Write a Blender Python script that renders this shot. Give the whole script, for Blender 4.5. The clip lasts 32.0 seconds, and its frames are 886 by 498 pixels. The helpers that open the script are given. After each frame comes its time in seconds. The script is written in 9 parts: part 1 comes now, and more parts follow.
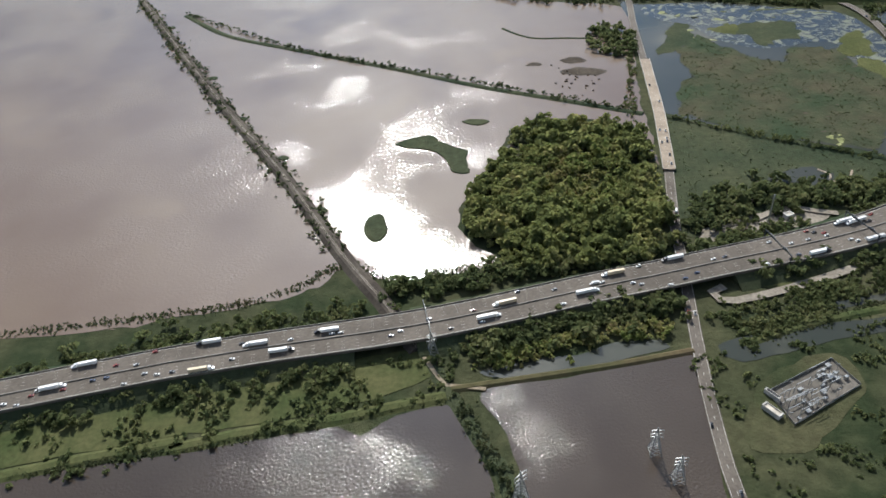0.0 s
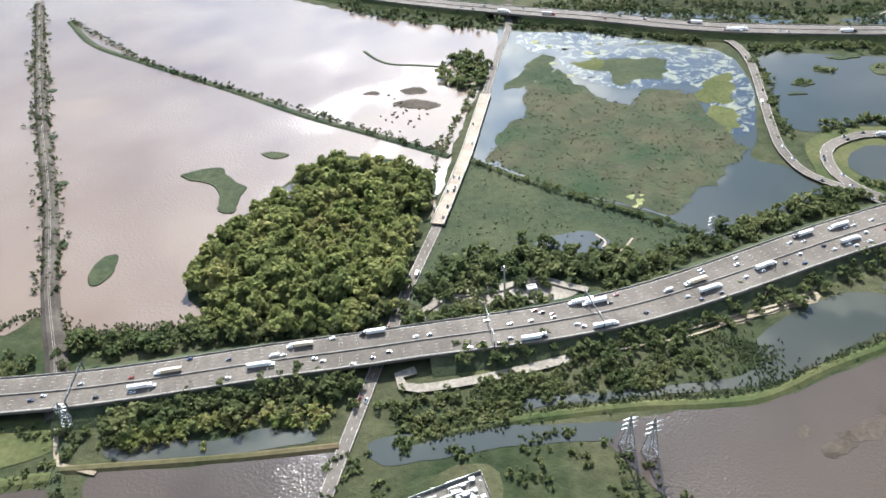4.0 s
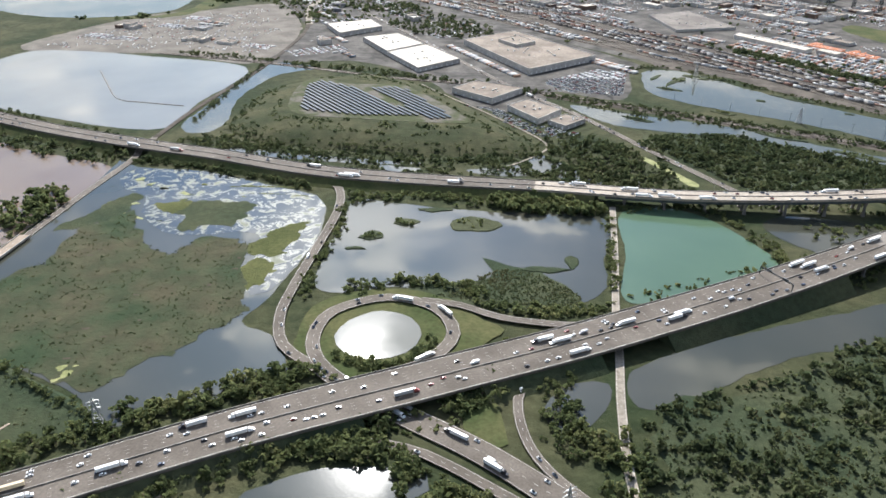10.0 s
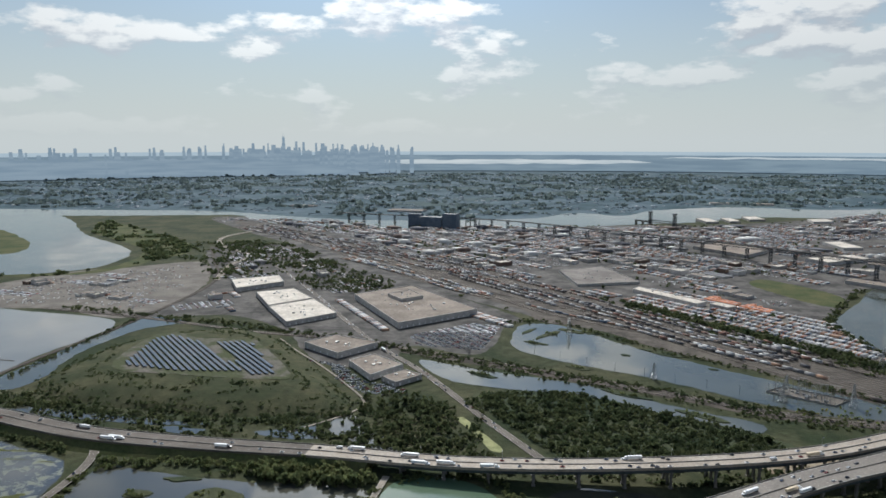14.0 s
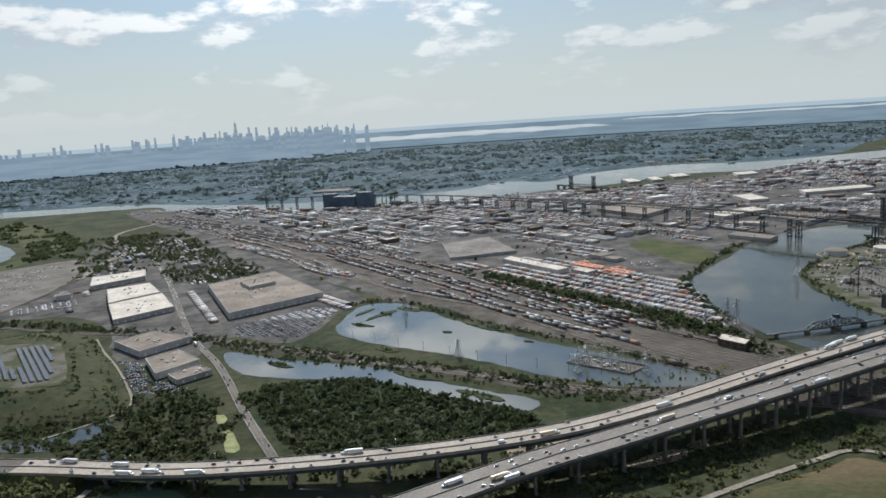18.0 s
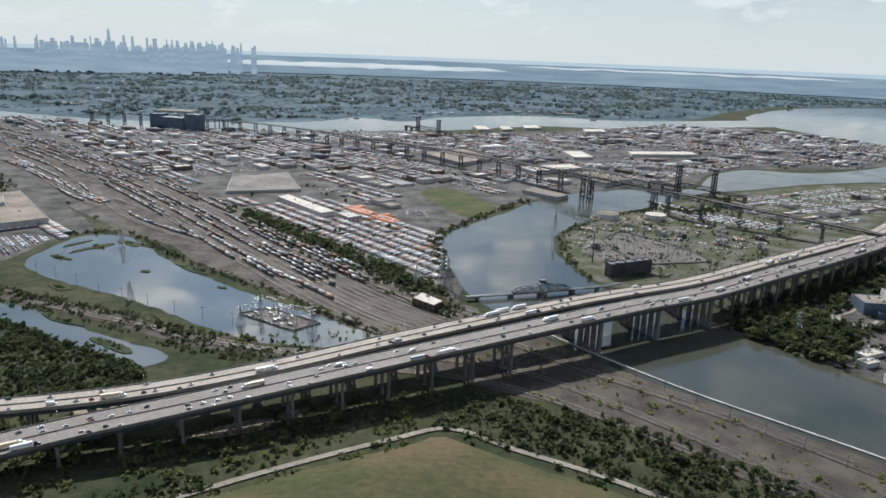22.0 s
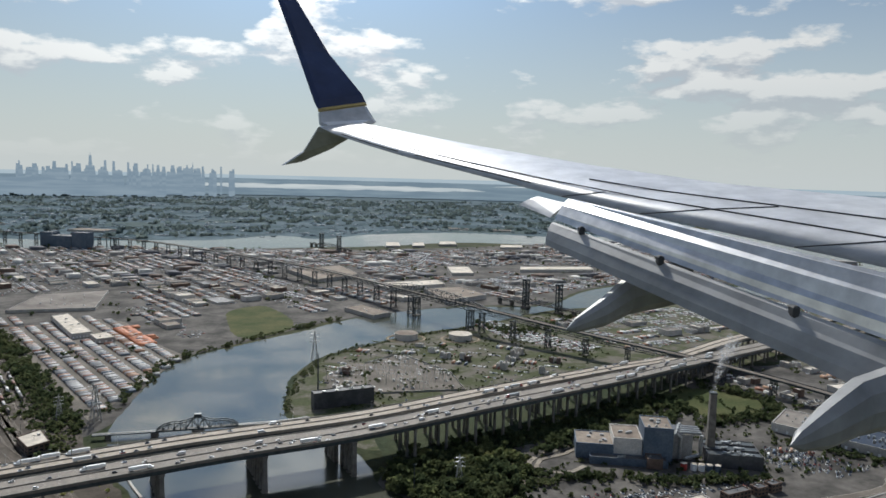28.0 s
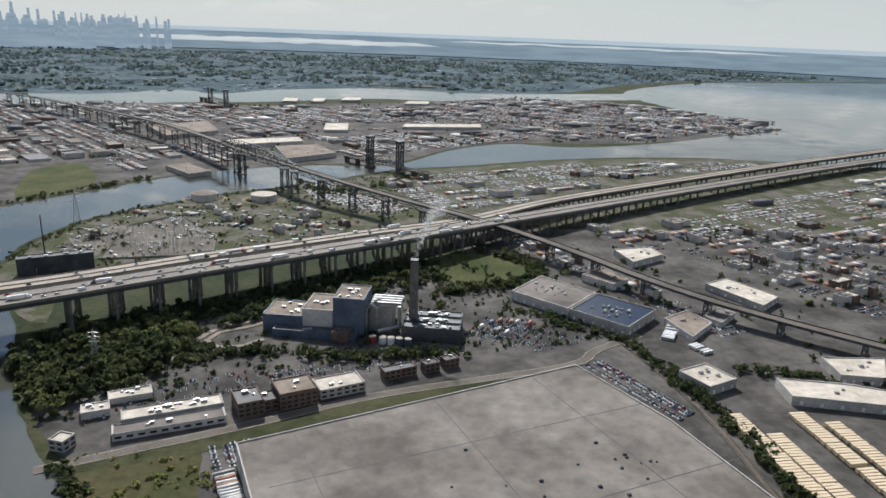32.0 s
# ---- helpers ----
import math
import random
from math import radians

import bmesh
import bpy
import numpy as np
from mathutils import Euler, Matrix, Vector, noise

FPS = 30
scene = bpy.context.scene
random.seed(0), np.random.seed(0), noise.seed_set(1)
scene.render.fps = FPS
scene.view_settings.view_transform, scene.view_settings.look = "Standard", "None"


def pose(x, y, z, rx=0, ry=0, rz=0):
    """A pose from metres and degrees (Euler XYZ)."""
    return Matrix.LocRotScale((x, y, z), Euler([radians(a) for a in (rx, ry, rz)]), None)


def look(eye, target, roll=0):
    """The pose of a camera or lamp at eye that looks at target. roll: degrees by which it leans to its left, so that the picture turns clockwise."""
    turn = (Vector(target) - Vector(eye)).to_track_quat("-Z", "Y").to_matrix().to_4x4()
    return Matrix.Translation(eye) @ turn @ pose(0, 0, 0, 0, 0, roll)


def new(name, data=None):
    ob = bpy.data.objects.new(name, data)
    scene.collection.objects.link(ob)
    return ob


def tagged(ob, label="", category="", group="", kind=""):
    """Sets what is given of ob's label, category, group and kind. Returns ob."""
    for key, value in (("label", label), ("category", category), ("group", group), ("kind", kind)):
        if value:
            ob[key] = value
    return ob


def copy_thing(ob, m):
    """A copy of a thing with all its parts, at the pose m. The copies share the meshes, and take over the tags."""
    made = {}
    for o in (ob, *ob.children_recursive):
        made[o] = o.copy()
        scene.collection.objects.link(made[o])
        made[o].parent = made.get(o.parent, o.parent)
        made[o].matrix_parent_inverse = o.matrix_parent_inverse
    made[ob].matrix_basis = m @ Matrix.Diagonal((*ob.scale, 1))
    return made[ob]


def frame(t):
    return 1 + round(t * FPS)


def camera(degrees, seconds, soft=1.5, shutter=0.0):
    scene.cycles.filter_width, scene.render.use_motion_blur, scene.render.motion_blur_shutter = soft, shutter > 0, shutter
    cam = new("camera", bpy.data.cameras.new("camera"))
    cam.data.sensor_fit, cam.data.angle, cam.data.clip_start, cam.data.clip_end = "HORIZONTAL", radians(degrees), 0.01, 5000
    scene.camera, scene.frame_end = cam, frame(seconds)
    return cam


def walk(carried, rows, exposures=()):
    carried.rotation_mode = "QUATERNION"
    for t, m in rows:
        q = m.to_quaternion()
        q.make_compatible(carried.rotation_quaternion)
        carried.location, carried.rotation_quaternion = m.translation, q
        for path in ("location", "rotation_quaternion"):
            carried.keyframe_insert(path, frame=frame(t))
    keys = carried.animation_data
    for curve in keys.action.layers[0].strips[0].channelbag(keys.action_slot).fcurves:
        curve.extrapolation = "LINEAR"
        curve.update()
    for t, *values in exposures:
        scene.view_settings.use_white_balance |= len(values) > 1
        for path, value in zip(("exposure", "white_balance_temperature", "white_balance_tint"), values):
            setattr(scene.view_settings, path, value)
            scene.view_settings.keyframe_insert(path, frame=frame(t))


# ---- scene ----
# The plan is laid out at half size (one unit of the plan is two metres of the land), x along the flight, z up.
from mathutils.geometry import tessellate_polygon

cam = camera(62.7, 32.0, soft=1.6)
METRES, EYE, TILT, LEAN, TURN = 1200.0, 208.5, -37.83, 4.427, 0.0
ROWS = [
    (0.0, 0.00002, -0.00034, -0.00057, 0.00, 0.00, -0.00),
    (0.5, 0.01492, 0.00355, 0.00268, -2.27, 0.31, -1.20),
    (1.0, 0.02978, 0.00740, 0.00589, -3.86, 0.89, -1.78),
    (1.5, 0.04459, 0.01120, 0.00905, -4.05, 0.91, -1.92),
    (2.0, 0.05937, 0.01497, 0.01217, -2.87, 0.43, -1.84),
    (2.5, 0.07412, 0.01871, 0.01525, -0.59, -0.39, -1.75),
    (4.5, 0.13285, 0.03327, 0.02720, 3.86, 0.22, -3.85),
    (5.0, 0.14748, 0.03682, 0.03011, 2.79, 0.53, -4.18),
    (5.5, 0.16210, 0.04033, 0.03300, 1.90, 0.96, -4.38),
    (6.0, 0.17671, 0.04382, 0.03585, 2.11, 1.29, -4.31),
    (6.5, 0.19131, 0.04727, 0.03869, 2.95, 1.65, -4.09),
    (7.0, 0.20591, 0.05068, 0.04150, 3.06, 2.04, -4.14),
    (7.5, 0.22050, 0.05407, 0.04429, 2.11, 2.86, -4.39),
    (8.0, 0.23510, 0.05742, 0.04707, 0.57, 4.77, -4.64),
    (8.5, 0.24970, 0.06075, 0.04983, -0.03, 9.87, -5.34),
    (9.0, 0.26430, 0.06404, 0.05257, -0.70, 10.33, -5.42),
    (9.5, 0.27892, 0.06731, 0.05530, -1.93, 10.09, -5.25),
    (10.0, 0.29354, 0.07054, 0.05802, -2.21, 9.67, -4.46),
    (10.5, 0.30818, 0.07375, 0.06073, -1.51, 8.86, -3.56),
    (11.0, 0.32283, 0.07693, 0.06343, -0.20, 8.36, -2.86),
    (11.5, 0.33749, 0.08009, 0.06612, 1.56, 9.61, -2.85),
    (12.0, 0.35218, 0.08322, 0.06881, 1.31, 22.07, -4.49),
    (12.5, 0.36688, 0.08632, 0.07149, 1.07, 28.67, -4.11),
    (13.0, 0.38161, 0.08940, 0.07416, -0.08, 28.86, -4.64),
    (13.5, 0.39635, 0.09246, 0.07684, -1.28, 29.01, -4.98),
    (15.5, 0.45561, 0.10445, 0.08752, 1.05, 30.26, -4.09),
    (16.0, 0.47049, 0.10740, 0.09019, -0.09, 30.20, -3.41),
    (16.5, 0.48541, 0.11033, 0.09286, -1.18, 29.56, -2.48),
    (17.0, 0.50035, 0.11324, 0.09554, -0.88, 28.42, -1.46),
    (17.5, 0.51533, 0.11613, 0.09822, 0.23, 27.48, -0.99),
    (18.0, 0.53034, 0.11900, 0.10090, 0.24, 27.32, -1.03),
    (18.5, 0.54539, 0.12186, 0.10359, -1.15, 27.64, -1.19),
    (19.0, 0.56046, 0.12470, 0.10628, -3.14, 27.61, -1.06),
    (19.5, 0.57558, 0.12752, 0.10897, -4.75, 27.20, -0.83),
    (20.0, 0.59073, 0.13034, 0.11167, -5.48, 26.58, -0.46),
    (20.5, 0.60591, 0.13313, 0.11438, -5.49, 25.70, -0.37),
    (21.0, 0.62113, 0.13592, 0.11708, -5.88, 24.78, -0.68),
    (21.5, 0.63638, 0.13869, 0.11980, -6.82, 23.79, -1.39),
    (22.0, 0.65167, 0.14145, 0.12252, -8.01, 22.69, -1.88),
    (22.5, 0.66699, 0.14420, 0.12524, -8.34, 21.63, -1.90),
    (23.0, 0.68235, 0.14694, 0.12797, -7.94, 20.95, -1.84),
    (23.5, 0.69774, 0.14967, 0.13070, -7.71, 20.89, -1.72),
    (24.0, 0.71316, 0.15240, 0.13344, -7.10, 21.64, -1.52),
    (24.5, 0.72862, 0.15511, 0.13618, -5.75, 23.20, -1.43),
    (26.5, 0.79078, 0.16592, 0.14717, -4.94, 25.89, -0.66),
    (27.0, 0.80639, 0.16861, 0.14992, -4.91, 27.12, -1.14),
    (27.5, 0.82204, 0.17130, 0.15268, -5.54, 29.72, -1.84),
    (28.0, 0.83771, 0.17398, 0.15543, -6.66, 32.08, -2.22),
    (28.5, 0.85340, 0.17667, 0.15818, -7.67, 32.20, -2.39),
    (29.0, 0.86912, 0.17935, 0.16092, -8.06, 30.65, -2.09),
    (29.5, 0.88486, 0.18204, 0.16367, -7.93, 29.79, -1.30),
    (30.0, 0.90063, 0.18473, 0.16641, -7.50, 28.64, -0.91),
    (30.5, 0.91641, 0.18741, 0.16914, -7.36, 26.56, -1.14),
    (31.0, 0.93221, 0.19011, 0.17187, -7.60, 24.10, -1.54),
    (31.5, 0.94803, 0.19280, 0.17459, -8.08, 22.29, -1.71),
    (32.0, 0.96386, 0.19550, 0.17730, -8.26, 21.21, -1.67),
]
EXPOSURES = [(0.0, 0.3, 6200, 8), (2.0, 0.8, 6150, 8), (4.5, 1.35, 5950, 8), (8.0, 1.25, 5980, 8), (9.0, 0.8, 6180, 10), (11.5, 0.85, 6180, 10), (12.0, 0.6, 6150, 9), (12.4, 0.25, 6150, 8), (13.0, -0.04, 6100, 8), (17.0, 0.0, 6080, 8), (21.0, 0.16, 6050, 8), (24.0, 0.34, 6050, 8), (27.0, 0.08, 6130, 8), (28.0, -0.08, 6230, 8), (30.0, -0.02, 6200, 9), (32.0, 0.1, 6260, 10)]
walk(cam, [(t, pose(0, 0, EYE, TILT, LEAN, TURN) @ pose(METRES * x, METRES * y, METRES * z, 90 + pitch, roll, yaw)) for t, x, y, z, yaw, pitch, roll in ROWS], EXPOSURES)

# ---- light ----
SUN_EL, SUN_AZ = 41.0, -8.0      # degrees above the horizon, degrees east of +y
CLOUD_SHIFT = 13.06
sun = new("sun", bpy.data.lights.new("sun", "SUN"))
sun.data.energy, sun.data.angle, sun.data.color = 4.9, radians(0.6), (1.0, 0.95, 0.87)
sun.matrix_world = look((0, 0, 0), (-math.sin(radians(SUN_AZ)) * math.cos(radians(SUN_EL)), -math.cos(radians(SUN_AZ)) * math.cos(radians(SUN_EL)), -math.sin(radians(SUN_EL))))


def make_world():
    w = bpy.data.worlds.new("sky")
    w.use_nodes = True
    scene.world = w
    nt = w.node_tree
    nt.nodes.clear()
    L = nt.links.new
    def N(kind, **kw):
        n = nt.nodes.new(kind)
        for k, v in kw.items():
            n.inputs[k].default_value = v
        return n
    def math_(op, a, b=None):
        n = nt.nodes.new("ShaderNodeMath")
        n.operation = op
        for i, v in enumerate((a, b)):
            if v is None:
                continue
            if isinstance(v, (int, float)):
                n.inputs[i].default_value = v
            else:
                L(v, n.inputs[i])
        return n.outputs[0]
    sky = nt.nodes.new("ShaderNodeTexSky")
    sky.sky_type, sky.sun_disc = "NISHITA", False
    sky.sun_elevation, sky.sun_rotation = radians(SUN_EL), radians(SUN_AZ)
    sky.air_density, sky.dust_density, sky.ozone_density = 1.3, 0.6, 2.5
    co = nt.nodes.new("ShaderNodeTexCoord")
    sep = nt.nodes.new("ShaderNodeSeparateXYZ")
    L(co.outputs["Generated"], sep.inputs[0])
    x, y, z = sep.outputs
    # a layer of fair-weather cumulus: puffs a few degrees across
    comb = nt.nodes.new("ShaderNodeCombineXYZ")
    L(math_("ADD", x, CLOUD_SHIFT), comb.inputs[0]); L(y, comb.inputs[1]); L(math_("MULTIPLY", z, 2.6), comb.inputs[2])
    def cover_at(vec):
        n1 = N("ShaderNodeTexNoise", Scale=7.5, Detail=9.0, Roughness=0.55)
        L(vec, n1.inputs["Vector"])
        n2 = N("ShaderNodeTexNoise", Scale=2.1, Detail=3.0, Roughness=0.5)
        L(vec, n2.inputs["Vector"])
        return math_("ADD", math_("MULTIPLY", n1.outputs[0], 0.75), math_("MULTIPLY", n2.outputs[0], 0.45))
    cover = cover_at(comb.outputs[0])
    over = nt.nodes.new("ShaderNodeVectorMath"); over.operation = "ADD"
    L(comb.outputs[0], over.inputs[0]); over.inputs[1].default_value = (0.0, 0.0, 0.045)
    above = cover_at(over.outputs[0])
    ramp = nt.nodes.new("ShaderNodeValToRGB")
    ramp.color_ramp.elements[0].position, ramp.color_ramp.elements[1].position = 0.618, 0.668
    L(cover, ramp.inputs[0])
    # tops and rims in the sun, bases in their own shade
    rim = nt.nodes.new("ShaderNodeMapRange")
    for i, v in enumerate((-0.045, 0.05, 0.0, 1.0)):
        rim.inputs[i + 1].default_value = v
    L(math_("SUBTRACT", cover, above), rim.inputs[0])
    shade = nt.nodes.new("ShaderNodeValToRGB")
    shade.color_ramp.elements[0].position, shade.color_ramp.elements[1].position = 0.15, 0.85
    shade.color_ramp.elements[0].color, shade.color_ramp.elements[1].color = (6.2, 6.5, 6.9, 1), (10.6, 10.4, 10.0, 1)
    L(rim.outputs[0], shade.inputs[0])
    # clouds and haze shine brightest round the sun
    sd = Vector((math.sin(radians(SUN_AZ)) * math.cos(radians(SUN_EL)), math.cos(radians(SUN_AZ)) * math.cos(radians(SUN_EL)), math.sin(radians(SUN_EL))))
    dot = nt.nodes.new("ShaderNodeVectorMath"); dot.operation = "DOT_PRODUCT"
    L(co.outputs["Generated"], dot.inputs[0]); dot.inputs[1].default_value = sd
    near_sun = math_("POWER", math_("MAXIMUM", dot.outputs["Value"], 0.0), 15.0)
    def scaled(col, k):
        n = nt.nodes.new("ShaderNodeVectorMath"); n.operation = "SCALE"
        L(col, n.inputs[0]); L(k, n.inputs["Scale"])
        return n.outputs[0]
    lit = scaled(shade.outputs[0], math_("ADD", 1.0, math_("MULTIPLY", near_sun, 6.0)))
    # the clouds melt into the haze at the horizon
    low = nt.nodes.new("ShaderNodeMapRange")
    for i, v in enumerate((0.0, 0.13, 0.0, 1.0)):
        low.inputs[i + 1].default_value = v
    L(z, low.inputs[0])
    mask = math_("MULTIPLY", ramp.outputs[0], math_("MULTIPLY", low.outputs[0], 0.85))
    haze = nt.nodes.new("ShaderNodeMapRange")
    for i, v in enumerate((0.0, 0.33, 0.9, 0.0)):
        haze.inputs[i + 1].default_value = v
    L(z, haze.inputs[0])
    tint = nt.nodes.new("ShaderNodeMix"); tint.data_type = "RGBA"; tint.blend_type = "MULTIPLY"
    tint.inputs["Factor"].default_value = 1.0
    L(sky.outputs[0], tint.inputs["A"]); tint.inputs["B"].default_value = (0.56, 0.68, 0.82, 1)
    m0 = nt.nodes.new("ShaderNodeMix"); m0.data_type = "RGBA"
    L(haze.outputs[0], m0.inputs["Factor"]); L(scaled(tint.outputs["Result"], math_("ADD", 1.0, math_("MULTIPLY", near_sun, 3.6))), m0.inputs["A"])
    m0.inputs["B"].default_value = (8.2, 8.6, 8.5, 1)
    m1 = nt.nodes.new("ShaderNodeMix"); m1.data_type = "RGBA"
    L(mask, m1.inputs["Factor"]); L(m0.outputs["Result"], m1.inputs["A"]); L(lit, m1.inputs["B"])
    bg = nt.nodes.new("ShaderNodeBackground")
    bg.inputs["Strength"].default_value = 0.076
    L(m1.outputs["Result"], bg.inputs["Color"])
    L(bg.outputs[0], nt.nodes.new("ShaderNodeOutputWorld").inputs[0])


make_world()

# ---- materials ----
def material(name, c1, c2, scale=0.2, rough=0.85, metal=0.0, bump=0.0, bscale=2.0, fine=None, vary=0.0, island=(), spec=0.4, mask=(0.38, 0.62)):
    """Two colours mixed by broad noise, a finer noise over them, bump, and per-piece variation. Sizes are per metre of the plan."""
    m = bpy.data.materials.new(name)
    m.use_nodes = True
    nt = m.node_tree
    L = nt.links.new
    bs = nt.nodes["Principled BSDF"]
    geo = nt.nodes.new("ShaderNodeNewGeometry")
    def noise_at(s, detail=5.0, r=0.6):
        n = nt.nodes.new("ShaderNodeTexNoise")
        n.inputs["Scale"].default_value, n.inputs["Detail"].default_value, n.inputs["Roughness"].default_value = s, detail, r
        L(geo.outputs["Position"], n.inputs["Vector"])
        return n.outputs[0]
    ramp = nt.nodes.new("ShaderNodeValToRGB")
    ramp.color_ramp.elements[0].position, ramp.color_ramp.elements[1].position = mask
    ramp.color_ramp.elements[0].color, ramp.color_ramp.elements[1].color = (*c1, 1), (*c2, 1)
    L(noise_at(scale), ramp.inputs[0])
    col = ramp.outputs[0]
    if island:
        pick = nt.nodes.new("ShaderNodeValToRGB")
        pick.color_ramp.interpolation = "CONSTANT"
        el = pick.color_ramp.elements
        while len(el) < len(island):
            el.new(0.5)
        for i, c in enumerate(island):
            el[i].position, el[i].color = i / len(island), (*c, 1)
        L(geo.outputs["Random Per Island"], pick.inputs[0])
        mx = nt.nodes.new("ShaderNodeMix"); mx.data_type = "RGBA"; mx.blend_type = "MULTIPLY"
        mx.inputs["Factor"].default_value = 1.0
        L(pick.outputs[0], mx.inputs["A"]); L(col, mx.inputs["B"])
        col = mx.outputs["Result"]
    hsv = nt.nodes.new("ShaderNodeHueSaturation")
    L(col, hsv.inputs["Color"])
    mr = nt.nodes.new("ShaderNodeMapRange")
    for i, v in enumerate((0.3, 0.7, 0.78, 1.22)):
        mr.inputs[i + 1].default_value = v
    L(noise_at(fine or scale * 9, 4.0), mr.inputs[0])
    val = mr.outputs[0]
    if vary:
        oi = nt.nodes.new("ShaderNodeObjectInfo")
        v2 = nt.nodes.new("ShaderNodeMapRange")
        v2.inputs[3].default_value, v2.inputs[4].default_value = 1 - vary, 1 + vary
        L(oi.outputs["Random"], v2.inputs[0])
        mu = nt.nodes.new("ShaderNodeMath"); mu.operation = "MULTIPLY"
        L(val, mu.inputs[0]); L(v2.outputs[0], mu.inputs[1])
        val = mu.outputs[0]
    L(val, hsv.inputs["Value"])
    L(hsv.outputs[0], bs.inputs["Base Color"])
    bs.inputs["Roughness"].default_value, bs.inputs["Metallic"].default_value = rough, metal
    bs.inputs["Specular IOR Level"].default_value = spec
    if bump:
        b = nt.nodes.new("ShaderNodeBump")
        b.inputs["Strength"].default_value, b.inputs["Distance"].default_value = 1.0, bump
        L(noise_at(bscale, 6.0, 0.65), b.inputs["Height"])
        L(b.outputs[0], bs.inputs["Normal"])
    return m


def foliage(name, cols):
    """Leaves: each clump takes its own green, a little light comes through."""
    m = bpy.data.materials.new(name)
    m.use_nodes = True
    nt = m.node_tree
    L = nt.links.new
    nt.nodes.remove(nt.nodes["Principled BSDF"])
    geo = nt.nodes.new("ShaderNodeNewGeometry")
    ramp = nt.nodes.new("ShaderNodeValToRGB")
    el = ramp.color_ramp.elements
    while len(el) < len(cols):
        el.new(0.5)
    for i, c in enumerate(cols):
        el[i].position, el[i].color = i / (len(cols) - 1), (*c, 1)
    n = nt.nodes.new("ShaderNodeTexNoise")
    n.inputs["Scale"].default_value, n.inputs["Detail"].default_value = 0.06, 3.0
    L(geo.outputs["Position"], n.inputs["Vector"])
    a = nt.nodes.new("ShaderNodeMath"); a.operation = "MULTIPLY_ADD"
    L(geo.outputs["Random Per Island"], a.inputs[0]); a.inputs[1].default_value = 0.55
    s = nt.nodes.new("ShaderNodeMath"); s.operation = "MULTIPLY_ADD"
    L(n.outputs[0], s.inputs[0]); s.inputs[1].default_value, s.inputs[2].default_value = 1.7, -0.62
    L(s.outputs[0], a.inputs[2])
    L(a.outputs[0], ramp.inputs[0])
    d, t = nt.nodes.new("ShaderNodeBsdfDiffuse"), nt.nodes.new("ShaderNodeBsdfTranslucent")
    L(ramp.outputs[0], d.inputs[0]); L(ramp.outputs[0], t.inputs[0])
    mx = nt.nodes.new("ShaderNodeMixShader")
    mx.inputs[0].default_value = 0.55
    L(d.outputs[0], mx.inputs[1]); L(t.outputs[0], mx.inputs[2])
    L(mx.outputs[0], nt.nodes["Material Output"].inputs[0])
    return m


def water_material(name, deep, silt, rough=0.12, wave=0.02, scale=0.8, calm=0.05):
    """Turbid water: mud colour below, a wind-ruffled mirror above, with calmer and rougher patches."""
    m = bpy.data.materials.new(name)
    m.use_nodes = True
    nt = m.node_tree
    L = nt.links.new
    bs = nt.nodes["Principled BSDF"]
    geo = nt.nodes.new("ShaderNodeNewGeometry")
    def noise_at(s, detail=3.0):
        n = nt.nodes.new("ShaderNodeTexNoise")
        n.inputs["Scale"].default_value, n.inputs["Detail"].default_value = s, detail
        L(geo.outputs["Position"], n.inputs["Vector"])
        return n.outputs[0]
    ramp = nt.nodes.new("ShaderNodeValToRGB")
    ramp.color_ramp.elements[0].position, ramp.color_ramp.elements[1].position = 0.35, 0.68
    ramp.color_ramp.elements[0].color, ramp.color_ramp.elements[1].color = (*deep, 1), (*silt, 1)
    L(noise_at(0.009, 4.0), ramp.inputs[0])
    L(ramp.outputs[0], bs.inputs["Base Color"])
    mr = nt.nodes.new("ShaderNodeMapRange")
    for i, v in enumerate((0.40, 0.60, calm, rough)):
        mr.inputs[i + 1].default_value = v
    patch = noise_at(0.018, 4.0)
    L(patch, mr.inputs[0])
    L(mr.outputs[0], bs.inputs["Roughness"])
    bs.inputs["IOR"].default_value = 1.33
    b = nt.nodes.new("ShaderNodeBump")
    b.inputs["Distance"].default_value = wave
    wind = nt.nodes.new("ShaderNodeMapRange")
    for i, v in enumerate((0.44, 0.60, 0.18, 1.0)):
        wind.inputs[i + 1].default_value = v
    L(patch, wind.inputs[0])
    L(wind.outputs[0], b.inputs["Strength"])
    L(noise_at(scale, 4.0), b.inputs["Height"])
    L(b.outputs[0], bs.inputs["Normal"])
    return m


M_GROUND = material("meadow_ground", (0.026, 0.036, 0.016), (0.062, 0.062, 0.032), 0.02, 0.95, bump=0.6, bscale=0.5, fine=0.16, spec=0.08)
M_MARSH = material("marsh_reeds", (0.030, 0.043, 0.023), (0.060, 0.066, 0.035), 0.02, 0.95, bump=0.5, bscale=0.9, fine=0.3, spec=0.08)
M_MARSH_RED = material("marsh_dry_reeds", (0.032, 0.048, 0.024), (0.068, 0.062, 0.037), 0.024, 0.95, bump=0.5, bscale=0.35, fine=0.09, spec=0.08)
M_GRASS = material("cut_grass", (0.046, 0.060, 0.022), (0.086, 0.086, 0.037), 0.03, 0.95, bump=0.08, bscale=2.5, fine=0.5, spec=0.08)
M_DRY = material("dry_grass", (0.052, 0.058, 0.024), (0.102, 0.078, 0.044), 0.018, 0.95, bump=0.1, bscale=2.0, fine=0.3, spec=0.08)
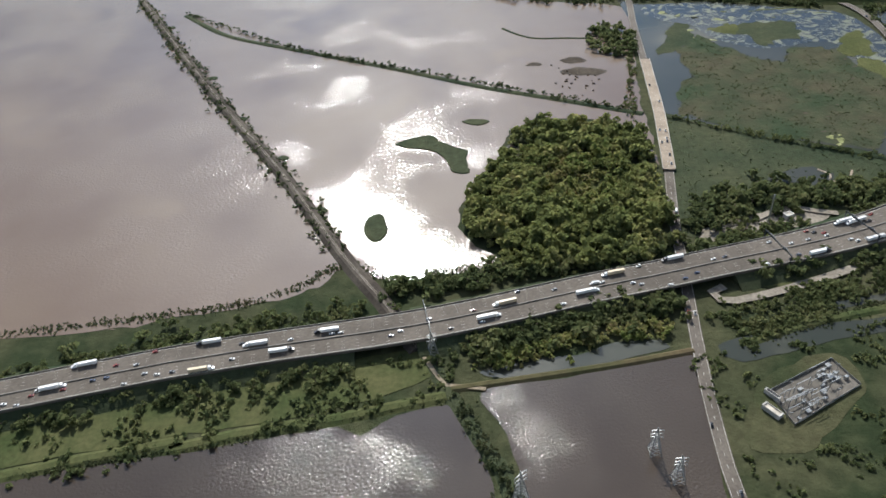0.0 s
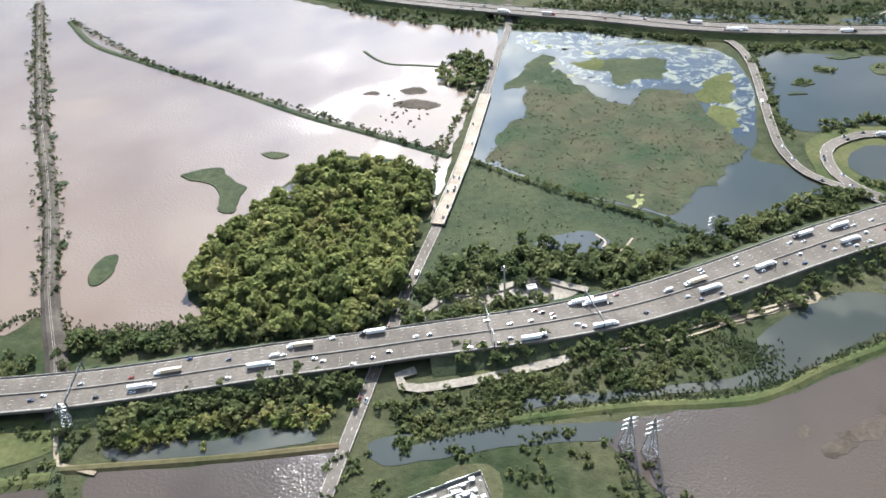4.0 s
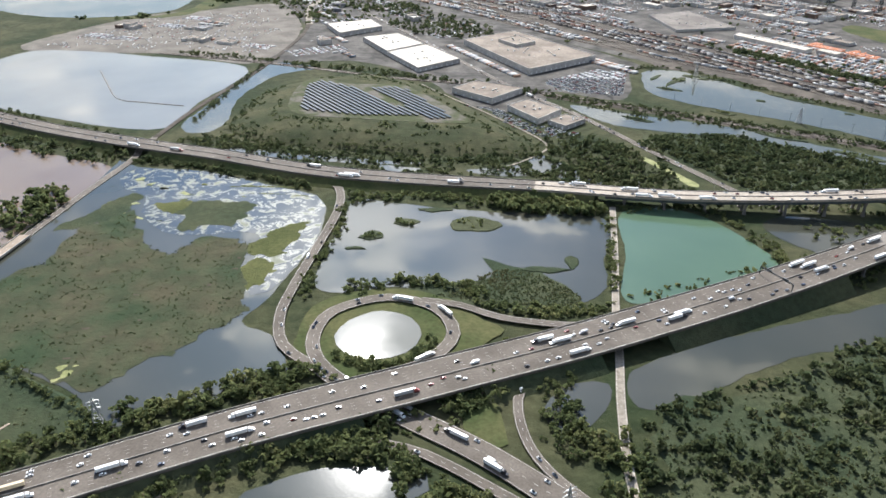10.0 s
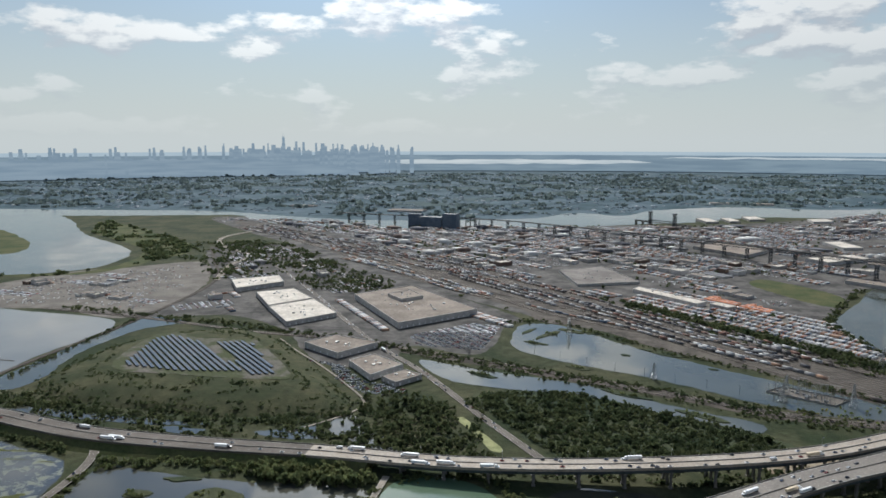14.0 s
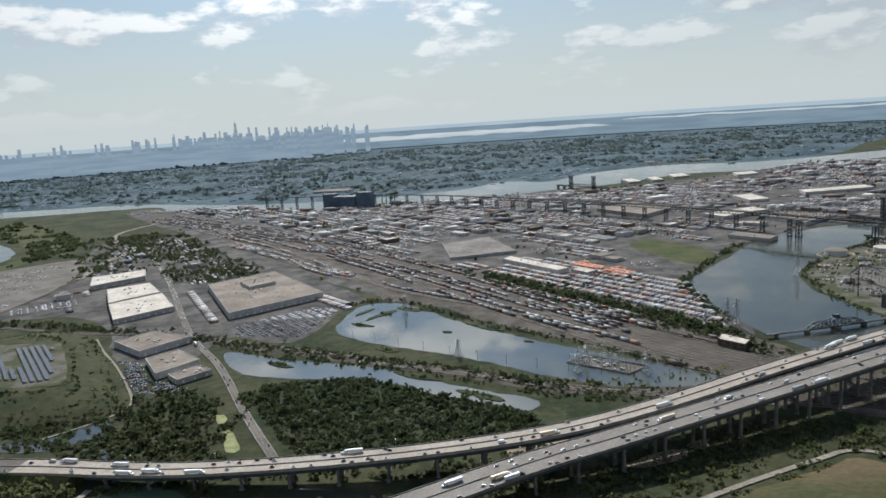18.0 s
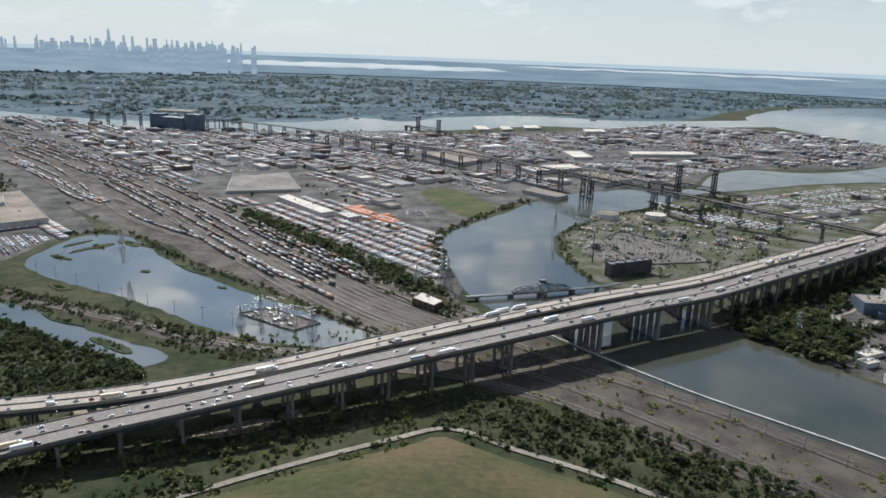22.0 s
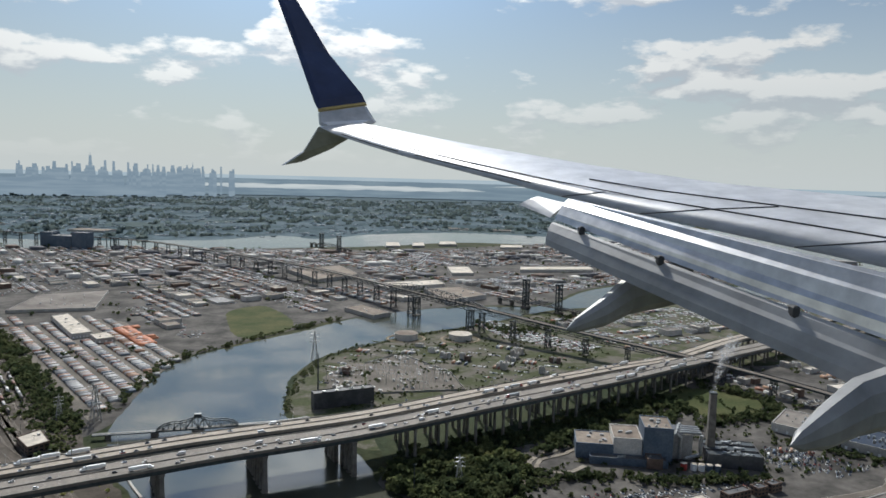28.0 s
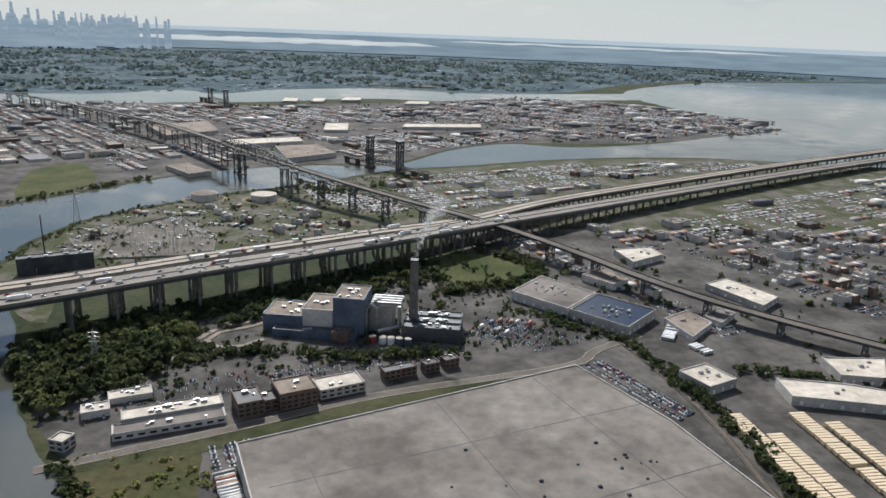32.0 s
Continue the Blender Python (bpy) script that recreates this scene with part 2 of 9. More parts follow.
M_DIRT = material("dirt", (0.20, 0.16, 0.11), (0.30, 0.25, 0.18), 0.08, 0.95, bump=0.08, bscale=1.5, spec=0.08)
M_GRAVEL = material("gravel_yard", (0.12, 0.108, 0.092), (0.19, 0.17, 0.145), 0.04, 0.95, bump=0.05, bscale=3.0, fine=0.6, spec=0.08)
M_URBAN = material("urban_ground", (0.048, 0.045, 0.041), (0.124, 0.114, 0.102), 0.035, 0.9, bump=0.1, bscale=0.8, fine=0.22, spec=0.08)
M_ASPHALT = material("asphalt", (0.094, 0.079, 0.064), (0.140, 0.119, 0.098), 0.05, 0.85, bump=0.004, bscale=8.0, fine=1.2, spec=0.2)
M_CONCRETE = material("concrete", (0.34, 0.31, 0.27), (0.45, 0.42, 0.37), 0.1, 0.8, bump=0.01, bscale=4.0, fine=1.0)
M_DECK = material("pale_concrete_deck", (0.25, 0.198, 0.148), (0.33, 0.268, 0.205), 0.1, 0.8, bump=0.005, bscale=4.0, fine=1.0, spec=0.2)
# weathered concrete, its tone lowered further for the piers' shaded faces
M_PIER = material("weathered_pier_concrete", (0.115, 0.104, 0.090), (0.19, 0.172, 0.150), 0.3, 0.85, bump=0.02, bscale=3.0)
M_PAINT = material("worn_road_paint", (0.34, 0.32, 0.28), (0.62, 0.60, 0.55), 0.5, 0.7)
M_BALLAST = material("rail_ballast", (0.055, 0.046, 0.038), (0.10, 0.086, 0.07), 0.06, 0.95, bump=0.04, bscale=3.0, fine=0.8, spec=0.08)
M_RAIL = material("rail_steel", (0.22, 0.19, 0.16), (0.32, 0.28, 0.24), 0.5, 0.6, 0.4)
M_STEEL = material("painted_steel", (0.035, 0.045, 0.05), (0.07, 0.08, 0.085), 0.4, 0.55, 0.3, bump=0.005)
M_GALV = material("galvanised_steel", (0.30, 0.31, 0.31), (0.42, 0.42, 0.41), 0.6, 0.45, 0.7)
M_ROOF_W = material("white_membrane_roof", (0.44, 0.39, 0.32), (0.58, 0.52, 0.44), 0.05, 0.8, bump=0.01, bscale=1.0, fine=0.25, spec=0.12)
M_ROOF_B = material("beige_gravel_roof", (0.170, 0.138, 0.110), (0.265, 0.222, 0.178), 0.04, 0.9, bump=0.02, bscale=2.0, fine=0.35, spec=0.15)
M_ROOF_G = material("grey_membrane_roof", (0.120, 0.104, 0.090), (0.215, 0.192, 0.168), 0.028, 0.85, bump=0.01, bscale=1.0, fine=0.16, spec=0.12, mask=(0.36, 0.60))
M_ROOF_D = material("dark_tar_roof", (0.05, 0.05, 0.055), (0.09, 0.09, 0.09), 0.1, 0.7, bump=0.01)
M_WALL = material("painted_block_wall", (0.38, 0.36, 0.33), (0.50, 0.47, 0.43), 0.15, 0.85, bump=0.01, vary=0.25)
M_WALL_BL = material("blue_grey_cladding", (0.07, 0.10, 0.14), (0.11, 0.14, 0.18), 0.1, 0.6, 0.1, bump=0.01)
M_WALL_BR = material("brick_wall", (0.105, 0.072, 0.055), (0.165, 0.112, 0.085), 0.3, 0.9, bump=0.02)
M_GLASS = material("dark_window_glass", (0.02, 0.025, 0.03), (0.035, 0.04, 0.045), 0.5, 0.08, spec=0.6)
M_PANEL = material("solar_panel_glass", (0.018, 0.018, 0.023), (0.030, 0.029, 0.034), 0.4, 0.14, spec=0.5)
M_RUBBER = material("rubber", (0.015, 0.015, 0.015), (0.03, 0.03, 0.03), 1.0, 0.9)
M_TRAILER = material("trailer_white", (0.70, 0.69, 0.67), (0.80, 0.79, 0.77), 0.4, 0.4, vary=0.12)
M_BARK = material("bark", (0.07, 0.05, 0.035), (0.12, 0.09, 0.07), 1.0, 0.95)
M_LEAF = foliage("tree_leaves", [(0.066, 0.084, 0.040), (0.098, 0.120, 0.053), (0.145, 0.162, 0.070), (0.205, 0.206, 0.096)])
M_LEAF_O = foliage("autumn_leaves", [(0.100, 0.135, 0.045), (0.180, 0.215, 0.070), (0.270, 0.265, 0.100), (0.310, 0.250, 0.130)])
# yellow-green leaves, lightened so the lagoon wood looks sunlit
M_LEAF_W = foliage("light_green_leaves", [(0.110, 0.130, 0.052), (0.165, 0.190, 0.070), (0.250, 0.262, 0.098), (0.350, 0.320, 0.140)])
M_LEAF_D = foliage("dark_leaves", [(0.042, 0.058, 0.030), (0.062, 0.080, 0.040), (0.090, 0.106, 0.050), (0.128, 0.134, 0.066)])
M_REED = foliage("reed_leaves", [(0.056, 0.078, 0.042), (0.076, 0.096, 0.048), (0.092, 0.100, 0.050), (0.112, 0.100, 0.056)])
M_WATER_B = water_material("brown_lagoon_water", (0.150, 0.108, 0.078), (0.190, 0.146, 0.112), 0.15, 0.26, 0.7, 0.05)
M_WATER_D = water_material("dark_pond_water", (0.038, 0.042, 0.032), (0.062, 0.060, 0.046), 0.12, 0.01, 0.9, 0.03)
M_WATER_R = water_material("river_water", (0.040, 0.046, 0.034), (0.064, 0.065, 0.049), 0.18, 0.045, 0.9, 0.05)
M_WATER_L = water_material("milky_lagoon_water", (0.165, 0.160, 0.140), (0.205, 0.198, 0.172), 0.14, 0.03, 0.8, 0.06)
M_WATER_P = water_material("calm_pale_water", (0.060, 0.066, 0.054), (0.090, 0.094, 0.078), 0.10, 0.02, 0.9, 0.03)
M_WATER_G = water_material("green_algae_water", (0.064, 0.104, 0.064), (0.084, 0.130, 0.080), 0.15, 0.005, 0.9, 0.1)
M_ALGAE = material("algae_mat", (0.16, 0.17, 0.06), (0.26, 0.26, 0.11), 0.15, 0.9, bump=0.02)
CAR_COLS = [(0.75, 0.75, 0.74), (0.55, 0.56, 0.57), (0.03, 0.03, 0.035), (0.8, 0.8, 0.78), (0.12, 0.13, 0.15), (0.26, 0.05, 0.04), (0.70, 0.70, 0.68), (0.06, 0.08, 0.13), (0.50, 0.50, 0.50), (0.78, 0.77, 0.75)]
BOX_COLS = [(0.52, 0.51, 0.49), (0.30, 0.13, 0.08), (0.62, 0.61, 0.58), (0.40, 0.24, 0.15), (0.10, 0.13, 0.17), (0.34, 0.33, 0.31), (0.58, 0.57, 0.54), (0.30, 0.17, 0.10), (0.14, 0.14, 0.14), (0.42, 0.41, 0.40)]
M_FREIGHT = material("freight_car_paint", (0.8, 0.8, 0.8), (1, 1, 1), 0.3, 0.7, island=[(0.10, 0.09, 0.085), (0.16, 0.13, 0.11), (0.36, 0.35, 0.34), (0.20, 0.10, 0.07), (0.08, 0.08, 0.085), (0.50, 0.49, 0.47)])
M_PARKED = material("parked_car_paint", (0.9, 0.9, 0.9), (1, 1, 1), 0.5, 0.3, island=CAR_COLS)
M_BOXES = material("container_paint", (0.8, 0.8, 0.8), (1, 1, 1), 0.3, 0.6, island=BOX_COLS)
M_BLOCKS = material("city_blocks", (0.8, 0.8, 0.8), (1, 1, 1), 0.05, 0.8, island=[(0.30, 0.28, 0.26), (0.45, 0.43, 0.40), (0.16, 0.12, 0.10), (0.22, 0.21, 0.20), (0.60, 0.58, 0.54), (0.12, 0.12, 0.13)], spec=0.08)

M_WEEDY = material("weedy_gravel", (0.13, 0.118, 0.098), (0.062, 0.07, 0.034), 0.05, 0.95, bump=0.05, bscale=2.0, fine=0.5, mask=(0.42, 0.56), spec=0.08)
# far houses, woods and leaves: aerial haze is put into their colours
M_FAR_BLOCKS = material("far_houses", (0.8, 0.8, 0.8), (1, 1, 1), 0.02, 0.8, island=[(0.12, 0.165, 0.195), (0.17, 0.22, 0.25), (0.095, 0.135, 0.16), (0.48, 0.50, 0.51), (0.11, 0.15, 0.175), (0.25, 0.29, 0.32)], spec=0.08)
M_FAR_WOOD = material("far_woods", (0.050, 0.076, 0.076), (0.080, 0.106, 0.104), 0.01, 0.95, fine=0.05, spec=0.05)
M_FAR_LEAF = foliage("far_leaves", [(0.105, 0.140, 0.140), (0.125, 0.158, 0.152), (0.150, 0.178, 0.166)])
M_WATER_S = water_material("muddy_pond_water", (0.044, 0.034, 0.027), (0.074, 0.058, 0.045), 0.11, 0.22, 1.0, 0.05)
M_SCRUB = material("olive_scrub", (0.036, 0.044, 0.020), (0.072, 0.070, 0.036), 0.03, 0.95, bump=0.6, bscale=0.6, fine=0.2, spec=0.08)
M_BARRIER = material("weathered_barrier", (0.16, 0.145, 0.125), (0.24, 0.22, 0.19), 0.2, 0.85)
M_TAN = material("tan_concrete_roadway", (0.27, 0.225, 0.175), (0.34, 0.29, 0.23), 0.05, 0.8, bump=0.004, bscale=6.0, fine=0.8)
M_MUD = material("wet_mud", (0.052, 0.042, 0.032), (0.090, 0.074, 0.057), 0.08, 0.9, bump=0.03, bscale=1.0, spec=0.06)
M_TAN_DARK = material("worn_tan_roadway", (0.15, 0.13, 0.108), (0.20, 0.175, 0.145), 0.05, 0.8, bump=0.004, bscale=6.0, fine=0.8)

M_ORANGE = material("orange_container_paint", (0.50, 0.17, 0.07), (0.58, 0.21, 0.09), 0.3, 0.6)



def algae_water(name):
    """Open water with drifting pale algae: the mats have a shape of their own, and are dull where the water shines."""
    m = water_material(name, (0.030, 0.036, 0.040), (0.050, 0.055, 0.055), 0.10, 0.01, 0.9, 0.04)
    nt = m.node_tree
    L = nt.links.new
    bs = nt.nodes["Principled BSDF"]
    geo = nt.nodes.new("ShaderNodeNewGeometry")
    n = nt.nodes.new("ShaderNodeTexNoise")
    n.inputs["Scale"].default_value, n.inputs["Detail"].default_value, n.inputs["Distortion"].default_value = 0.11, 12.0, 0.9
    n.inputs["Roughness"].default_value = 0.72
    L(geo.outputs["Position"], n.inputs["Vector"])
    r = nt.nodes.new("ShaderNodeValToRGB")
    r.color_ramp.elements[0].position, r.color_ramp.elements[1].position = 0.50, 0.60
    L(n.outputs[0], r.inputs[0])
    mx = nt.nodes.new("ShaderNodeMix"); mx.data_type = "RGBA"
    L(r.outputs[0], mx.inputs["Factor"])
    L(bs.inputs["Base Color"].links[0].from_socket, mx.inputs["A"])
    mx.inputs["B"].default_value = (0.155, 0.165, 0.115, 1)
    L(mx.outputs["Result"], bs.inputs["Base Color"])
    mr = nt.nodes.new("ShaderNodeMix")
    L(r.outputs[0], mr.inputs["Factor"])
    L(bs.inputs["Roughness"].links[0].from_socket, mr.inputs["A"])
    mr.inputs["B"].default_value = 0.8
    L(mr.outputs["Result"], bs.inputs["Roughness"])
    return m


M_WATER_A = algae_water("algae_streaked_water")
M_OLIVE = material("olive_reeds", (0.060, 0.068, 0.024), (0.090, 0.094, 0.036), 0.05, 0.95, bump=0.4, bscale=1.0, fine=0.5, spec=0.08)
M_LANE = material("sandy_service_road", (0.20, 0.175, 0.14), (0.28, 0.245, 0.20), 0.1, 0.9, fine=0.8, spec=0.08)

# ---- builders ----
rng = np.random.default_rng(7)


def part(name, bm, mat, parent=None, label=""):
    """Links a bmesh as one mesh object, under a thing or under a part."""
    me = bpy.data.meshes.new(name)
    bm.to_mesh(me)
    bm.free()
    me.materials.append(mat)
    ob = new(name, me)
    if parent:
        ob.parent = parent
    return tagged(ob, label)


def raw(name, verts, faces, mat, parent=None, label=""):
    """Links plain vertices and faces as one mesh object."""
    me = bpy.data.meshes.new(name)
    me.from_pydata([tuple(v) for v in verts], [], [tuple(f) for f in faces])
    me.update()
    me.materials.append(mat)
    ob = new(name, me)
    if parent:
        ob.parent = parent
    return tagged(ob, label)


def quads(name, v, mat, parent=None):
    """A mesh of loose quads: v is an array of n x 4 x 3."""
    n = len(v)
    me = bpy.data.meshes.new(name)
    me.vertices.add(4 * n); me.loops.add(4 * n); me.polygons.add(n)
    me.vertices.foreach_set("co", np.asarray(v, np.float32).ravel())
    me.loops.foreach_set("vertex_index", np.arange(4 * n, dtype=np.int32))
    me.polygons.foreach_set("loop_start", np.arange(0, 4 * n, 4, dtype=np.int32))
    me.update(calc_edges=True)
    me.materials.append(mat)
    ob = new(name, me)
    if parent:
        ob.parent = parent
    return ob


BOX_F = np.array([(0, 3, 2, 1), (4, 5, 6, 7), (0, 1, 5, 4), (1, 2, 6, 5), (2, 3, 7, 6), (3, 0, 4, 7)])


def box_mesh(name, rows, mat, parent=None):
    """Many boxes in one mesh: rows of x, y, z of the base's middle, length, width, height, turn in degrees."""
    r = np.asarray(rows, float)
    u = np.array([(-.5, -.5, 0), (.5, -.5, 0), (.5, .5, 0), (-.5, .5, 0), (-.5, -.5, 1), (.5, -.5, 1), (.5, .5, 1), (-.5, .5, 1)])
    p = u[None] * r[:, None, 3:6]
    a = np.radians(r[:, 6])[:, None]
    x, y = p[..., 0] * np.cos(a) - p[..., 1] * np.sin(a), p[..., 0] * np.sin(a) + p[..., 1] * np.cos(a)
    v = np.stack([x + r[:, None, 0], y + r[:, None, 1], p[..., 2] + r[:, None, 2]], -1).reshape(-1, 3).astype(np.float32)
    f = (BOX_F[None, 1:] + 8 * np.arange(len(r))[:, None, None]).reshape(-1).astype(np.int32)
    me = bpy.data.meshes.new(name)
    me.vertices.add(len(v)); me.loops.add(len(f)); me.polygons.add(len(f) // 4)
    me.vertices.foreach_set("co", v.ravel())
    me.loops.foreach_set("vertex_index", f)
    me.polygons.foreach_set("loop_start", np.arange(0, len(f), 4, dtype=np.int32))
    me.update(calc_edges=True)
    me.materials.append(mat)
    ob = new(name, me)
    if parent:
        ob.parent = parent
    return ob


def bm_box(bm, x, y, z, l, w, h, turn=0.0, taper=1.0, bevel=0.0):
    """A box standing on z in a bmesh; taper narrows its top."""
    m = pose(x, y, z, 0, 0, turn)
    vs = []
    for k, s in ((0, 1.0), (h, taper)):
        for a, b in ((-.5, -.5), (.5, -.5), (.5, .5), (-.5, .5)):
            vs.append(bm.verts.new(m @ Vector((a * l * s, b * w * s, k))))
    for f in BOX_F:
        bm.faces.new([vs[i] for i in f])
    if bevel:
        bmesh.ops.bevel(bm, geom=list({e for v in vs for e in v.link_edges}), offset=bevel, segments=1, affect="EDGES")


def strut(bm, a, b, r):
    """A square bar from a to b."""
    a, b = Vector(a), Vector(b)
    q = (b - a).to_track_quat("Z", "Y").to_matrix()
    o = [q @ Vector((r * i, r * j, 0)) for i, j in ((-1, -1), (1, -1), (1, 1), (-1, 1))]
    v = [bm.verts.new(a + p) for p in o] + [bm.verts.new(b + p) for p in o]
    for f in BOX_F:
        bm.faces.new([v[i] for i in f])


def cyl(bm, x, y, z, r, h, n=12, r2=None):
    r2 = r if r2 is None else r2
    lo = [bm.verts.new((x + r * math.cos(2 * math.pi * i / n), y + r * math.sin(2 * math.pi * i / n), z)) for i in range(n)]
    hi = [bm.verts.new((x + r2 * math.cos(2 * math.pi * i / n), y + r2 * math.sin(2 * math.pi * i / n), z + h)) for i in range(n)]
    for i in range(n):
        bm.faces.new((lo[i], lo[(i + 1) % n], hi[(i + 1) % n], hi[i]))
    bm.faces.new(hi); bm.faces.new(lo[::-1])


def spline(pts, step=6.0, closed=False):
    """A smooth line through points of the plan."""
    p = np.asarray(pts, float)
    q = np.vstack([p[-1:], p, p[:2]]) if closed else np.vstack([2 * p[:1] - p[1:2], p, 2 * p[-1:] - p[-2:-1]])
    out = []
    for i in range(1, len(q) - 2):
        n = max(1, int(np.linalg.norm(q[i + 1] - q[i]) / step))
        for s in np.arange(n) / n:
            a, b, c, d = q[i - 1], q[i], q[i + 1], q[i + 2]
            out.append(0.5 * (2 * b + (c - a) * s + (2 * a - 5 * b + 4 * c - d) * s * s + (3 * b - a - 3 * c + d) * s ** 3))
    if not closed:
        out.append(p[-1])
    return np.array(out)


def ragged(line, amp, size=9.0):
    """Pushes an outline in and out a little, as a shore runs."""
    def push(x, y, k):
        return noise.noise((x / size, y / size, k)) + 0.5 * noise.noise((x * 3.1 / size, y * 3.1 / size, k + 3))
    return np.array([(x + amp * push(x, y, 1.7), y + amp * push(x, y, 8.3)) for x, y in line[:, :2]])


def outline(pts, step=5.0, rough=0.0, sharp=False):
    o = np.asarray(pts, float) if sharp else spline(pts, step, True)
    return ragged(o, rough) if rough else o[:, :2]


layers = [0]


def sheet(name, pts, z, mat, label, category, rough=0.0, sharp=False, step=5.0, rise=0.0, kind="structure"):
    """A patch of land or water, with a sloping rim when it rises above its ground."""
    layers[0] += 1
    z += 0.005 * (layers[0] % 12)
    o = outline(pts, step, rough, sharp)
    v = [(x, y, z + rise) for x, y in o]
    tris = tessellate_polygon([[Vector(p) for p in v]])
    n = len(v)
    f = [tuple(t) for t in tris]
    if rise:
        c = o.mean(0)
        for x, y in o:
            d = np.array((x, y)) - c
            k = 1 + 1.5 * rise / max(3.0, np.linalg.norm(d))
            v.append((c[0] + d[0] * k, c[1] + d[1] * k, z))
        f += [(i, (i + 1) % n, n + (i + 1) % n, n + i) for i in range(n)]
    bm = bmesh.new()
    vs = [bm.verts.new(p) for p in v]
    for t in f:
        try:
            bm.faces.new([vs[i] for i in t])
        except ValueError:
            pass
    for fc in bm.faces:
        fc.normal_update()
        if fc.normal.z < 0:
            fc.normal_flip()
    return tagged(part(name, bm, mat), label, category, kind=kind)


def inside(poly, p):
    """Which of the points p lie in the polygon."""
    x, y = p[:, 0], p[:, 1]
    hit = np.zeros(len(p), bool)
    for (x0, y0), (x1, y1) in zip(poly, np.roll(poly, -1, 0)):
        c = (y0 > y) != (y1 > y)
        hit ^= c & (x < (x1 - x0) * (y - y0) / (y1 - y0 + 1e-12) + x0)
    return hit


def scatter(pts, n, gap=(), sharp=False):
    """n random places in an outline, none of them in the gaps."""
    o = outline(pts, 8.0, 0, sharp)
    lo, hi = o.min(0), o.max(0)
    got = np.zeros((0, 2))
    for _ in range(12):
        p = rng.uniform(lo, hi, (2 * n, 2))
        p = p[inside(o, p)]
        for g in gap:
            p = p[~inside(outline(g, 8.0), p)] if len(p) else p
        got = np.vstack([got, p])
        if len(got) >= n:
            break
    return got[:n]


def along(line, n, spread):
    """n random places along a line, within a spread of it."""
    s = spline(line, 3.0)[:, :2]
    k = rng.integers(0, len(s) - 1, n)
    return s[k] + (s[k + 1] - s[k]) * rng.random((n, 1)) + rng.normal(0, spread / 2, (n, 2))


def ribbon(line, w, z0=None, side=0.0):
    """Left and right edges along a line of x, y, z; w is the width, or one width for every point."""
    p = np.asarray(line, float)
    d = np.gradient(p[:, :2], axis=0)
    d /= np.linalg.norm(d, axis=1)[:, None]
    nrm = np.stack([-d[:, 1], d[:, 0]], 1)
    w = np.broadcast_to(np.asarray(w, float), (len(p),))[:, None]
    a, b = p.copy(), p.copy()
    a[:, :2] += nrm * (side + w / 2); b[:, :2] += nrm * (side - w / 2)
    return a, b


def strip(name, line, w, thick, mat, parent=None, label="", side=0.0, lift=0.0):
    """A band of some thickness along a line: a road, a kerb, a rail, a parapet. Its top lies at the line's height plus lift."""
    a, b = ribbon(line, w, side=side)
    n = len(a)
    up, dn = np.array((0, 0, lift)), np.array((0, 0, lift - thick))
    v = np.vstack([a + up, b + up, b + dn, a + dn])
    f = []
    for i in range(n - 1):
        for k in range(4):
            k2 = (k + 1) % 4
            f.append((k * n + i, k2 * n + i, k2 * n + i + 1, k * n + i + 1)[::-1])
    f += [(0, n, 2 * n, 3 * n), (n - 1, 4 * n - 1, 3 * n - 1, 2 * n - 1)]
    f = [g[::-1] for g in f]
    return raw(name, v, f, mat, parent, label)


def bank(name, line, top, foot, h, mat, label, category, base=0.0):
    """A dyke or embankment: flat top, sloping sides, down to the ground."""
    p = np.asarray(line, float)
    if p.shape[1] == 2:
        p = np.c_[p, np.full(len(p), base + h)]
    a, b = ribbon(p, top)
    c, d = ribbon(p, np.maximum(top + 0.1, foot if np.ndim(foot) else np.full(len(p), foot)))
    c[:, 2] = d[:, 2] = base
    n = len(a)
    v = np.vstack([c, a, b, d])
    f = [(k * n + i, k * n + i + 1, (k + 1) * n + i + 1, (k + 1) * n + i)[::-1] for i in range(n - 1) for k in range(3)]
    f += [(0, n, 2 * n, 3 * n), (n - 1, 4 * n - 1, 3 * n - 1, 2 * n - 1)]
    f = [g[::-1] for g in f]
    return tagged(raw(name, v, f, mat), label, category, kind="structure")


def z_line(pts, z, step=6.0):
    """A smooth line of the plan at one height."""
    s = spline(pts, step)
    return np.c_[s[:, :2], np.full(len(s), z)] if s.shape[1] == 2 else s


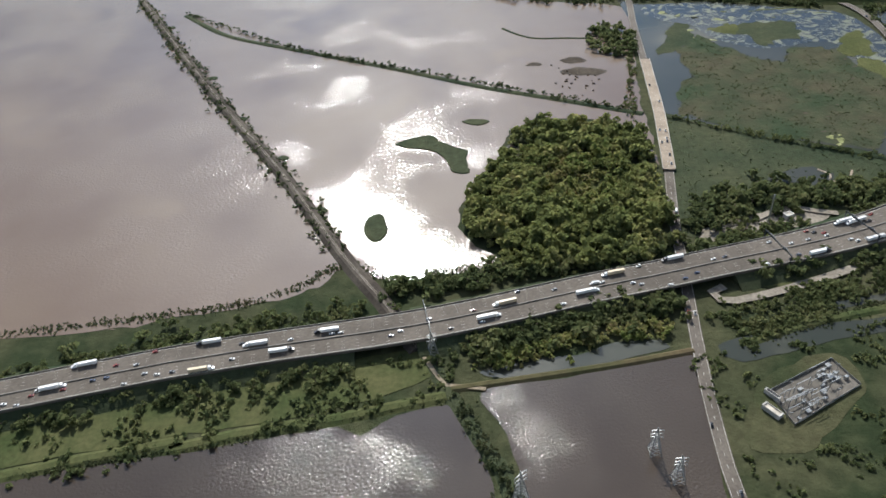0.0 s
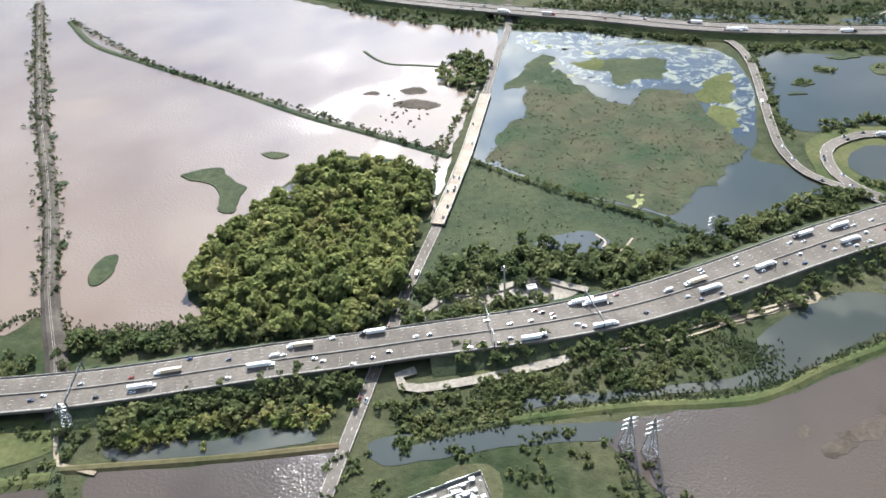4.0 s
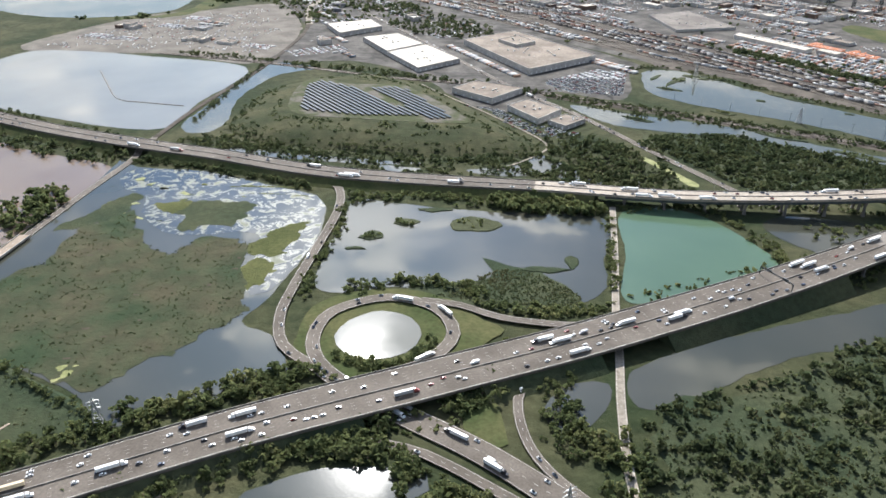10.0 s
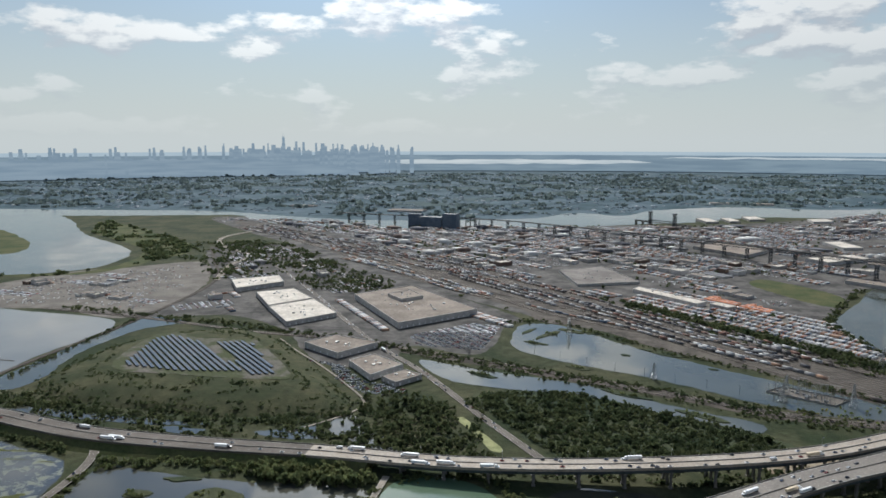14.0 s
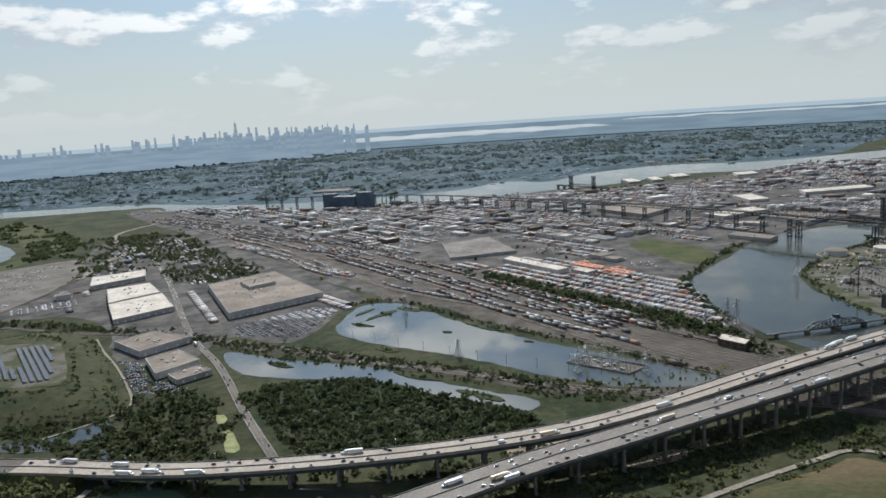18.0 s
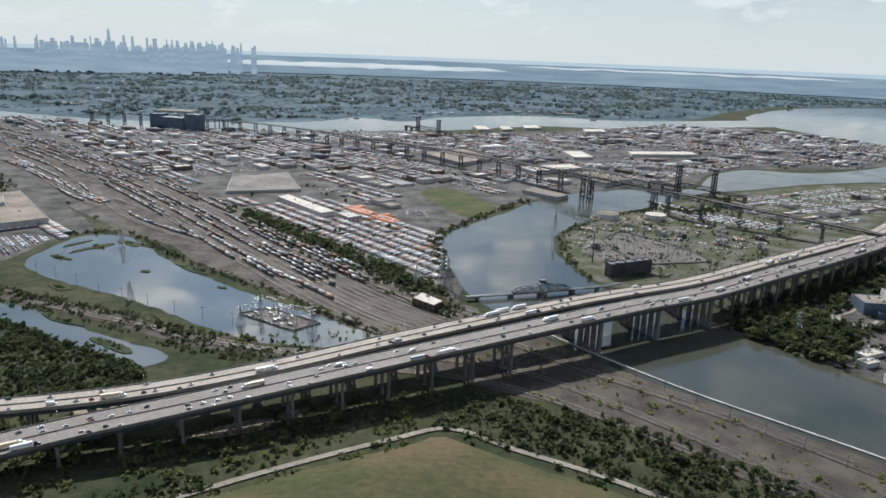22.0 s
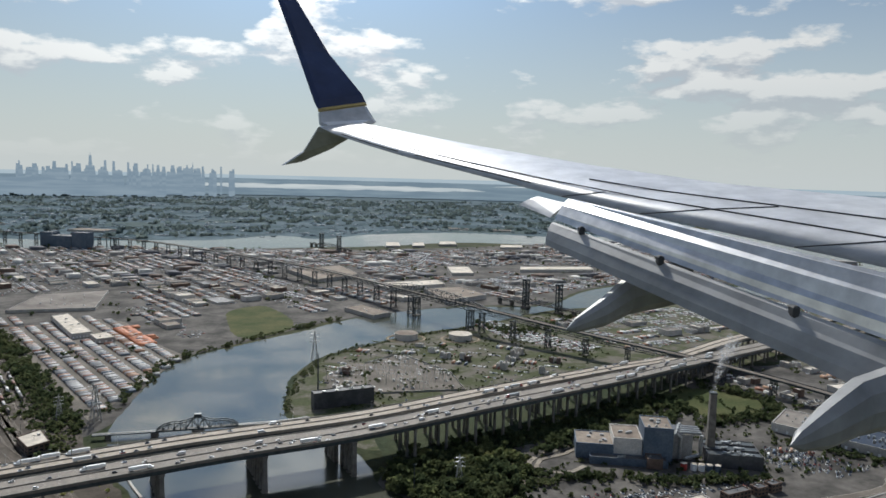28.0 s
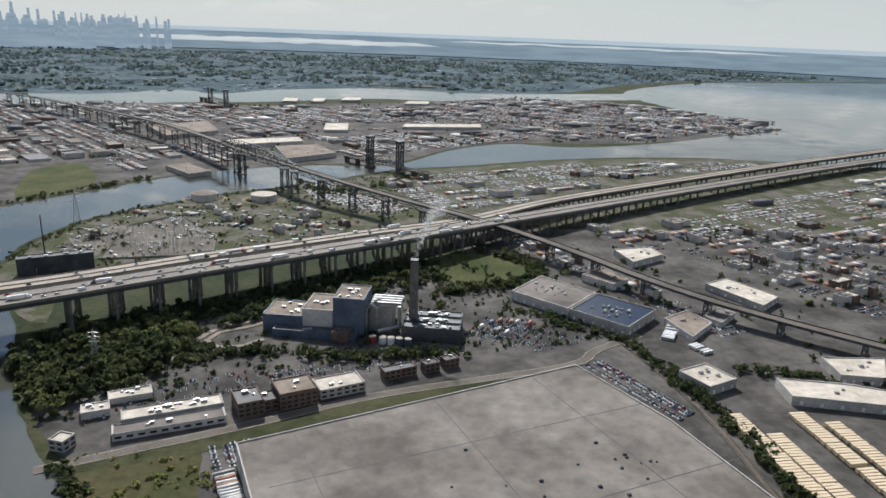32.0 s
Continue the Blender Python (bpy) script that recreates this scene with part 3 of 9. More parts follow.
def grove(name, places, size, leaf, label, k=34, tall=1.15, base=0.0, category="trees", trunks=True, leafy=1.0):
    """Many trees: each a tapered trunk and a crown of small leafy clumps round a few boughs, with an uneven outline."""
    n = len(places)
    if n == 0:
        return None
    s = rng.uniform(size[0], size[1], n) * (0.75 + 0.5 * rng.random(n))
    lobes = rng.normal(0, 1, (n, 5, 3)) * (0.42, 0.42, 0.30)
    lobes[..., 2] += 0.80
    which = rng.integers(0, 5, (n, k))
    c = np.take_along_axis(lobes, which[..., None].repeat(3, 2), 1)
    d = rng.normal(0, 1, (n, k, 3))
    d /= np.linalg.norm(d, axis=2)[..., None]
    d[..., 2] = np.abs(d[..., 2]) * 0.9 - 0.25
    c = c + d * rng.uniform(0.25, 0.55, (n, k, 1))
    c[..., 2] = np.maximum(c[..., 2], 0.25) * tall
    # each clump is a bent leaf-spray, facing outward more or less
    nrm = d + rng.normal(0, 0.55, d.shape)
    nrm /= np.linalg.norm(nrm, axis=2)[..., None]
    t1 = np.cross(nrm, rng.normal(0, 1, d.shape)); t1 /= np.linalg.norm(t1, axis=2)[..., None]
    t2 = np.cross(nrm, t1)
    h = rng.uniform(0.17, 0.40, (n, k, 1)) * leafy
    q = np.stack([c - t1 * h - t2 * h * 0.7, c + t1 * h * 0.8 - t2 * h, c + t1 * h + t2 * h * 0.8, c - t1 * h * 0.7 + t2 * h], 2)
    q = q * s[:, None, None, None]
    q[..., 0] += places[:, None, None, 0]; q[..., 1] += places[:, None, None, 1]; q[..., 2] += base if np.ndim(base) == 0 else base[:, None, None]
    ob = tagged(quads(name, q.reshape(-1, 4, 3), leaf), label, category, kind="stuff")
    if trunks:
        zb = np.full(n, base) if np.ndim(base) == 0 else base
        box_mesh("trunk", np.c_[places, zb, 0.10 * s, 0.10 * s, 0.9 * s, np.zeros(n)], M_BARK, ob)
    return ob


def reeds(name, places, h, leaf, label, base=0.15, wide=0.5):
    """Tufts of reed: three upright blades each."""
    n = len(places)
    a = rng.uniform(0, math.pi, (n, 3))
    w = rng.uniform(0.5, 1.0, (n, 3)) * wide
    hh = rng.uniform(0.5, 1.0, (n, 3)) * h
    dx, dy = np.cos(a) * w, np.sin(a) * w
    lx, ly = rng.normal(0, 0.4, (n, 3)) * h, rng.normal(0, 0.4, (n, 3)) * h
    x, y, z = places[:, None, 0] + 0 * a, places[:, None, 1] + 0 * a, np.full((n, 3), base)
    q = np.stack([np.stack([x - dx, y - dy, z], -1), np.stack([x + dx, y + dy, z], -1), np.stack([x + lx + dx * .6, y + ly + dy * .6, z + hh], -1), np.stack([x + lx - dx * .6, y + ly - dy * .6, z + hh * .9], -1)], 2)
    return tagged(quads(name, q.reshape(-1, 4, 3), leaf), label, "reeds", kind="stuff")



def blob(x, y, a, b, turn=0.0, n=14):
    """An uneven round outline, as of an islet or a mat of weed."""
    k = np.arange(n) * 2 * math.pi / n
    r = rng.uniform(0.55, 1.25, n)
    r = (r + np.roll(r, 1) * 0.6) / 1.6
    t = radians(turn)
    u, v = a * r * np.cos(k), b * r * np.sin(k)
    return [(x + p * math.cos(t) - q * math.sin(t), y + p * math.sin(t) + q * math.cos(t)) for p, q in zip(u, v)]


def clumps(pts, n, thr=0.0, size=14.0, gap=()):
    """Places in an outline, gathered in clumps with bare ground between."""
    p = scatter(pts, 3 * n, gap)
    keep = [noise.noise((x / size, y / size, 4.2)) + 0.5 * noise.noise((x / size * 2.7, y / size * 2.7, 9.1)) > thr for x, y in p]
    return p[np.array(keep, bool)][:n]


def brush(name, places, size, leaf, label, base=0.0, k=10, tall=0.8):
    """Low brush: bushes of a few leafy sprays, without trunks."""
    return grove(name, places, size, leaf, label, k, tall, base, "brush", False, 1.6)
# ---- land and water ----
def ground_disc():
    n, c, r = 96, (600.0, 200.0), 4300.0
    v = [(c[0], c[1], 0)] + [(c[0] + r * math.cos(2 * math.pi * i / n), c[1] + r * math.sin(2 * math.pi * i / n), 0) for i in range(n)]
    f = [(0, 1 + i, 1 + (i + 1) % n) for i in range(n)]
    tagged(raw("ground", v, f, M_GROUND), "green and brown meadowland reaching to the horizon", "ground", kind="structure")


# Distance backdrop: aerial haze is painted into the colour, which glows by itself.
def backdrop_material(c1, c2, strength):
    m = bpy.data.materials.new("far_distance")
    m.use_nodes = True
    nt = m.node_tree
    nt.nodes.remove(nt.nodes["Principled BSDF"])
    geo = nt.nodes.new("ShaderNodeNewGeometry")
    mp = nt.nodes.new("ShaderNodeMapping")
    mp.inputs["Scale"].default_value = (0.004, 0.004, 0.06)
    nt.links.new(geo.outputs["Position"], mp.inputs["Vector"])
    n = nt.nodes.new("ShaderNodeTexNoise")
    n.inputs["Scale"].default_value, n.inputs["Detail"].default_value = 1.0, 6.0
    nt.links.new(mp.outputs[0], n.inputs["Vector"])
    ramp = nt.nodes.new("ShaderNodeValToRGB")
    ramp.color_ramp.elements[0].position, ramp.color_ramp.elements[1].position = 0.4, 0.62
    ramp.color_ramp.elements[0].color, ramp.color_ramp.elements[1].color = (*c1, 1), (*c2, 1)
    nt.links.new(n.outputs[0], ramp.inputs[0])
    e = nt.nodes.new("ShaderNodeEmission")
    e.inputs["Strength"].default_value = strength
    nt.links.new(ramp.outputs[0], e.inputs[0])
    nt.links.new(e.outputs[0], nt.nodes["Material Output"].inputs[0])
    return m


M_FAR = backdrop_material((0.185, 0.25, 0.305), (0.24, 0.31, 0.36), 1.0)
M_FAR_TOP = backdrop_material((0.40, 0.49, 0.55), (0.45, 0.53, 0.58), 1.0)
# sky shine on the far bay, painted as pale emission
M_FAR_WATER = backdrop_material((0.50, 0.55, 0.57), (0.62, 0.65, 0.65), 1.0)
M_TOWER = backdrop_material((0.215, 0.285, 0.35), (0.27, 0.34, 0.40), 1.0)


def backdrop_band(name, z0, z1, r, mat, label, a0=0.0, a1=360.0):
    """A band of the far distance, round the rim of the land; angles run from +y towards +x."""
    n = max(4, int((a1 - a0) / 4))
    v, f = [], []
    for i in range(n + 1):
        a = radians(a0 + (a1 - a0) * i / n)
        x, y = 600 + r * math.sin(a), 200 + r * math.cos(a)
        v += [(x, y, z0), (x, y, z1)]
    f = [(2 * i, 2 * i + 1, 2 * i + 3, 2 * i + 2) for i in range(n)]
    return tagged(raw(name, v, f, mat), label, "backdrop", kind="structure")


ground_disc()
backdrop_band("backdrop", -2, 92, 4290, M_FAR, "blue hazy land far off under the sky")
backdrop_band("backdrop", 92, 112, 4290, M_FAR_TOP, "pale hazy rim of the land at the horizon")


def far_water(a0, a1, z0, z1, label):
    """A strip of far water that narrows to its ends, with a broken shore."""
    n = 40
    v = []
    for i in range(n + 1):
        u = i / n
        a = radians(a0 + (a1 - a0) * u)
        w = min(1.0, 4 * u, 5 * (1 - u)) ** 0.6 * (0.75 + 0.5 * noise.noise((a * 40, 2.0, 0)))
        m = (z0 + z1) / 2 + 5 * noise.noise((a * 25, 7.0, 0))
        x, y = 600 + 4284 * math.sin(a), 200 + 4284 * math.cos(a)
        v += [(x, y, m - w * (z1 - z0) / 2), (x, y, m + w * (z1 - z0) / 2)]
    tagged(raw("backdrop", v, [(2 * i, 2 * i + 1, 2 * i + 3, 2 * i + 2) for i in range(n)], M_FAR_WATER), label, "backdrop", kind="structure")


far_water(-11.8, 12.5, 36, 70, "strip of a distant bay with its shine painted in")
far_water(13.0, 36.0, 72, 84, "strip of a distant bay with its shine painted in")


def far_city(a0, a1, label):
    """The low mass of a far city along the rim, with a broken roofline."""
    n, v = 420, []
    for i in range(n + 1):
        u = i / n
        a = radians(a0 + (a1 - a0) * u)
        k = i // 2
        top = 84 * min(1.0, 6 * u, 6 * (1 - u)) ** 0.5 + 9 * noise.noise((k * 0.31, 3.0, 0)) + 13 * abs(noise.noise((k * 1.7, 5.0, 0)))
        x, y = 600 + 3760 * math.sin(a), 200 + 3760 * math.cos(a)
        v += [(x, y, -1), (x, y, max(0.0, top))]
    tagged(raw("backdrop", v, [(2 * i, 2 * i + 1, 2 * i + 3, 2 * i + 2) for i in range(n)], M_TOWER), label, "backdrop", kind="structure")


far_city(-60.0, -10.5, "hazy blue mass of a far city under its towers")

WEST_WATER = [(-700, 205), (-209, 224), (-160, 226), (-102, 236), (-73, 246), (-62, 258), (-40, 247), (-4, 251), (8, 258), (0, 268), (-8, 285), (-5, 311), (12, 342), (36, 388), (92, 372), (97, 330), (104, 400), (118, 500), (124, 560), (60, 588), (0, 620), (-110, 690), (-300, 830), (-700, 1000)]
sheet("water", WEST_WATER, 0.10, M_WATER_B, "wide brown tidal lagoon glinting in the sun", "water", rough=2.5)
sheet("water", [(-600, 1100), (-177, 828), (-90, 890), (47, 866), (146, 825), (135, 709), (124, 640), (12, 672), (-127, 745), (-420, 940)], 0.10, M_WATER_L, "pale lagoon beyond the far motorway", "water", rough=1.5)
POND_S1 = [(-420, 100), (-171, 150), (-113, 158), (-90, 162), (-54, 167), (-46, 162), (-38, 168), (-15, 175), (-7, 159), (1, 132), (0, 60), (-300, 40)]
sheet("water", POND_S1, 0.10, M_WATER_S, "brown pond reflecting the sun beside the motorway", "water", rough=1.2)
sheet("water", [(-2, 180), (30, 185), (79, 194), (77, 159), (73, 128), (70, 60), (20, 60), (11, 132), (6, 160)], 0.10, M_WATER_S, "brown square pond between two dykes", "water", rough=1.0)
sheet("water", [(-2, 190), (20, 196), (36, 196), (52, 202), (70, 202), (72, 197), (40, 190), (10, 186)], 0.12, M_WATER_D, "narrow ditch pool with foam", "water", rough=1.0)
sheet("water", [(90, 197), (112, 203), (150, 207), (176, 208), (170, 201), (140, 198), (115, 192), (96, 188)], 0.10, M_WATER_D, "dark ditch south of the motorway", "water", rough=1.0)

# the big reed marsh and its open water
MARSH_WATER = [(124, 575), (140, 563), (193, 556), (243, 532), (270, 518), (279, 474), (272, 432), (264, 400), (258, 380), (272, 372), (284, 352), (281, 339), (244, 317), (222, 311), (205, 330), (160, 352), (118, 382), (110, 400), (118, 460), (124, 520)]
sheet("water", MARSH_WATER, 0.10, M_WATER_D, "blue open water in the reed marsh", "water", rough=1.5)
MARSH = [(150, 479), (163, 496), (175, 471), (190, 452), (203, 443), (215, 463), (243, 457), (245, 435), (252, 409), (252, 398), (259, 392), (252, 378), (243, 371), (235, 358), (224, 351), (217, 335), (206, 333), (160, 352), (127, 378), (122, 388), (132, 422), (142, 435), (142, 460)]
ALGAE_WATER = [(138, 556), (165, 560), (193, 555), (243, 531), (270, 517), (278, 474), (272, 434), (262, 406), (250, 410), (248, 455), (238, 470), (200, 464), (172, 488), (162, 515), (140, 532)]
sheet("algae_water", ALGAE_WATER, 0.17, M_WATER_A, "blue marsh water streaked with pale algae", "water", rough=2.0)
sheet("marsh", MARSH, 0.22, M_MARSH_RED, "reed marsh with reddish dry patches", "marsh", rough=5.0, step=3.0)
WEEDS = [[(194, 504), (213, 508), (233, 508), (228, 478), (215, 477), (199, 471), (194, 487)], [(177, 506), (195, 508), (193, 495), (179, 494)], [(246, 459), (265, 486), (267, 467), (261, 441), (248, 445)], [(246, 431), (260, 435), (256, 409), (249, 412)], [(161, 513), (153, 518), (141, 500), (139, 488), (130, 471), (138, 468), (156, 487)], [(213, 533), (261, 532), (271, 520), (250, 522), (220, 525)]]
for i, pts in enumerate(WEEDS):
    sheet("marsh", pts, 0.23, M_MARSH if i in (0, 4) else M_OLIVE, "yellow-green weed bed in open marsh water", "marsh", rough=5.0, step=1.0)
for i in range(64):
    x, y = rng.uniform(134, 268), rng.uniform(405, 545)
    if y < 470 and x < 246 and not (x < 146 and y > 430):
        continue
    r = rng.uniform(1.2, 5.0)
    sheet("algae_mat", blob(x, y, r, r * rng.uniform(0.3, 0.7), rng.uniform(-40, 40)), 0.18, (M_ALGAE, M_OLIVE, M_MARSH)[i % 3], "yellow-green algae mat floating on the marsh water", "algae", rough=1.5, step=1.2)
for i in range(12):
    p = scatter(MARSH, 1)[0]
    sheet("marsh_pool", blob(p[0], p[1], rng.uniform(0.8, 2.2), rng.uniform(0.5, 1.2)), 0.3, M_MUD, "pale scum-covered pool in the reeds", "pool", rough=0.8, step=0.8)
for x, y, r in ((193, 345, 3.2), (197, 341, 3.0), (194, 338, 2.0), (199, 346, 1.6)):
    sheet("marsh_pool", blob(x, y, r, r * 0.6, 30), 0.3, M_ALGAE, "pale scum-covered pool in the reeds", "pool", rough=1.6, step=0.8)
MARSH_S = [(95, 268), (150, 285), (205, 305), (222, 312), (200, 328), (156, 350), (116, 378), (106, 340)]
sheet("marsh", MARSH_S, 0.14, M_MARSH, "dark green reed marsh behind a dyke", "marsh", rough=2.0)
sheet("water", [(146, 308), (160, 316), (173, 317), (180, 310), (176, 301), (160, 303)], 0.20, M_WATER_D, "small pool in the marsh with a pale rim", "water", rough=1.0)

POND_M = [(292, 514), (330, 508), (380, 500), (440, 494), (432, 445), (424, 408), (395, 400), (362, 408), (329, 414), (290, 408), (284, 441), (290, 482)]
sheet("water", POND_M, 0.10, M_WATER_D, "dark pond mirroring bright clouds", "water", rough=1.5)
sheet("marsh", [(368, 444), (380, 436), (396, 430), (410, 412), (414, 398), (400, 390), (361, 398), (329, 412), (350, 418), (372, 424)], 0.20, M_MARSH, "reed bank reaching into a pond", "marsh", rough=2.0)
for x, y, a, b in ((307, 467, 7, 5), (325, 484, 8, 5), (364, 483, 14, 9), (341, 502, 10, 3), (300, 452, 5, 2), (398, 432, 12, 2.5), (414, 440, 4, 7)):
    sheet("reed_island", blob(x, y, a, b), 0.10, M_MARSH, "small round reed island in a pond", "island", rough=1.5, step=2.0, rise=0.5)
for pts in ([(-43, 370), (-34, 375), (-23, 377), (-17, 368), (-3, 357), (-4, 347), (-2, 334), (-10, 335), (-17, 354), (-29, 363), (-40, 366)], [(-53, 298), (-47, 298), (-44, 283), (-49, 277), (-54, 286)], [(-4, 391), (6, 393), (12, 389), (4, 386)]):
    sheet("reed_island", pts, 0.10, M_MARSH, "low reed island in the brown lagoon", "island", rough=1.5, step=2.0, rise=0.4)
GREEN_POND = [(453, 503), (494, 503), (522, 446), (500, 430), (437, 402), (444, 450)]
sheet("water", GREEN_POND, 0.10, M_WATER_G, "bright green algae-tinted pond", "water", rough=0.8)
sheet("water", [(530, 480), (548, 500), (600, 486), (580, 462), (552, 452)], 0.10, M_WATER_D, "dark pool between reeds under the viaduct", "water", rough=1.5)
sheet("water", [(425, 347), (456, 367), (510, 388), (560, 405), (600, 420), (600, 392), (540, 372), (496, 360), (443, 331), (424, 327)], 0.10, M_WATER_D, "long dark pool south of the motorway", "water", rough=1.5)
sheet("water", [(388, 327), (401, 341), (415, 341), (411, 325), (393, 309)], 0.10, M_WATER_D, "small pond inside a slip road", "water", rough=1.0)
sheet("water", [(283, 279), (295, 288), (309, 293), (330, 294), (344, 291), (345, 284), (325, 274), (300, 274)], 0.10, M_WATER_D, "dark pond beside the slip road", "water", rough=1.0)
sheet("water", [(227, 248), (243, 263), (263, 274), (280, 276), (290, 265), (273, 253), (252, 241), (236, 229), (222, 226), (190, 221), (150, 215), (128, 210), (130, 214), (150, 219), (188, 225), (216, 230), (226, 237)], 0.10, M_WATER_D, "shallow pond mirroring pale cloud", "water", rough=0.8, step=3.0)
sheet("water", [(168, 203), (190, 213), (225, 219), (250, 232), (273, 243), (302, 259), (320, 249), (340, 242), (370, 222), (360, 150), (230, 130), (195, 170)], 0.10, M_WATER_S, "brown shallow lagoon with mud banks", "water", rough=1.0)
for x, y, a, b, k in ((252, 208, 9, 4, 20), (268, 218, 12, 5, 30), (284, 224, 9, 5, 20), (280, 210, 10, 4, 10), (262, 204, 7, 3, 0), (296, 214, 6, 3, 40), (240, 200, 6, 3, 10), (270, 198, 8, 3, 5), (232, 206, 4, 2, 30)):
    sheet("mud", blob(x, y, a, b, k, 22), 0.18, M_MUD, "brown mud bank in a shallow pond", "mud", rough=2.0, step=1.2)
sheet("dirt", [(216, 257), (226, 264), (240, 271), (255, 277), (256, 271), (240, 265), (228, 259)], 0.18, M_DIRT, "bare sandy strip below the motorway", "dirt", rough=1.5, step=2.0)
sheet("verge", [(118, 229), (135, 240), (153, 246), (159, 241), (140, 230), (126, 224)], 0.3, M_GRASS, "mown green verge inside a turnaround", "grass", rough=0.8)

# the landfill hill
def hill(name, pts, h, mat, label, flat=0.55):
    o = outline(pts, 8.0, 2.0)
    c = o.mean(0)
    rings = [(1.0, 0.0), (0.92, 0.35), (0.8, 0.75), (0.66, 0.95), (0.5, 1.0)]
    n = len(o)
    v = [(*(c + (p - c) * s), h * z) for s, z in rings for p in o] + [(c[0], c[1], h * 1.02)]
    f = [(k * n + i, k * n + (i + 1) % n, (k + 1) * n + (i + 1) % n, (k + 1) * n + i) for k in range(len(rings) - 1) for i in range(n)]
    f += [((len(rings) - 1) * n + i, (len(rings) - 1) * n + (i + 1) % n, len(v) - 1) for i in range(n)]
    bm = bmesh.new()
    vs = [bm.verts.new(p) for p in v]
    for t in f:
        bm.faces.new([vs[i] for i in t])
    bmesh.ops.recalc_face_normals(bm, faces=bm.faces)
    if sum(fc.normal.z for fc in bm.faces) < 0:
        bmesh.ops.reverse_faces(bm, faces=bm.faces)
    for fc in bm.faces:
        fc.smooth = True
    return tagged(part(name, bm, mat), label, "hill", kind="structure")


HILL = [(176, 672), (188, 750), (227, 790), (275, 806), (330, 760), (372, 690), (413, 615), (401, 598), (340, 588), (291, 596), (215, 612), (183, 637)]
hill("hill", HILL, 8.0, M_SCRUB, "grassed-over landfill hill with olive scrub")
sheet("water", [(157, 632), (172, 655), (166, 728), (182, 800), (215, 828), (200, 842), (165, 842), (150, 745), (140, 655)], 0.12, M_WATER_P, "pale blue channel along a railway", "water", rough=2.0)
sheet("water", [(190, 604), (240, 592), (300, 582), (330, 578), (300, 574), (230, 584), (188, 596)], 0.12, M_WATER_D, "narrow ditch below the landfill hill", "water", rough=1.5)
for pts in ([(300, 572), (330, 568), (326, 560), (304, 564)], [(360, 566), (381, 571), (394, 577), (406, 561), (388, 555), (370, 560)], [(408, 566), (405, 588), (414, 596), (427, 580), (441, 562), (455, 546), (441, 541)]):
    sheet("water", pts, 0.12, M_WATER_D, "small marsh pool beside the motorway", "water", rough=1.5)
sheet("water", [(482, 594), (487, 594), (499, 571), (511, 546), (505, 543), (494, 568)], 0.13, M_ALGAE, "pale green creek between reeds", "water", rough=0.8, step=3.0)

POND_E = [(529, 756), (538, 827), (570, 836), (604, 800), (638, 750), (709, 680), (791, 606), (770, 598), (708, 612), (628, 676), (572, 712)]
sheet("water", POND_E, 0.10, M_WATER_P, "blue pond mirroring a white cloud between railway banks", "water", rough=2.0)
sheet("water", [(452, 716), (514, 686), (579, 658), (621, 624), (674, 588), (654, 574), (602, 611), (567, 636), (516, 650), (475, 668)], 0.10, M_WATER_P, "narrow blue channel along the railway bank", "water", rough=2.0)
for x, y, a, b in ((655, 740, 9, 4), (640, 752, 4, 2), (565, 800, 3, 10), (556, 790, 2, 9), (585, 812, 10, 3), (600, 806, 8, 2), (548, 770, 9, 2), (575, 700, 8, 3), (620, 735, 4, 1.5), (545, 808, 2, 8), (500, 680, 10, 2.5), (600, 640, 14, 2.5), (640, 603, 16, 2.5), (680, 700, 3, 1.5), (720, 660, 3, 1.5)):
    sheet("reed_island", blob(x, y, a * 1.35, b * 1.5, -35), 0.10, M_MARSH, "dark reed islet in a blue pond", "island", rough=1.5, step=2.0, rise=0.5)

RIVER = [(1100, 380), (1066, 515), (1052, 535), (1038, 552), (1014, 591), (998, 620), (990, 650), (966, 690), (941, 715), (934, 770), (933, 800), (945, 850), (962, 876), (1027, 945), (1095, 992), (1182, 1070), (1260, 1100), (1389, 1154), (1560, 1180), (1900, 1150), (2200, 1500), (1900, 1500), (1560, 1300), (1425, 1247), (1338, 1265), (1257, 1205), (1180, 1098), (1086, 1086), (1010, 1050), (957, 1003), (920, 950), (887, 910), (847, 854), (837, 805), (840, 750), (846, 690), (866, 640), (890, 600), (936, 537), (1010, 453), (1040, 380)]
sheet("water", RIVER, 0.10, M_WATER_R, "broad grey-green river winding under the bridges", "water", rough=1.5)
sheet("water", [(-1000, 1990), (-455, 1965), (-184, 1952), (-31, 1888), (100, 1812), (249, 1758), (400, 1752), (521, 1780), (640, 1812), (744, 1936), (850, 1872), (948, 2000), (1170, 2105), (1366, 2045), (1511, 2055), (1880, 2160), (1880, 2020), (1463, 1885), (1315, 1830), (1146, 1845), (973, 1735), (863, 1700), (748, 1656), (589, 1620), (465, 1590), (386, 1608), (287, 1580), (151, 1640), (28, 1722), (-60, 1845), (-160, 1850), (-427, 1825), (-1000, 1860)], 0.12, M_WATER_P, "pale far river in front of the city", "water", rough=8.0, step=14.0)
sheet("water", [(1880, 1300), (1830, 1500), (1800, 2150), (2200, 2650), (2500, 2800), (3300, 3000), (4000, 2800), (4300, 1600), (3200, 900), (2300, 900), (2050, 1100)], 0.10, M_WATER_P, "wide grey bay in the haze", "water", rough=12.0, step=25.0)
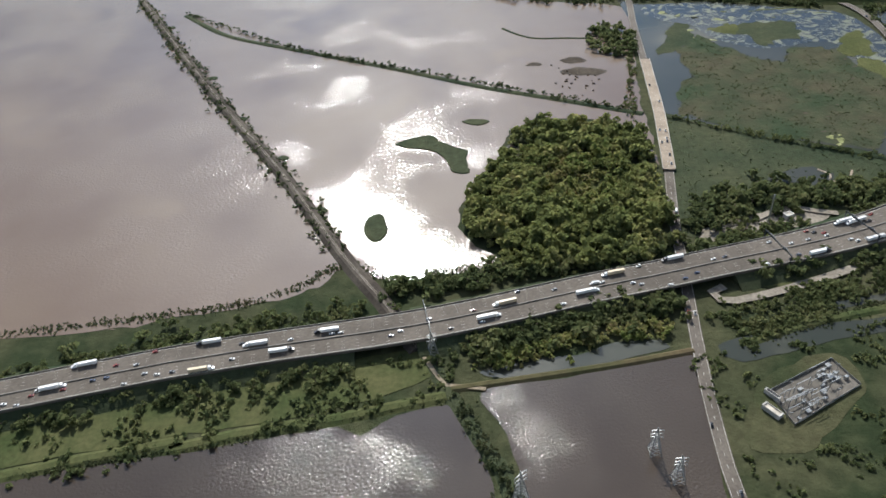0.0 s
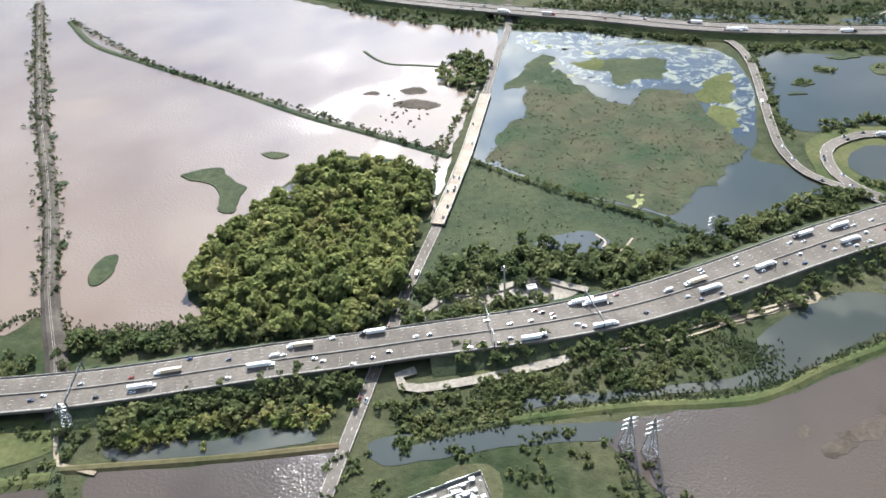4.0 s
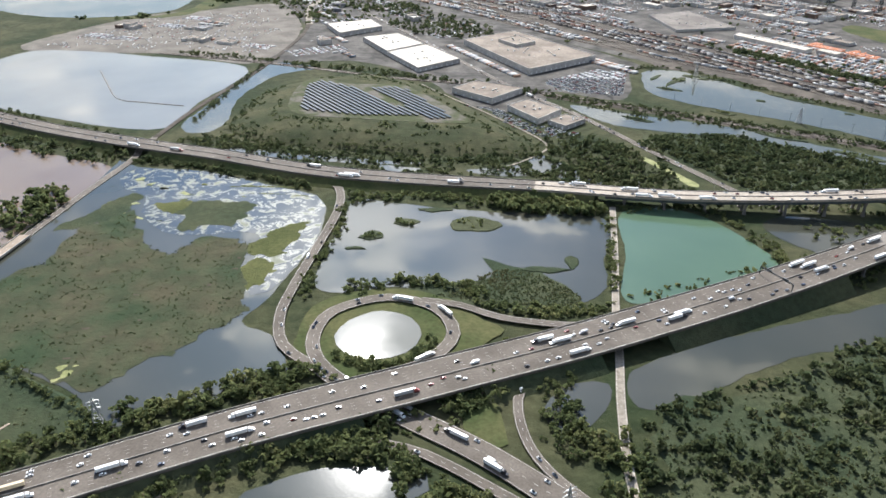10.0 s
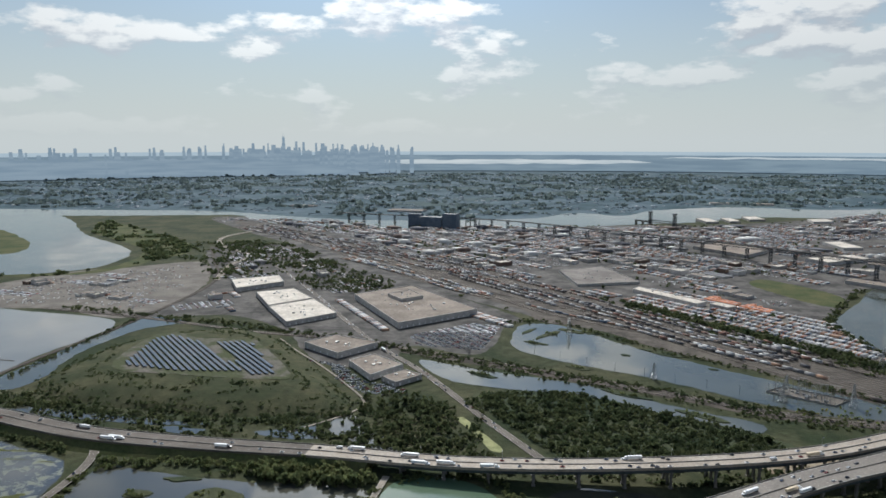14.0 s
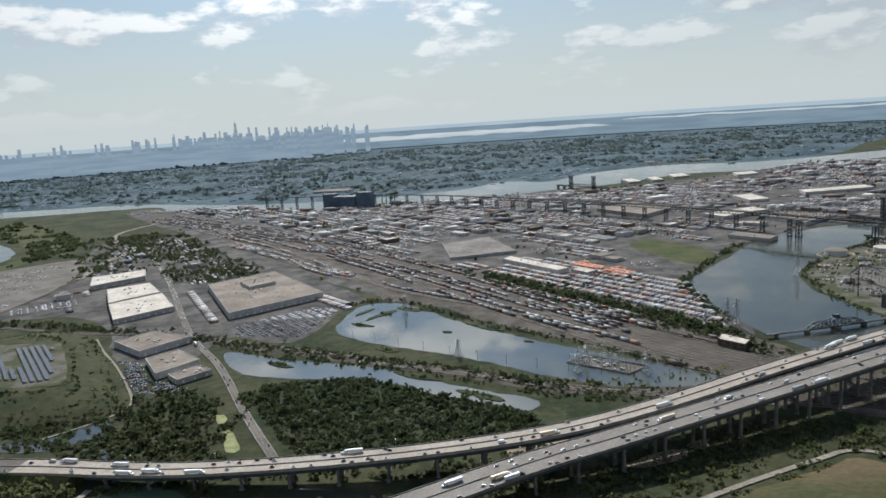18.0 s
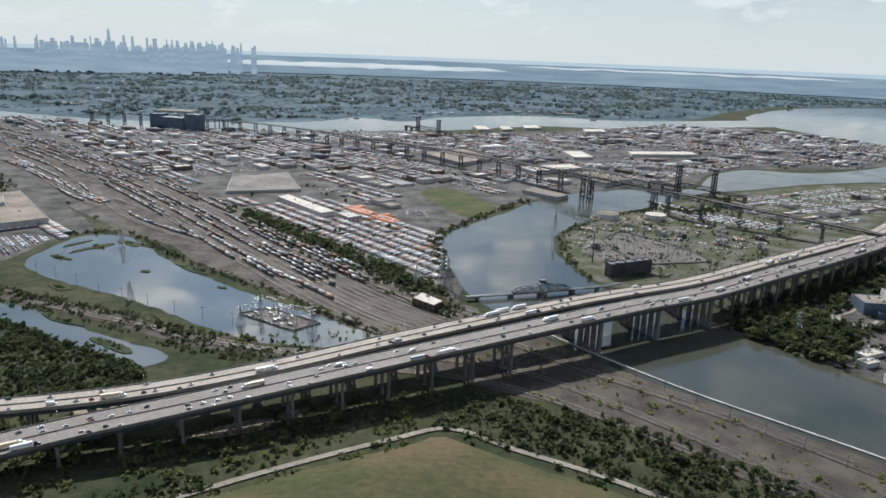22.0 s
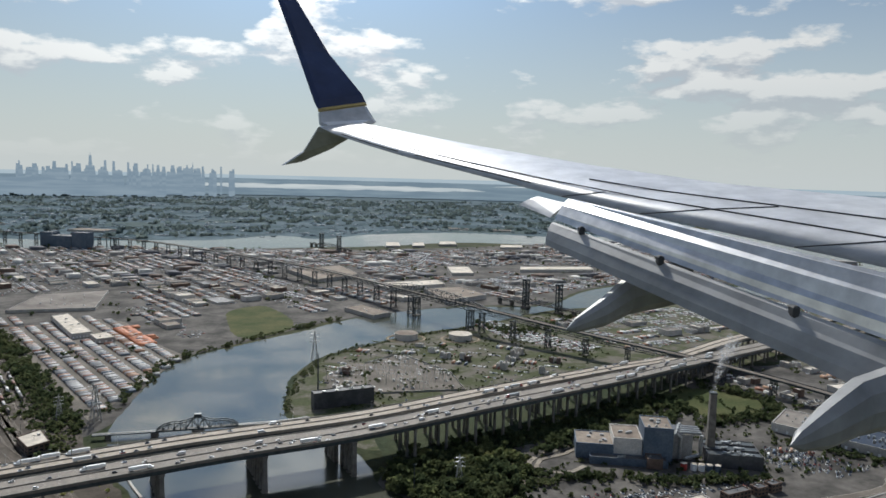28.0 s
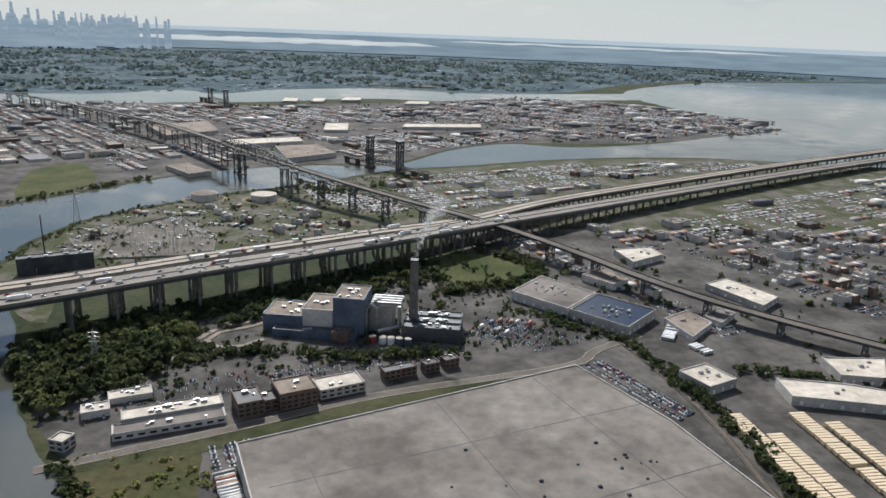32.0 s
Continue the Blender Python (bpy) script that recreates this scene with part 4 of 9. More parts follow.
sheet("water", [(-900, 1100), (-579, 1250), (-200, 1080), (-62, 1095), (-28, 1172), (-68, 1302), (-250, 1500), (-407, 1738), (-579, 1884), (-900, 1900)], 0.10, M_WATER_P, "bright river bend among green marshes", "water", rough=5.0, step=15.0)
sheet("marsh", [(-900, 1250), (-560, 1380), (-330, 1230), (-230, 1260), (-300, 1400), (-520, 1600), (-900, 1750)], 0.2, M_GRASS, "green marsh inside a river bend", "marsh", rough=5.0, step=15.0)
sheet("marsh", [(-200, 1060), (-30, 1075), (20, 1170), (30, 1330), (-160, 1560), (-300, 1700), (-240, 1520), (-50, 1310), (-10, 1170), (-50, 1085)], 0.16, M_GRASS, "flat green marsh by the river bend", "marsh", rough=5.0, step=15.0)

sheet("rail_land", [(700, 615), (780, 585), (840, 545), (880, 520), (940, 455), (1000, 375), (1060, 365), (1012, 448), (962, 510), (908, 570), (862, 632), (838, 640), (800, 640), (740, 650)], 0.06, M_BALLAST, "dark brown railway land below the viaduct", "ground", rough=2.0)
sheet("rail_land", [(436, 748), (505, 713), (572, 676), (628, 652), (700, 604), (760, 596), (758, 584), (690, 598), (620, 640), (565, 668), (500, 703), (432, 738)], 0.08, M_BALLAST, "dark railway bank between two ponds", "ground", rough=1.0)
# built-up ground
INDUSTRY = [(842, 694), (834, 805), (844, 856), (884, 914), (954, 1008), (1084, 1092), (1176, 1104), (1254, 1212), (1338, 1272), (1560, 1310), (1880, 1520), (1700, 1900), (1480, 1960), (1215, 1780), (960, 1670), (870, 1678), (640, 1660), (480, 1680), (338, 1650), (150, 1770), (-100, 1800), (40, 1560), (200, 1350), (340, 1140), (542, 880), (690, 750), (790, 660)]
sheet("pavement", INDUSTRY, 0.05, M_URBAN, "grey yards and streets of an industrial district", "pavement", rough=2.0, step=12.0)
sheet("pavement", [(150, 860), (170, 1020), (60, 1330), (200, 1350), (340, 1140), (530, 880), (525, 830), (500, 735), (440, 756), (425, 700), (380, 700), (350, 740), (320, 800), (250, 860)], 0.06, M_URBAN, "grey paved ground round big warehouses", "pavement", rough=1.5)
sheet("pavement", [(-60, 1080), (-120, 900), (50, 880), (150, 850), (165, 1010), (100, 1180), (10, 1130)], 0.06, M_GRAVEL, "bare sandy lots beside the railway", "pavement", rough=3.0)
PENINSULA = [(968, 690), (944, 720), (938, 770), (938, 800), (950, 850), (966, 872), (1030, 940), (1098, 986), (1186, 1062), (1262, 1092), (1392, 1146), (1560, 1172), (1900, 1140), (1900, 700), (1300, 850), (1150, 760), (1060, 700), (1000, 660)]
sheet("pavement", PENINSULA, 0.05, M_WEEDY, "gravel and weeds of a power-station peninsula", "pavement", rough=1.5)
EAST = [(1000, 625), (1017, 595), (1041, 555), (1057, 538), (1072, 515), (1105, 380), (1300, 300), (1900, 300), (1900, 760), (1300, 840), (1150, 740), (1060, 680)]
sheet("pavement", EAST, 0.05, M_URBAN, "grey ground of a riverside works district", "pavement", rough=1.5)
# town ground blued, with the distance's haze in its colour
sheet("pavement", [(-1600, 1960), (-455, 1950), (-184, 1935), (-31, 1870), (100, 1800), (249, 1745), (400, 1740), (521, 1770), (640, 1800), (744, 1920), (850, 1860), (948, 1990), (1170, 2095), (1366, 2035), (1511, 2045), (1700, 2200), (1850, 2400), (2150, 2700), (2500, 2850), (3300, 3050), (4500, 2900), (4500, 4600), (-2600, 4600), (-3600, 2300)], 0.05, material("city_ground", (0.042, 0.070, 0.080), (0.098, 0.132, 0.150), 0.008, 0.95, fine=0.035, spec=0.05), "blue-grey carpet of a distant town with haze painted in", "pavement", rough=10.0, step=30.0)

# ---- roads, railways and bridges ----
LINE_A = spline([(-600, 100, 4.5), (-188, 187, 4.5), (-103, 203, 4.5), (-22, 214, 4.5), (49, 230, 4.5), (95, 240, 4.5), (182, 262, 4.5), (278, 308, 5), (349, 339, 5), (416, 368, 5.5), (519, 418, 7), (650, 487, 11), (704, 508, 14), (802, 550, 18), (889, 590, 20), (933, 612, 20), (990, 638, 20), (1061, 681, 20), (1150, 739, 18), (1209, 782, 16), (1300, 850, 12), (1420, 930, 10), (1640, 1065, 9), (1900, 1215, 8)], 6.0)
LINE_B = spline([(-420, 900, 6), (-260, 800, 6), (-99, 702, 5), (33, 633, 5), (129, 596, 5), (189, 577, 5), (263, 550, 5), (337, 537, 5), (409, 527, 6), (490, 511, 8), (579, 507, 11), (664, 517, 13), (727, 538, 15), (800, 572, 18), (894, 617, 20), (931, 634, 20), (992, 661, 20), (1066, 706, 20), (1161, 770, 17), (1221, 815, 13), (1310, 890, 12), (1440, 980, 10), (1640, 1105, 9), (1890, 1250, 8)], 6.0)


def cut(line, x0, x1):
    return line[(line[:, 0] >= x0) & (line[:, 0] <= x1)]


def dashes(name, line, offsets, parent, every=6.0, long=1.5, w=0.075):
    """Dashed lane lines, a whole lane's dashes as one part."""
    s = np.r_[0, np.cumsum(np.linalg.norm(np.diff(line[:, :2], axis=0), axis=1))]
    t = np.arange(2, s[-1] - 2, every)
    p = np.stack([np.interp(t, s, line[:, k]) for k in range(3)], 1)
    e = np.stack([np.interp(t + long, s, line[:, k]) for k in range(3)], 1)
    d = e - p
    ang = np.degrees(np.arctan2(d[:, 1], d[:, 0]))
    nrm = np.stack([-np.sin(np.radians(ang)), np.cos(np.radians(ang)), 0 * ang], 1)
    for o in offsets:
        c = (p + e) / 2 + nrm * o
        box_mesh(name, np.c_[c[:, 0], c[:, 1], c[:, 2] + 0.004, np.full(len(c), long), np.full(len(c), w), np.full(len(c), 0.008), ang], M_PAINT, parent)


def highway(name, line, width, surface, label, lanes, median=True, parapet=0.5):
    """A motorway: carriageway slab, parapets, median barrier and lane lines."""
    top = tagged(strip(name, line, width, 0.9, surface), label, "motorway", kind="structure")
    for sd in (-1, 1):
        a, b = ribbon(line, np.asarray(width) - 0.3)
        strip("parapet", a if sd > 0 else b, 0.22, parapet, M_BARRIER, top, lift=parapet)
        e, g = ribbon(line, np.asarray(width) - 2.0)
        strip("edge_line", e if sd > 0 else g, 0.14, 0.01, M_PAINT, top, lift=0.006)
    if median:
        strip("median_barrier", line, 0.45, 0.45, M_BARRIER, top, lift=0.45)
    dashes("lane_line", line, lanes, top)
    return top


def width_a(line):
    return np.interp(line[:, 0], [-600, 100, 220, 330, 470, 620, 720, 1420], [18, 18, 21, 23, 23, 19, 17, 17])


LANES_A = [-6.6, -4.8, -3.0, 3.0, 4.8, 6.6]
def width_b(line):
    return np.interp(line[:, 0], [-420, 300, 480, 640, 1440], [16, 17, 14, 13, 13])


SPLIT = int(np.argmin(np.abs(LINE_A[:, 0] - 575)))
highway("motorway", LINE_A[:SPLIT + 1], width_a(LINE_A[:SPLIT + 1]), M_ASPHALT, "wide grey asphalt motorway busy with lorries and cars", LANES_A)
highway("motorway", LINE_A[SPLIT:], width_a(LINE_A[SPLIT:]), M_TAN_DARK, "tan-grey motorway viaduct busy with lorries and cars", [-5.4, -3.6, -1.9, 1.9, 3.6, 5.4])
SPLIT = int(np.argmin(np.abs(LINE_B[:, 0] - 400)))
highway("motorway", LINE_B[:SPLIT + 1], width_b(LINE_B[:SPLIT + 1]), M_ASPHALT, "grey motorway between lagoon and landfill", [-4.2, -2.2, 2.2, 4.2])
highway("motorway", LINE_B[SPLIT:], width_b(LINE_B[SPLIT:]), M_TAN, "pale tan motorway on a long curving viaduct", [-4.0, -2.2, 2.2, 4.0])

for x0, x1 in ((-600, -52), (-31, 77), (101, 318), (356, 415), (435, 545)):
    seg = cut(LINE_A, x0, x1)
    low = seg - (0, 0, 0.92)
    bank("embankment", low, width_a(seg) + 0.6, width_a(seg) + 14, 4, M_MARSH, "green scrubby motorway embankment", "embankment")
for x0, x1 in ((-60, 116), (142, 440)):
    seg = cut(LINE_B, x0, x1) - (0, 0, 0.92)
    bank("embankment", seg, 17.5, 30, 4, M_GRASS, "grassy motorway embankment", "embankment")


def pier(x, y, top, turn, across, cols=3, foot=0.0, thick=1.3):
    """A bridge bent: columns, and a cap beam that carries the deck."""
    root = tagged(new("bridge_pier"), "weathered concrete bridge pier under the viaduct", "pier", "viaduct piers")
    root.location = (x, y, foot)
    root.rotation_euler = (0, 0, radians(turn))
    h = top - foot
    for i in range(cols):
        bm = bmesh.new()
        u = (i / (cols - 1) - .5) * (across - 2.0) if cols > 1 else 0
        bm_box(bm, 0, u, 0, thick * 1.5, thick * 1.5, 0.6)
        bm_box(bm, 0, u, 0.6, thick, thick, h - 1.6, taper=0.85)
        part("column", bm, M_PIER, root)
    bm = bmesh.new()
    bm_box(bm, 0, 0, h - 1.02, thick * 1.2, across, 1.0)
    part("cap_beam", bm, M_PIER, root)
    return root


def piers(line, every, width, skip=()):
    s = np.r_[0, np.cumsum(np.linalg.norm(np.diff(line[:, :2], axis=0), axis=1))]
    for t in np.arange(every / 2, s[-1], every):
        x, y, z = (np.interp(t, s, line[:, k]) for k in range(3))
        x2, y2 = (np.interp(t + 1, s, line[:, k]) for k in range(2))
        if any(a < x < b for a, b in skip):
            continue
        pier(x, y, z - 2.7, math.degrees(math.atan2(y2 - y, x2 - x)), width)


def girders(line, width, parent_label):
    """Plate girders under the deck."""
    root = tagged(new("bridge_girders"), parent_label, "girder", "viaduct girders")
    for o in np.linspace(-width / 2 + 0.5, width / 2 - 0.5, 4):
        strip("girder", line, 0.4, 1.8, M_STEEL, root, side=o, lift=-0.9)


for ln, w in ((LINE_A, 17), (LINE_B, 13)):
    x0 = 545 if ln is LINE_A else 440
    piers(cut(ln, x0, 862), 23.0, w)
    piers(cut(ln, 1000, 1430), 20.0, w)
    piers(cut(ln, 1430, 1880), 45.0, w)
    girders(cut(ln, x0, 1880), w, "dark steel girders under a viaduct deck")
for x in (898, 941, 980):
    for ln, w, dx in ((LINE_A, 18, 5), (LINE_B, 15, -5)):
        p = ln[int(np.argmin(np.abs(ln[:, 0] - x - dx)))]
        pier(p[0], p[1], p[2] - 2.7, 24, w, 4, -0.4, 2.3)
piers(cut(LINE_B, -420, -60), 26.0, 15)
girders(cut(LINE_B, -420, -60), 15, "dark steel girders under a viaduct deck")


def road(name, pts, w, z, mat, label, line=True, thick=0.25, step=6.0, edge=True):
    ln = z_line(pts, z, step)
    ob = tagged(strip(name, ln, w, thick, mat), label, "road", kind="structure")
    if line:
        dashes("lane_line", ln, [0.0], ob, 5.0, 1.6, 0.12)
    if edge:
        for sd in (-1, 1):
            strip("edge_line", ln, 0.1, 0.008, M_PAINT, ob, side=sd * (w / 2 - 0.35), lift=0.006)
    return ob


road("road", [(77, 60), (77, 132), (77, 143), (80, 179), (86, 225), (90, 253), (93, 276), (102, 325)], 5.0, 0.5, M_ASPHALT, "straight grey two-lane road beside the lagoon")
BR1 = z_line([(101.5, 322), (106, 352), (111, 387), (115, 425), (118.5, 459)], 1.6, 5.0)
br = tagged(strip("road_bridge", BR1, 6.4, 0.8, M_DECK), "long low road bridge with a sunlit pale concrete deck", "bridge", kind="structure")
for sd in (-1, 1):
    strip("parapet", BR1, 0.3, 0.9, M_CONCRETE, br, side=sd * 3.1, lift=0.5)
dashes("lane_line", BR1, [0.0], br, 5.0, 1.6, 0.12)
for i in range(2, len(BR1) - 1, 3):
    pier(BR1[i][0], BR1[i][1], 0.85, 80, 6.0, 2, -0.4, 0.7)
road("road", [(118, 457), (124, 520), (131, 577), (128, 598), (130, 621)], 5.0, 0.5, M_ASPHALT, "grey two-lane road beside the lagoon")
RAMP = [(250, 556), (266, 548), (280, 530), (284, 498), (279, 447), (275, 411), (274, 385), (280, 363), (297, 347), (308, 336)]
road("slip_road", RAMP, 5.2, 1.2, M_ASPHALT, "curving grey slip road between ponds")
LOOP = [(326, 326), (311, 337), (297, 352), (292, 370), (298, 390), (322, 402), (345, 393), (353, 373), (344, 355), (330, 345)]
road("loop_road", LOOP, 6.2, 1.3, M_ASPHALT, "round grey loop ramp circling a small pond")
road("slip_road", [(338, 400), (356, 396), (375, 386), (403, 381), (424, 382)], 4.6, 1.4, M_ASPHALT, "grey slip road joining the motorway")
sheet("verge", [(290, 350), (284, 372), (290, 398), (320, 411), (352, 402), (366, 385), (376, 378), (366, 366), (345, 346), (325, 338)], 0.5, M_GRASS, "mown green verge round a loop ramp", "grass", rough=1.0)
sheet("water", [(301, 370), (306, 383), (320, 391), (334, 385), (339, 372), (333, 359), (320, 354), (307, 358)], 0.7, M_WATER_D, "small dark round pond inside a loop ramp", "water", rough=0.5)
road("road", [(448, 509), (438, 449), (428, 394), (423, 360), (417, 325), (413, 285), (416, 240), (425, 200)], 3.6, 0.6, M_LANE, "narrow pale service road between ponds", line=False)
road("motorway_spur", [(318, 332), (333, 321), (362, 302), (387, 281), (420, 250), (470, 195)], 11.0, 0.9, M_ASPHALT, "motorway spur passing under the main carriageway")
road("slip_road", [(392, 357), (384, 346), (378, 330), (379, 310), (386, 293), (402, 274)], 4.0, 0.8, M_ASPHALT, "curving slip road round a small pond")
road("slip_road", [(262, 292), (277, 300), (289, 305), (310, 306), (335, 303), (351, 295), (368, 283), (392, 266)], 4.4, 1.0, M_ASPHALT, "long slip road curving off the motorway")
road("slip_road", [(101, 256), (102, 263), (108, 269), (120, 274), (131, 276), (140, 281), (150, 283), (159, 279), (168, 276)], 3.2, 0.9, M_LANE, "dusty track to a maintenance yard", line=False, edge=False)
road("slip_road", [(102, 230), (96, 227), (98, 222), (104, 221), (118, 224), (132, 228), (147, 233), (158, 237), (163, 242), (165, 249), (165, 256)], 4.0, 0.9, M_LANE, "pale turnaround road below the motorway", line=False, edge=False)
road("path", [(174, 245), (186, 248), (199, 252), (212, 257), (226, 263), (240, 268), (254, 275), (258, 279)], 1.0, 0.75, M_DIRT, "sandy rutted track below the motorway", line=False, edge=False)
road("path", [(176, 242), (190, 246), (204, 250), (219, 257), (232, 262), (248, 270)], 0.8, 0.72, M_DIRT, "sandy rutted track below the motorway", line=False, edge=False)
ROAD3 = [(210, 1164), (270, 1050), (324, 940), (370, 840), (413, 753), (455, 685), (501, 592), (532, 533), (540, 515)]
road("road", ROAD3, 5.4, 0.4, M_ASPHALT, "straight grey avenue past warehouses and marsh")
road("road", [(59, 1333), (110, 1200), (168, 1040), (163, 851), (139, 701), (130, 621)], 4.5, 0.5, M_BALLAST, "dark railway embankment between lagoons", line=False, edge=False)
road("road", [(70, 1560), (40, 1450), (70, 1350), (150, 1240), (150, 1150), (170, 1040)], 8.0, 1.0, M_LANE, "pale winding highway towards the city", line=False)
road("road", [(640, 420), (694, 452), (742, 478), (790, 500), (815, 508), (840, 490), (870, 470), (896, 448), (960, 390)], 3.0, 0.5, M_LANE, "pale perimeter road round a grassed hill", line=False, edge=False)
hill("hill", [(640, 405), (694, 446), (742, 472), (790, 493), (813, 501), (835, 484), (866, 464), (890, 444), (940, 385), (930, 300), (760, 280), (640, 320)], 9.0, M_DRY, "grassed landfill mound, brown and green")
road("road", [(1046, 534), (1110, 560), (1160, 582), (1243, 606), (1262, 622), (1290, 640)], 5.0, 0.3, M_ASPHALT, "grey works road between warehouses", line=False)
road("road", [(1069, 615), (1073, 632), (1082, 650), (1100, 662), (1112, 670)], 3.0, 0.4, M_LANE, "pale looping drive beside the power plant", line=False, edge=False)
road("road", [(1112, 668), (1100, 655), (1084, 646), (1080, 637), (1086, 630), (1098, 631), (1106, 638)], 2.6, 0.45, M_LANE, "pale looping drive beside the power plant", line=False, edge=False)

road("path", [(322, 774), (345, 738), (371, 702), (398, 660), (420, 618), (410, 594), (382, 566)], 1.7, 0.5, M_LANE, "sandy track round the foot of the landfill hill", line=False, edge=False)
road("path", [(174, 315), (178, 309), (176, 304), (184, 303), (190, 312)], 1.0, 0.40, M_DECK, "pale sandy rim of a marsh pool", line=False, edge=False, step=1.5)
sheet("verge", [(357, 314), (358, 326), (364, 332), (369, 330), (373, 306), (366, 302)], 0.3, M_GRASS, "mown green wedge between slip roads", "grass", rough=0.8)

# dykes, causeways
bank("dyke", z_line([(-238, 618), (-190, 564), (-129, 524), (-49, 475), (8, 438), (59, 410), (102, 386)], 0.9, 8.0), 2.0, 6.0, 1, M_MARSH, "narrow overgrown dyke across the lagoon", "dyke")
bank("dyke", z_line([(114, 381), (146, 359), (176, 340), (204, 325), (224, 312)], 0.9, 6.0), 1.8, 5.0, 1, M_MARSH, "overgrown dyke through the reed marsh", "dyke")
bank("dyke", z_line([(-13, 182), (20, 186), (50, 190), (80, 195)], 0.9, 6.0), 1.6, 4.0, 1, M_DRY, "narrow dirt dyke between two ponds", "dyke")
bank("dyke", z_line([(-700, 40), (-171, 153), (-113, 161), (-90, 166), (-54, 171), (-15, 179)], 0.7, 6.0), 2.5, 6.0, 1, M_GRASS, "grassy dyke along a brown pond", "dyke")
bank("dyke", z_line([(29, 535), (40, 520), (52, 511), (70, 508), (90, 504)], 0.6, 4.0), 1.0, 3.0, 1, M_MARSH, "old jetty bank with reeds in the lagoon", "dyke")
bank("dyke", z_line([(7, 810), (30, 770), (62, 718), (90, 708), (125, 700)], 0.5, 6.0), 0.7, 1.6, 1, M_PIER, "thin jetty in a pale lagoon", "dyke")
bank("dyke", z_line([(100, 197), (124, 205), (152, 211), (181, 216), (206, 218), (225, 222), (248, 235), (273, 247), (303, 263), (320, 255), (341, 244), (380, 222)], 0.7, 5.0), 1.6, 4.6, 1, M_GRASS, "green dyke between shallow ponds", "dyke")
CAUSEWAY = z_line([(-296, 673), (-209, 518), (-159, 432), (-105, 343), (-65, 270), (-41, 231), (-26, 203)], 1.6, 8.0)
bank("causeway", CAUSEWAY, 4.0, 8.5, 1.6, M_BALLAST, "dark railway causeway across the lagoon", "causeway")
bank("path", z_line([(-24, 203), (-15, 183), (-3, 157), (5, 141), (10, 100)], 0.6, 5.0), 2.2, 6.0, 1, M_MARSH, "overgrown track bank between ponds", "path")
road("path", [(-28, 208), (-24, 200), (-15, 184), (-5, 182), (0, 181)], 1.6, 0.7, M_DIRT, "pale dirt track forking off a dyke", line=False, edge=False)


def track(line, parent, gauge=0.75):
    for o in (-gauge / 2, gauge / 2):
        strip("rail", line, 0.10, 0.12, M_RAIL, parent, side=o, lift=0.12)


M_RAILBED = material("pale_rail_bed", (0.060, 0.052, 0.044), (0.120, 0.104, 0.086), 0.05, 0.95, bump=0.04, bscale=2.0, fine=0.4, spec=0.08)


def railway(name, pts, offsets, label, z=0.35, bed=None, step=12.0):
    ln = z_line(pts, z, step)
    w = (max(offsets) - min(offsets)) + 3.4
    ob = tagged(strip(name, ln, w, 0.3, M_RAILBED, side=(max(offsets) + min(offsets)) / 2), label, "railway", kind="structure")
    for o in offsets:
        strip("ballast", ln, 1.9, 0.1, M_BALLAST, ob, side=o, lift=0.03)
        for g in (-0.38, 0.38):
            strip("rail", ln, 0.11, 0.12, M_RAIL, ob, side=o + g, lift=0.12)
    return ob


QUAY = z_line([(872, 636), (892, 604), (938, 541), (1011, 457), (1041, 384)], 0.75, 6.0)
tagged(strip("quay_edge", QUAY, 1.1, 0.9, M_CONCRETE), "pale concrete quay edge along the river tracks", "quay", kind="structure")
ob = tagged(new("railway"), "two tracks on a causeway", "railway", kind="structure")
track(CAUSEWAY, ob)
RAIL_N = [(60, 1620), (200, 1420), (371, 1145), (486, 1020), (643, 857), (752, 744), (831, 642), (890, 573), (952, 510), (1004, 446), (1060, 370)]
railway("railway", RAIL_N, [-4, 0], "main railway tracks running under the viaduct")
railway("railway", [(432, 752), (502, 717), (572, 679), (626, 650), (691, 608), (757, 592), (830, 580), (870, 558), (945, 470), (1000, 390)], [-3, 0], "railway tracks on a bank between ponds")
railway("railway", [(560, 682), (641, 640), (725, 600), (780, 578), (858, 547), (940, 462), (990, 380)], [-6, -3], "railway sidings beside the river")
railway("railway", [(40, 885), (120, 862), (200, 835), (298, 797), (384, 776), (432, 753)], [-3, 0], "railway tracks in a brushy cutting behind the factories")
YARD = [(30, 1640), (200, 1460), (343, 1300), (500, 1100), (604, 950), (700, 800), (780, 680), (826, 630)]
railway("rail_yard", YARD, list(np.arange(-38, 30, 5.2)), "wide railway yard with many parallel tracks")
railway("railway", [(1275, 640), (1280, 622), (1287, 582), (1289, 542), (1288, 500), (1292, 420)], [0], "single track railway between works")
# ---- vehicles ----
def paint(name, c, rough=0.3):
    return material(name, c, tuple(min(1, v * 1.12) for v in c), 0.8, rough, spec=0.5)


PAINTS = [paint("car_paint", c) for c in CAR_COLS] + [paint("car_paint", (0.45, 0.30, 0.05))]


